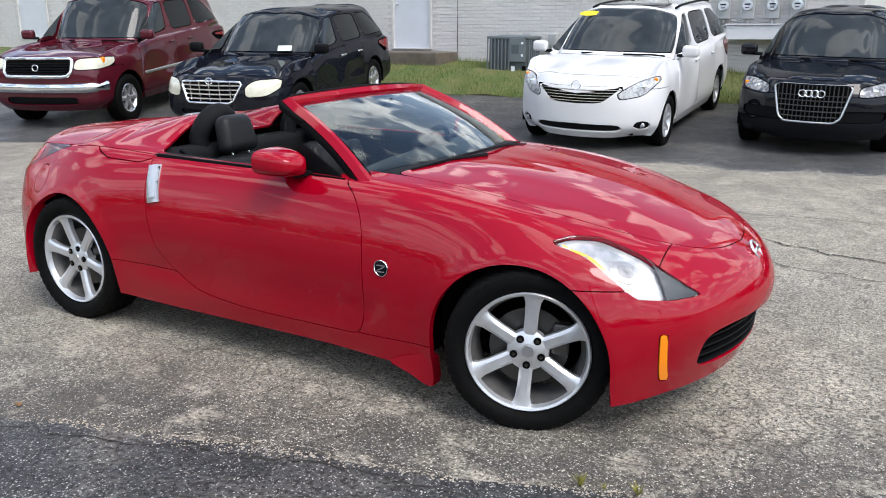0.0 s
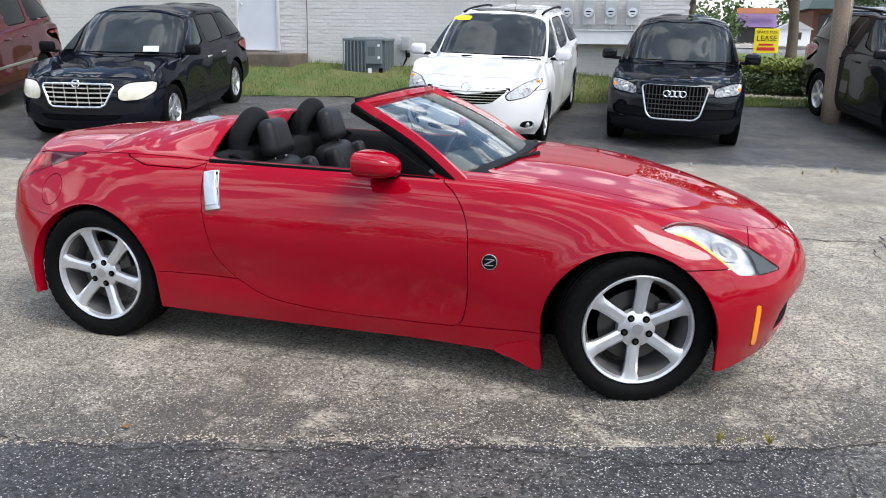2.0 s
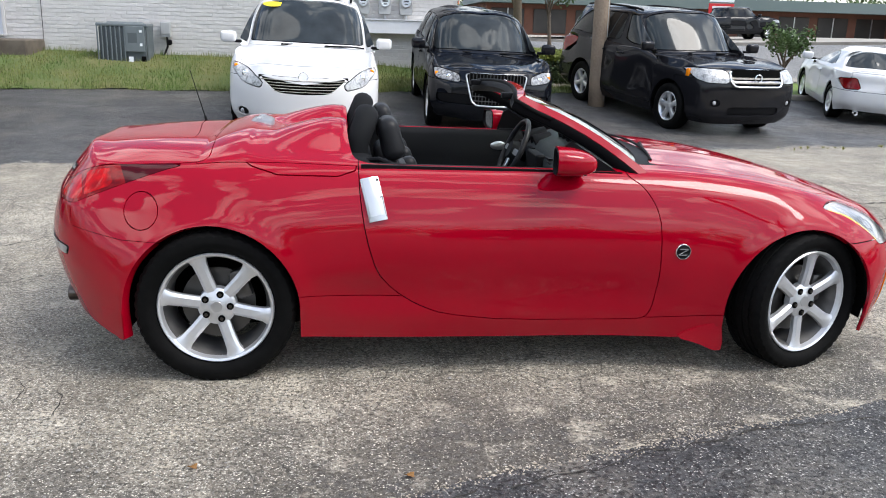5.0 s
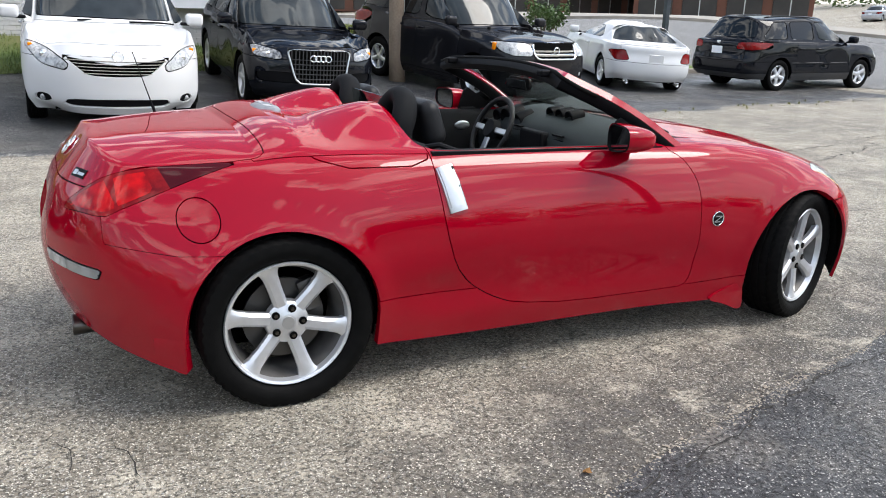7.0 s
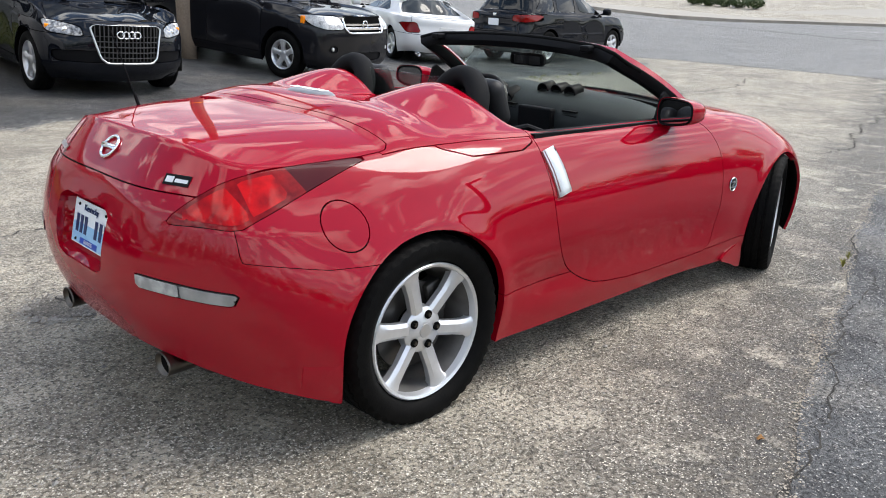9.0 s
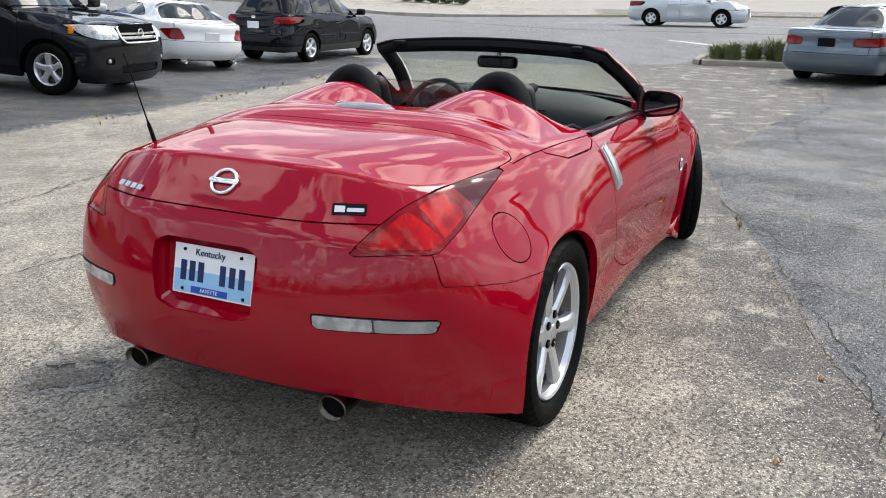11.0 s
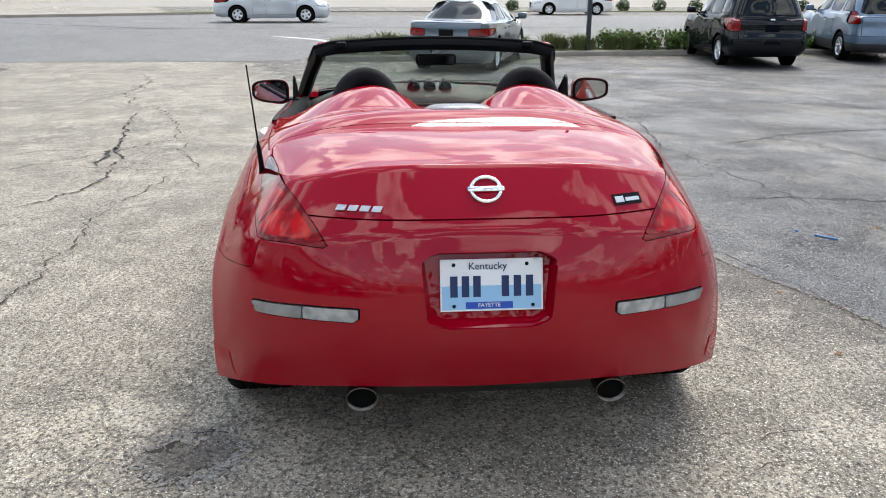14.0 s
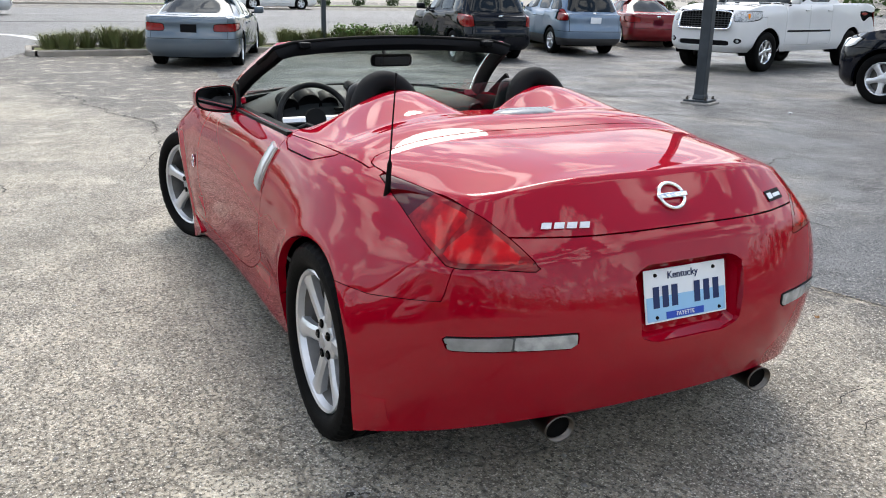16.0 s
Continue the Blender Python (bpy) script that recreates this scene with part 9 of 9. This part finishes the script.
CRACKS = [
    ([(3.9, -3.4), (4.4, -4.3), (4.75, -5.9), (3.5, -6.8)], .024), ([(7.9, -4.4), (7.4, -5.6), (6.6, -6.6), (6.2, -8.2)], .026), ([(1.5, -2.4), (1.3, -3.6), (1.9, -5.2)], .014),
    ([(2.7, -.93), (1.6, -1.26), (.4, -1.60), (-.6, -1.88), (-1.6, -2.16)], .006),
    ([(9.7, 1.3), (8.0, .95), (6.3, .44), (5.2, .55)], .016), ([(12.5, 2.2), (9.7, 1.3)], .012),
    ([(13.5, 5.2), (11.2, 4.3), (9.2, 4.4), (7.6, 3.6)], .018), ([(9.2, 4.4), (8.3, 5.4), (8.1, 6.4)], .012),
    ([(7.6, 3.6), (6.3, .44)], .010), ([(11.8, -1.2), (9.4, -1.5), (7.2, -1.1), (5.6, -1.4)], .012),
    ([(3.6, -2.6), (5.4, -2.9), (8.6, -2.4), (11.5, -2.7)], .014), ([(1.2, -2.9), (3.6, -2.6), (4.4, -1.6)], .011),
    ([(2.2, -4.6), (4.2, -4.1), (7.5, -4.6), (10.5, -4.2)], .012), ([(7.5, -4.6), (8.6, -2.4)], .009),
    ([(5.0, -6.2), (8.2, -6.6), (12.6, -6.0)], .014), ([(-.4, -3.1), (1.2, -2.9)], .008),
    ([(3.2, 3.4), (4.6, 2.4), (6.4, 2.9), (7.6, 3.6)], .012), ([(1.6, 2.3), (3.0, 1.9), (4.6, 2.4)], .010),
    ([(-2.6, 1.9), (-1.6, 2.3), (-.2, 2.1), (1.6, 2.3)], .009), ([(-3.4, 1.2), (-2.6, 1.9), (-2.7, 2.9)], .008),
    ([(-3.1, .35), (-2.5, .75), (-2.1, .85)], .007), ([(3.4, .9), (4.4, .6), (5.2, .55)], .009),
    ([(6.9, 3.45), (6.1, 3.30), (5.19, 3.13), (4.06, 2.91), (3.03, 2.66)], .021), ([(4.3, 2.93), (3.6, 2.84), (3.03, 2.64)], .034), ([(3.1, 2.66), (2.42, 2.45), (2.03, 2.60), (1.45, 2.94)], .016), ([(4.1, 2.9), (3.9, 3.6), (3.5, 4.3)], .012),
    ([(-1.60, -.79), (-1.68, -.85), (-1.72, -.98)], .003), ([(-1.87, -.83), (-1.94, -.92), (-1.90, -1.11), (-1.91, -1.18), (-1.98, -1.26), (-2.03, -1.37)], .0035),
    ([(-2.07, -.70), (-2.12, -.75), (-2.12, -.86), (-2.06, -.98), (-2.03, -1.09), (-1.95, -1.18)], .0035), ([(.09, 1.57), (.09, 1.38), (.31, 1.2)], .008),
    ([(2.6, 3.9), (3.2, 3.4), (3.0, 1.9)], .008), ([(-1.2, 3.4), (.6, 3.8), (2.6, 3.9)], .009), ([(4.4, .6), (4.9, -.4), (5.6, -1.4)], .008),
]
for i, (pth, wd) in enumerate(CRACKS):
    crack(pth, wd * .72, 40 + i)


def blot(name, label, cx, cy, rx, ry, material, lift, seed, category="stain", n=40):
    """A ragged flat patch on the ground."""
    rng = random.Random(seed)
    ph = [rng.uniform(0, 6.28) for _ in range(5)]
    v, f = [(cx, cy, gz(cx, cy) + lift)], []
    for i in range(n):
        a = 2 * math.pi * i / n
        k = 1 + .22 * math.sin(2 * a + ph[0]) + .16 * math.sin(3 * a + ph[1]) + .12 * math.sin(5 * a + ph[2]) + .09 * math.sin(9 * a + ph[3]) + rng.uniform(-.08, .08)
        x, y = cx + rx * k * math.cos(a), cy + ry * k * math.sin(a)
        v.append((x, y, gz(x, y) + lift))
    f = [(0, 1 + i, 1 + (i + 1) % n) for i in range(n)]
    me = bpy.data.meshes.new(name)
    me.from_pydata(v, [], f)
    ob = link(name, me, material)
    tagged(ob, label, category, kind="structure")
    return ob


# pothole behind the tail, its rim broken and gritty
PX, PY = -1.86, .96
POTGRIT = asphalt("pothole_grit", (.135, .118, .096), (.22, .195, .16), (.40, .36, .30), .15, 0)
blot("pothole", "shallow broken pothole full of tan grit", PX - .05, PY, .13, .135, POTGRIT, .0055, 5, "pothole")
# flat dark strips paint the shade under the far lip; the ground isn't sunk
for i, (pth, wd) in enumerate((([(-1.85, 1.12), (-1.86, 1.03), (-1.78, .99)], .017), ([(-1.77, .98), (-1.74, .89), (-1.79, .82)], .012))):
    crack(pth, wd, 90 + i, "pothole_lip_shade", "dark strip painted as shade below a pothole's broken lip", .011)
rim_pts = []
for _ in range(900):
    a, k = rng.uniform(0, 6.28), rng.gauss(1, .16)
    rim_pts.append((PX - .04 + .15 * k * math.cos(a), PY + .155 * k * math.sin(a), rng.uniform(.003, .007) * (1.9 if rng.random() < .06 else 1)))
crumbs("pothole_rubble", "broken grey asphalt crumbs round a pothole", rim_pts, STONE_G, 7)


def weed(x, y, h, n, seed, label="small yellow-green weed growing from a crack"):
    rng = random.Random(seed)
    v, f = [], []
    for _ in range(n):
        a, l, w = rng.uniform(0, 6.28), h * rng.uniform(.5, 1), h * .06
        b = rng.uniform(0, .5) * h
        c, s = math.cos(a), math.sin(a)
        o = len(v)
        v += [(-w * s, w * c, 0), (w * s, -w * c, 0), (b * c + w * .8 * s, b * s - w * .8 * c, l * .7), (b * c * 1.5, b * s * 1.5, l)]
        f += [(o, o + 1, o + 2), (o, o + 2, o + 3)]
    ob = leaf_mesh("weed", v, f, WEEDM)
    tagged(ob, label, "weed", "weeds in the asphalt")
    ob.location = (x, y, gz(x, y) + .003)


weed(1.72, -1.15, .055, 26, 1)
weed(1.91, -1.11, .050, 22, 2)
weed(1.80, -1.13, .03, 12, 3)
for i in range(46):
    x = rng.choice((5.9, 7.4, 8.9, 9.3, 10.6, 11.6, -1.4, 3.1, 12.4)) + rng.gauss(0, .32)
    weed(x, float(np.interp(x, PARK_X, PARK_Y)) - .10 + rng.gauss(0, .17), rng.uniform(.03, .07), 24, 10 + i, "straw-coloured weeds along the edge of the asphalt")
bm = bmesh.new()
vs = [bm.verts.new((math.cos(a) * .015 * (1 + .4 * (k % 2)), math.sin(a) * .010 * (1 + .4 * (k % 2)), .008 + .006 * math.sin(a * 2))) for k, a in enumerate(np.linspace(0, 2 * math.pi, 10, endpoint=False))]
bm.faces.new(vs)
lf = part("dead_leaf", bm, DRYLEAF)
lf.location = (-.55, -1.73, gz(-.55, -1.73) + .004)
tagged(lf, "dry brown leaf on the asphalt", "leaf")
STRAWB = mat("blue_plastic", (0.10, 0.30, 0.62), 0.35)
bm = bmesh.new()
bm_tube(bm, [(.345, -2.555, .012), (.395, -2.51, .011), (.45, -2.46, .012)], .006, 8)
tagged(part("drinking_straw", bm, STRAWB, None, "", True), "blue plastic straw lying on dark asphalt", "straw")
bm = bmesh.new()
bm_tube(bm, [(.545, -2.40, .012), (.565, -2.385, .012)], .006, 8)
tagged(part("drinking_straw", bm, STRAWB, None, "", True), "short cut piece of blue plastic straw", "straw")
for x, y, r in ((.60, -2.96, .022), (-1.30, -1.62, .014)):
    bm = bmesh.new()
    vs = [bm.verts.new((math.cos(a) * r * (1 + .4 * (k % 2)), math.sin(a) * r * .7 * (1 + .4 * (k % 2)), .006 + .007 * math.sin(a * 2))) for k, a in enumerate(np.linspace(0, 2 * math.pi, 10, endpoint=False))]
    bm.faces.new(vs)
    lf = part("dead_leaf", bm, DRYLEAF)
    lf.location = (x, y, gz(x, y) + .004)
    tagged(lf, "dry brown leaf on the asphalt", "leaf")
bm = bmesh.new()
bm_box(bm, (4.17, -7.62, .018), (.05, .035, .02), bevel=.006)
tagged(part("paper_scrap", bm, WHITE), "small white scrap of paper on wet asphalt", "litter")
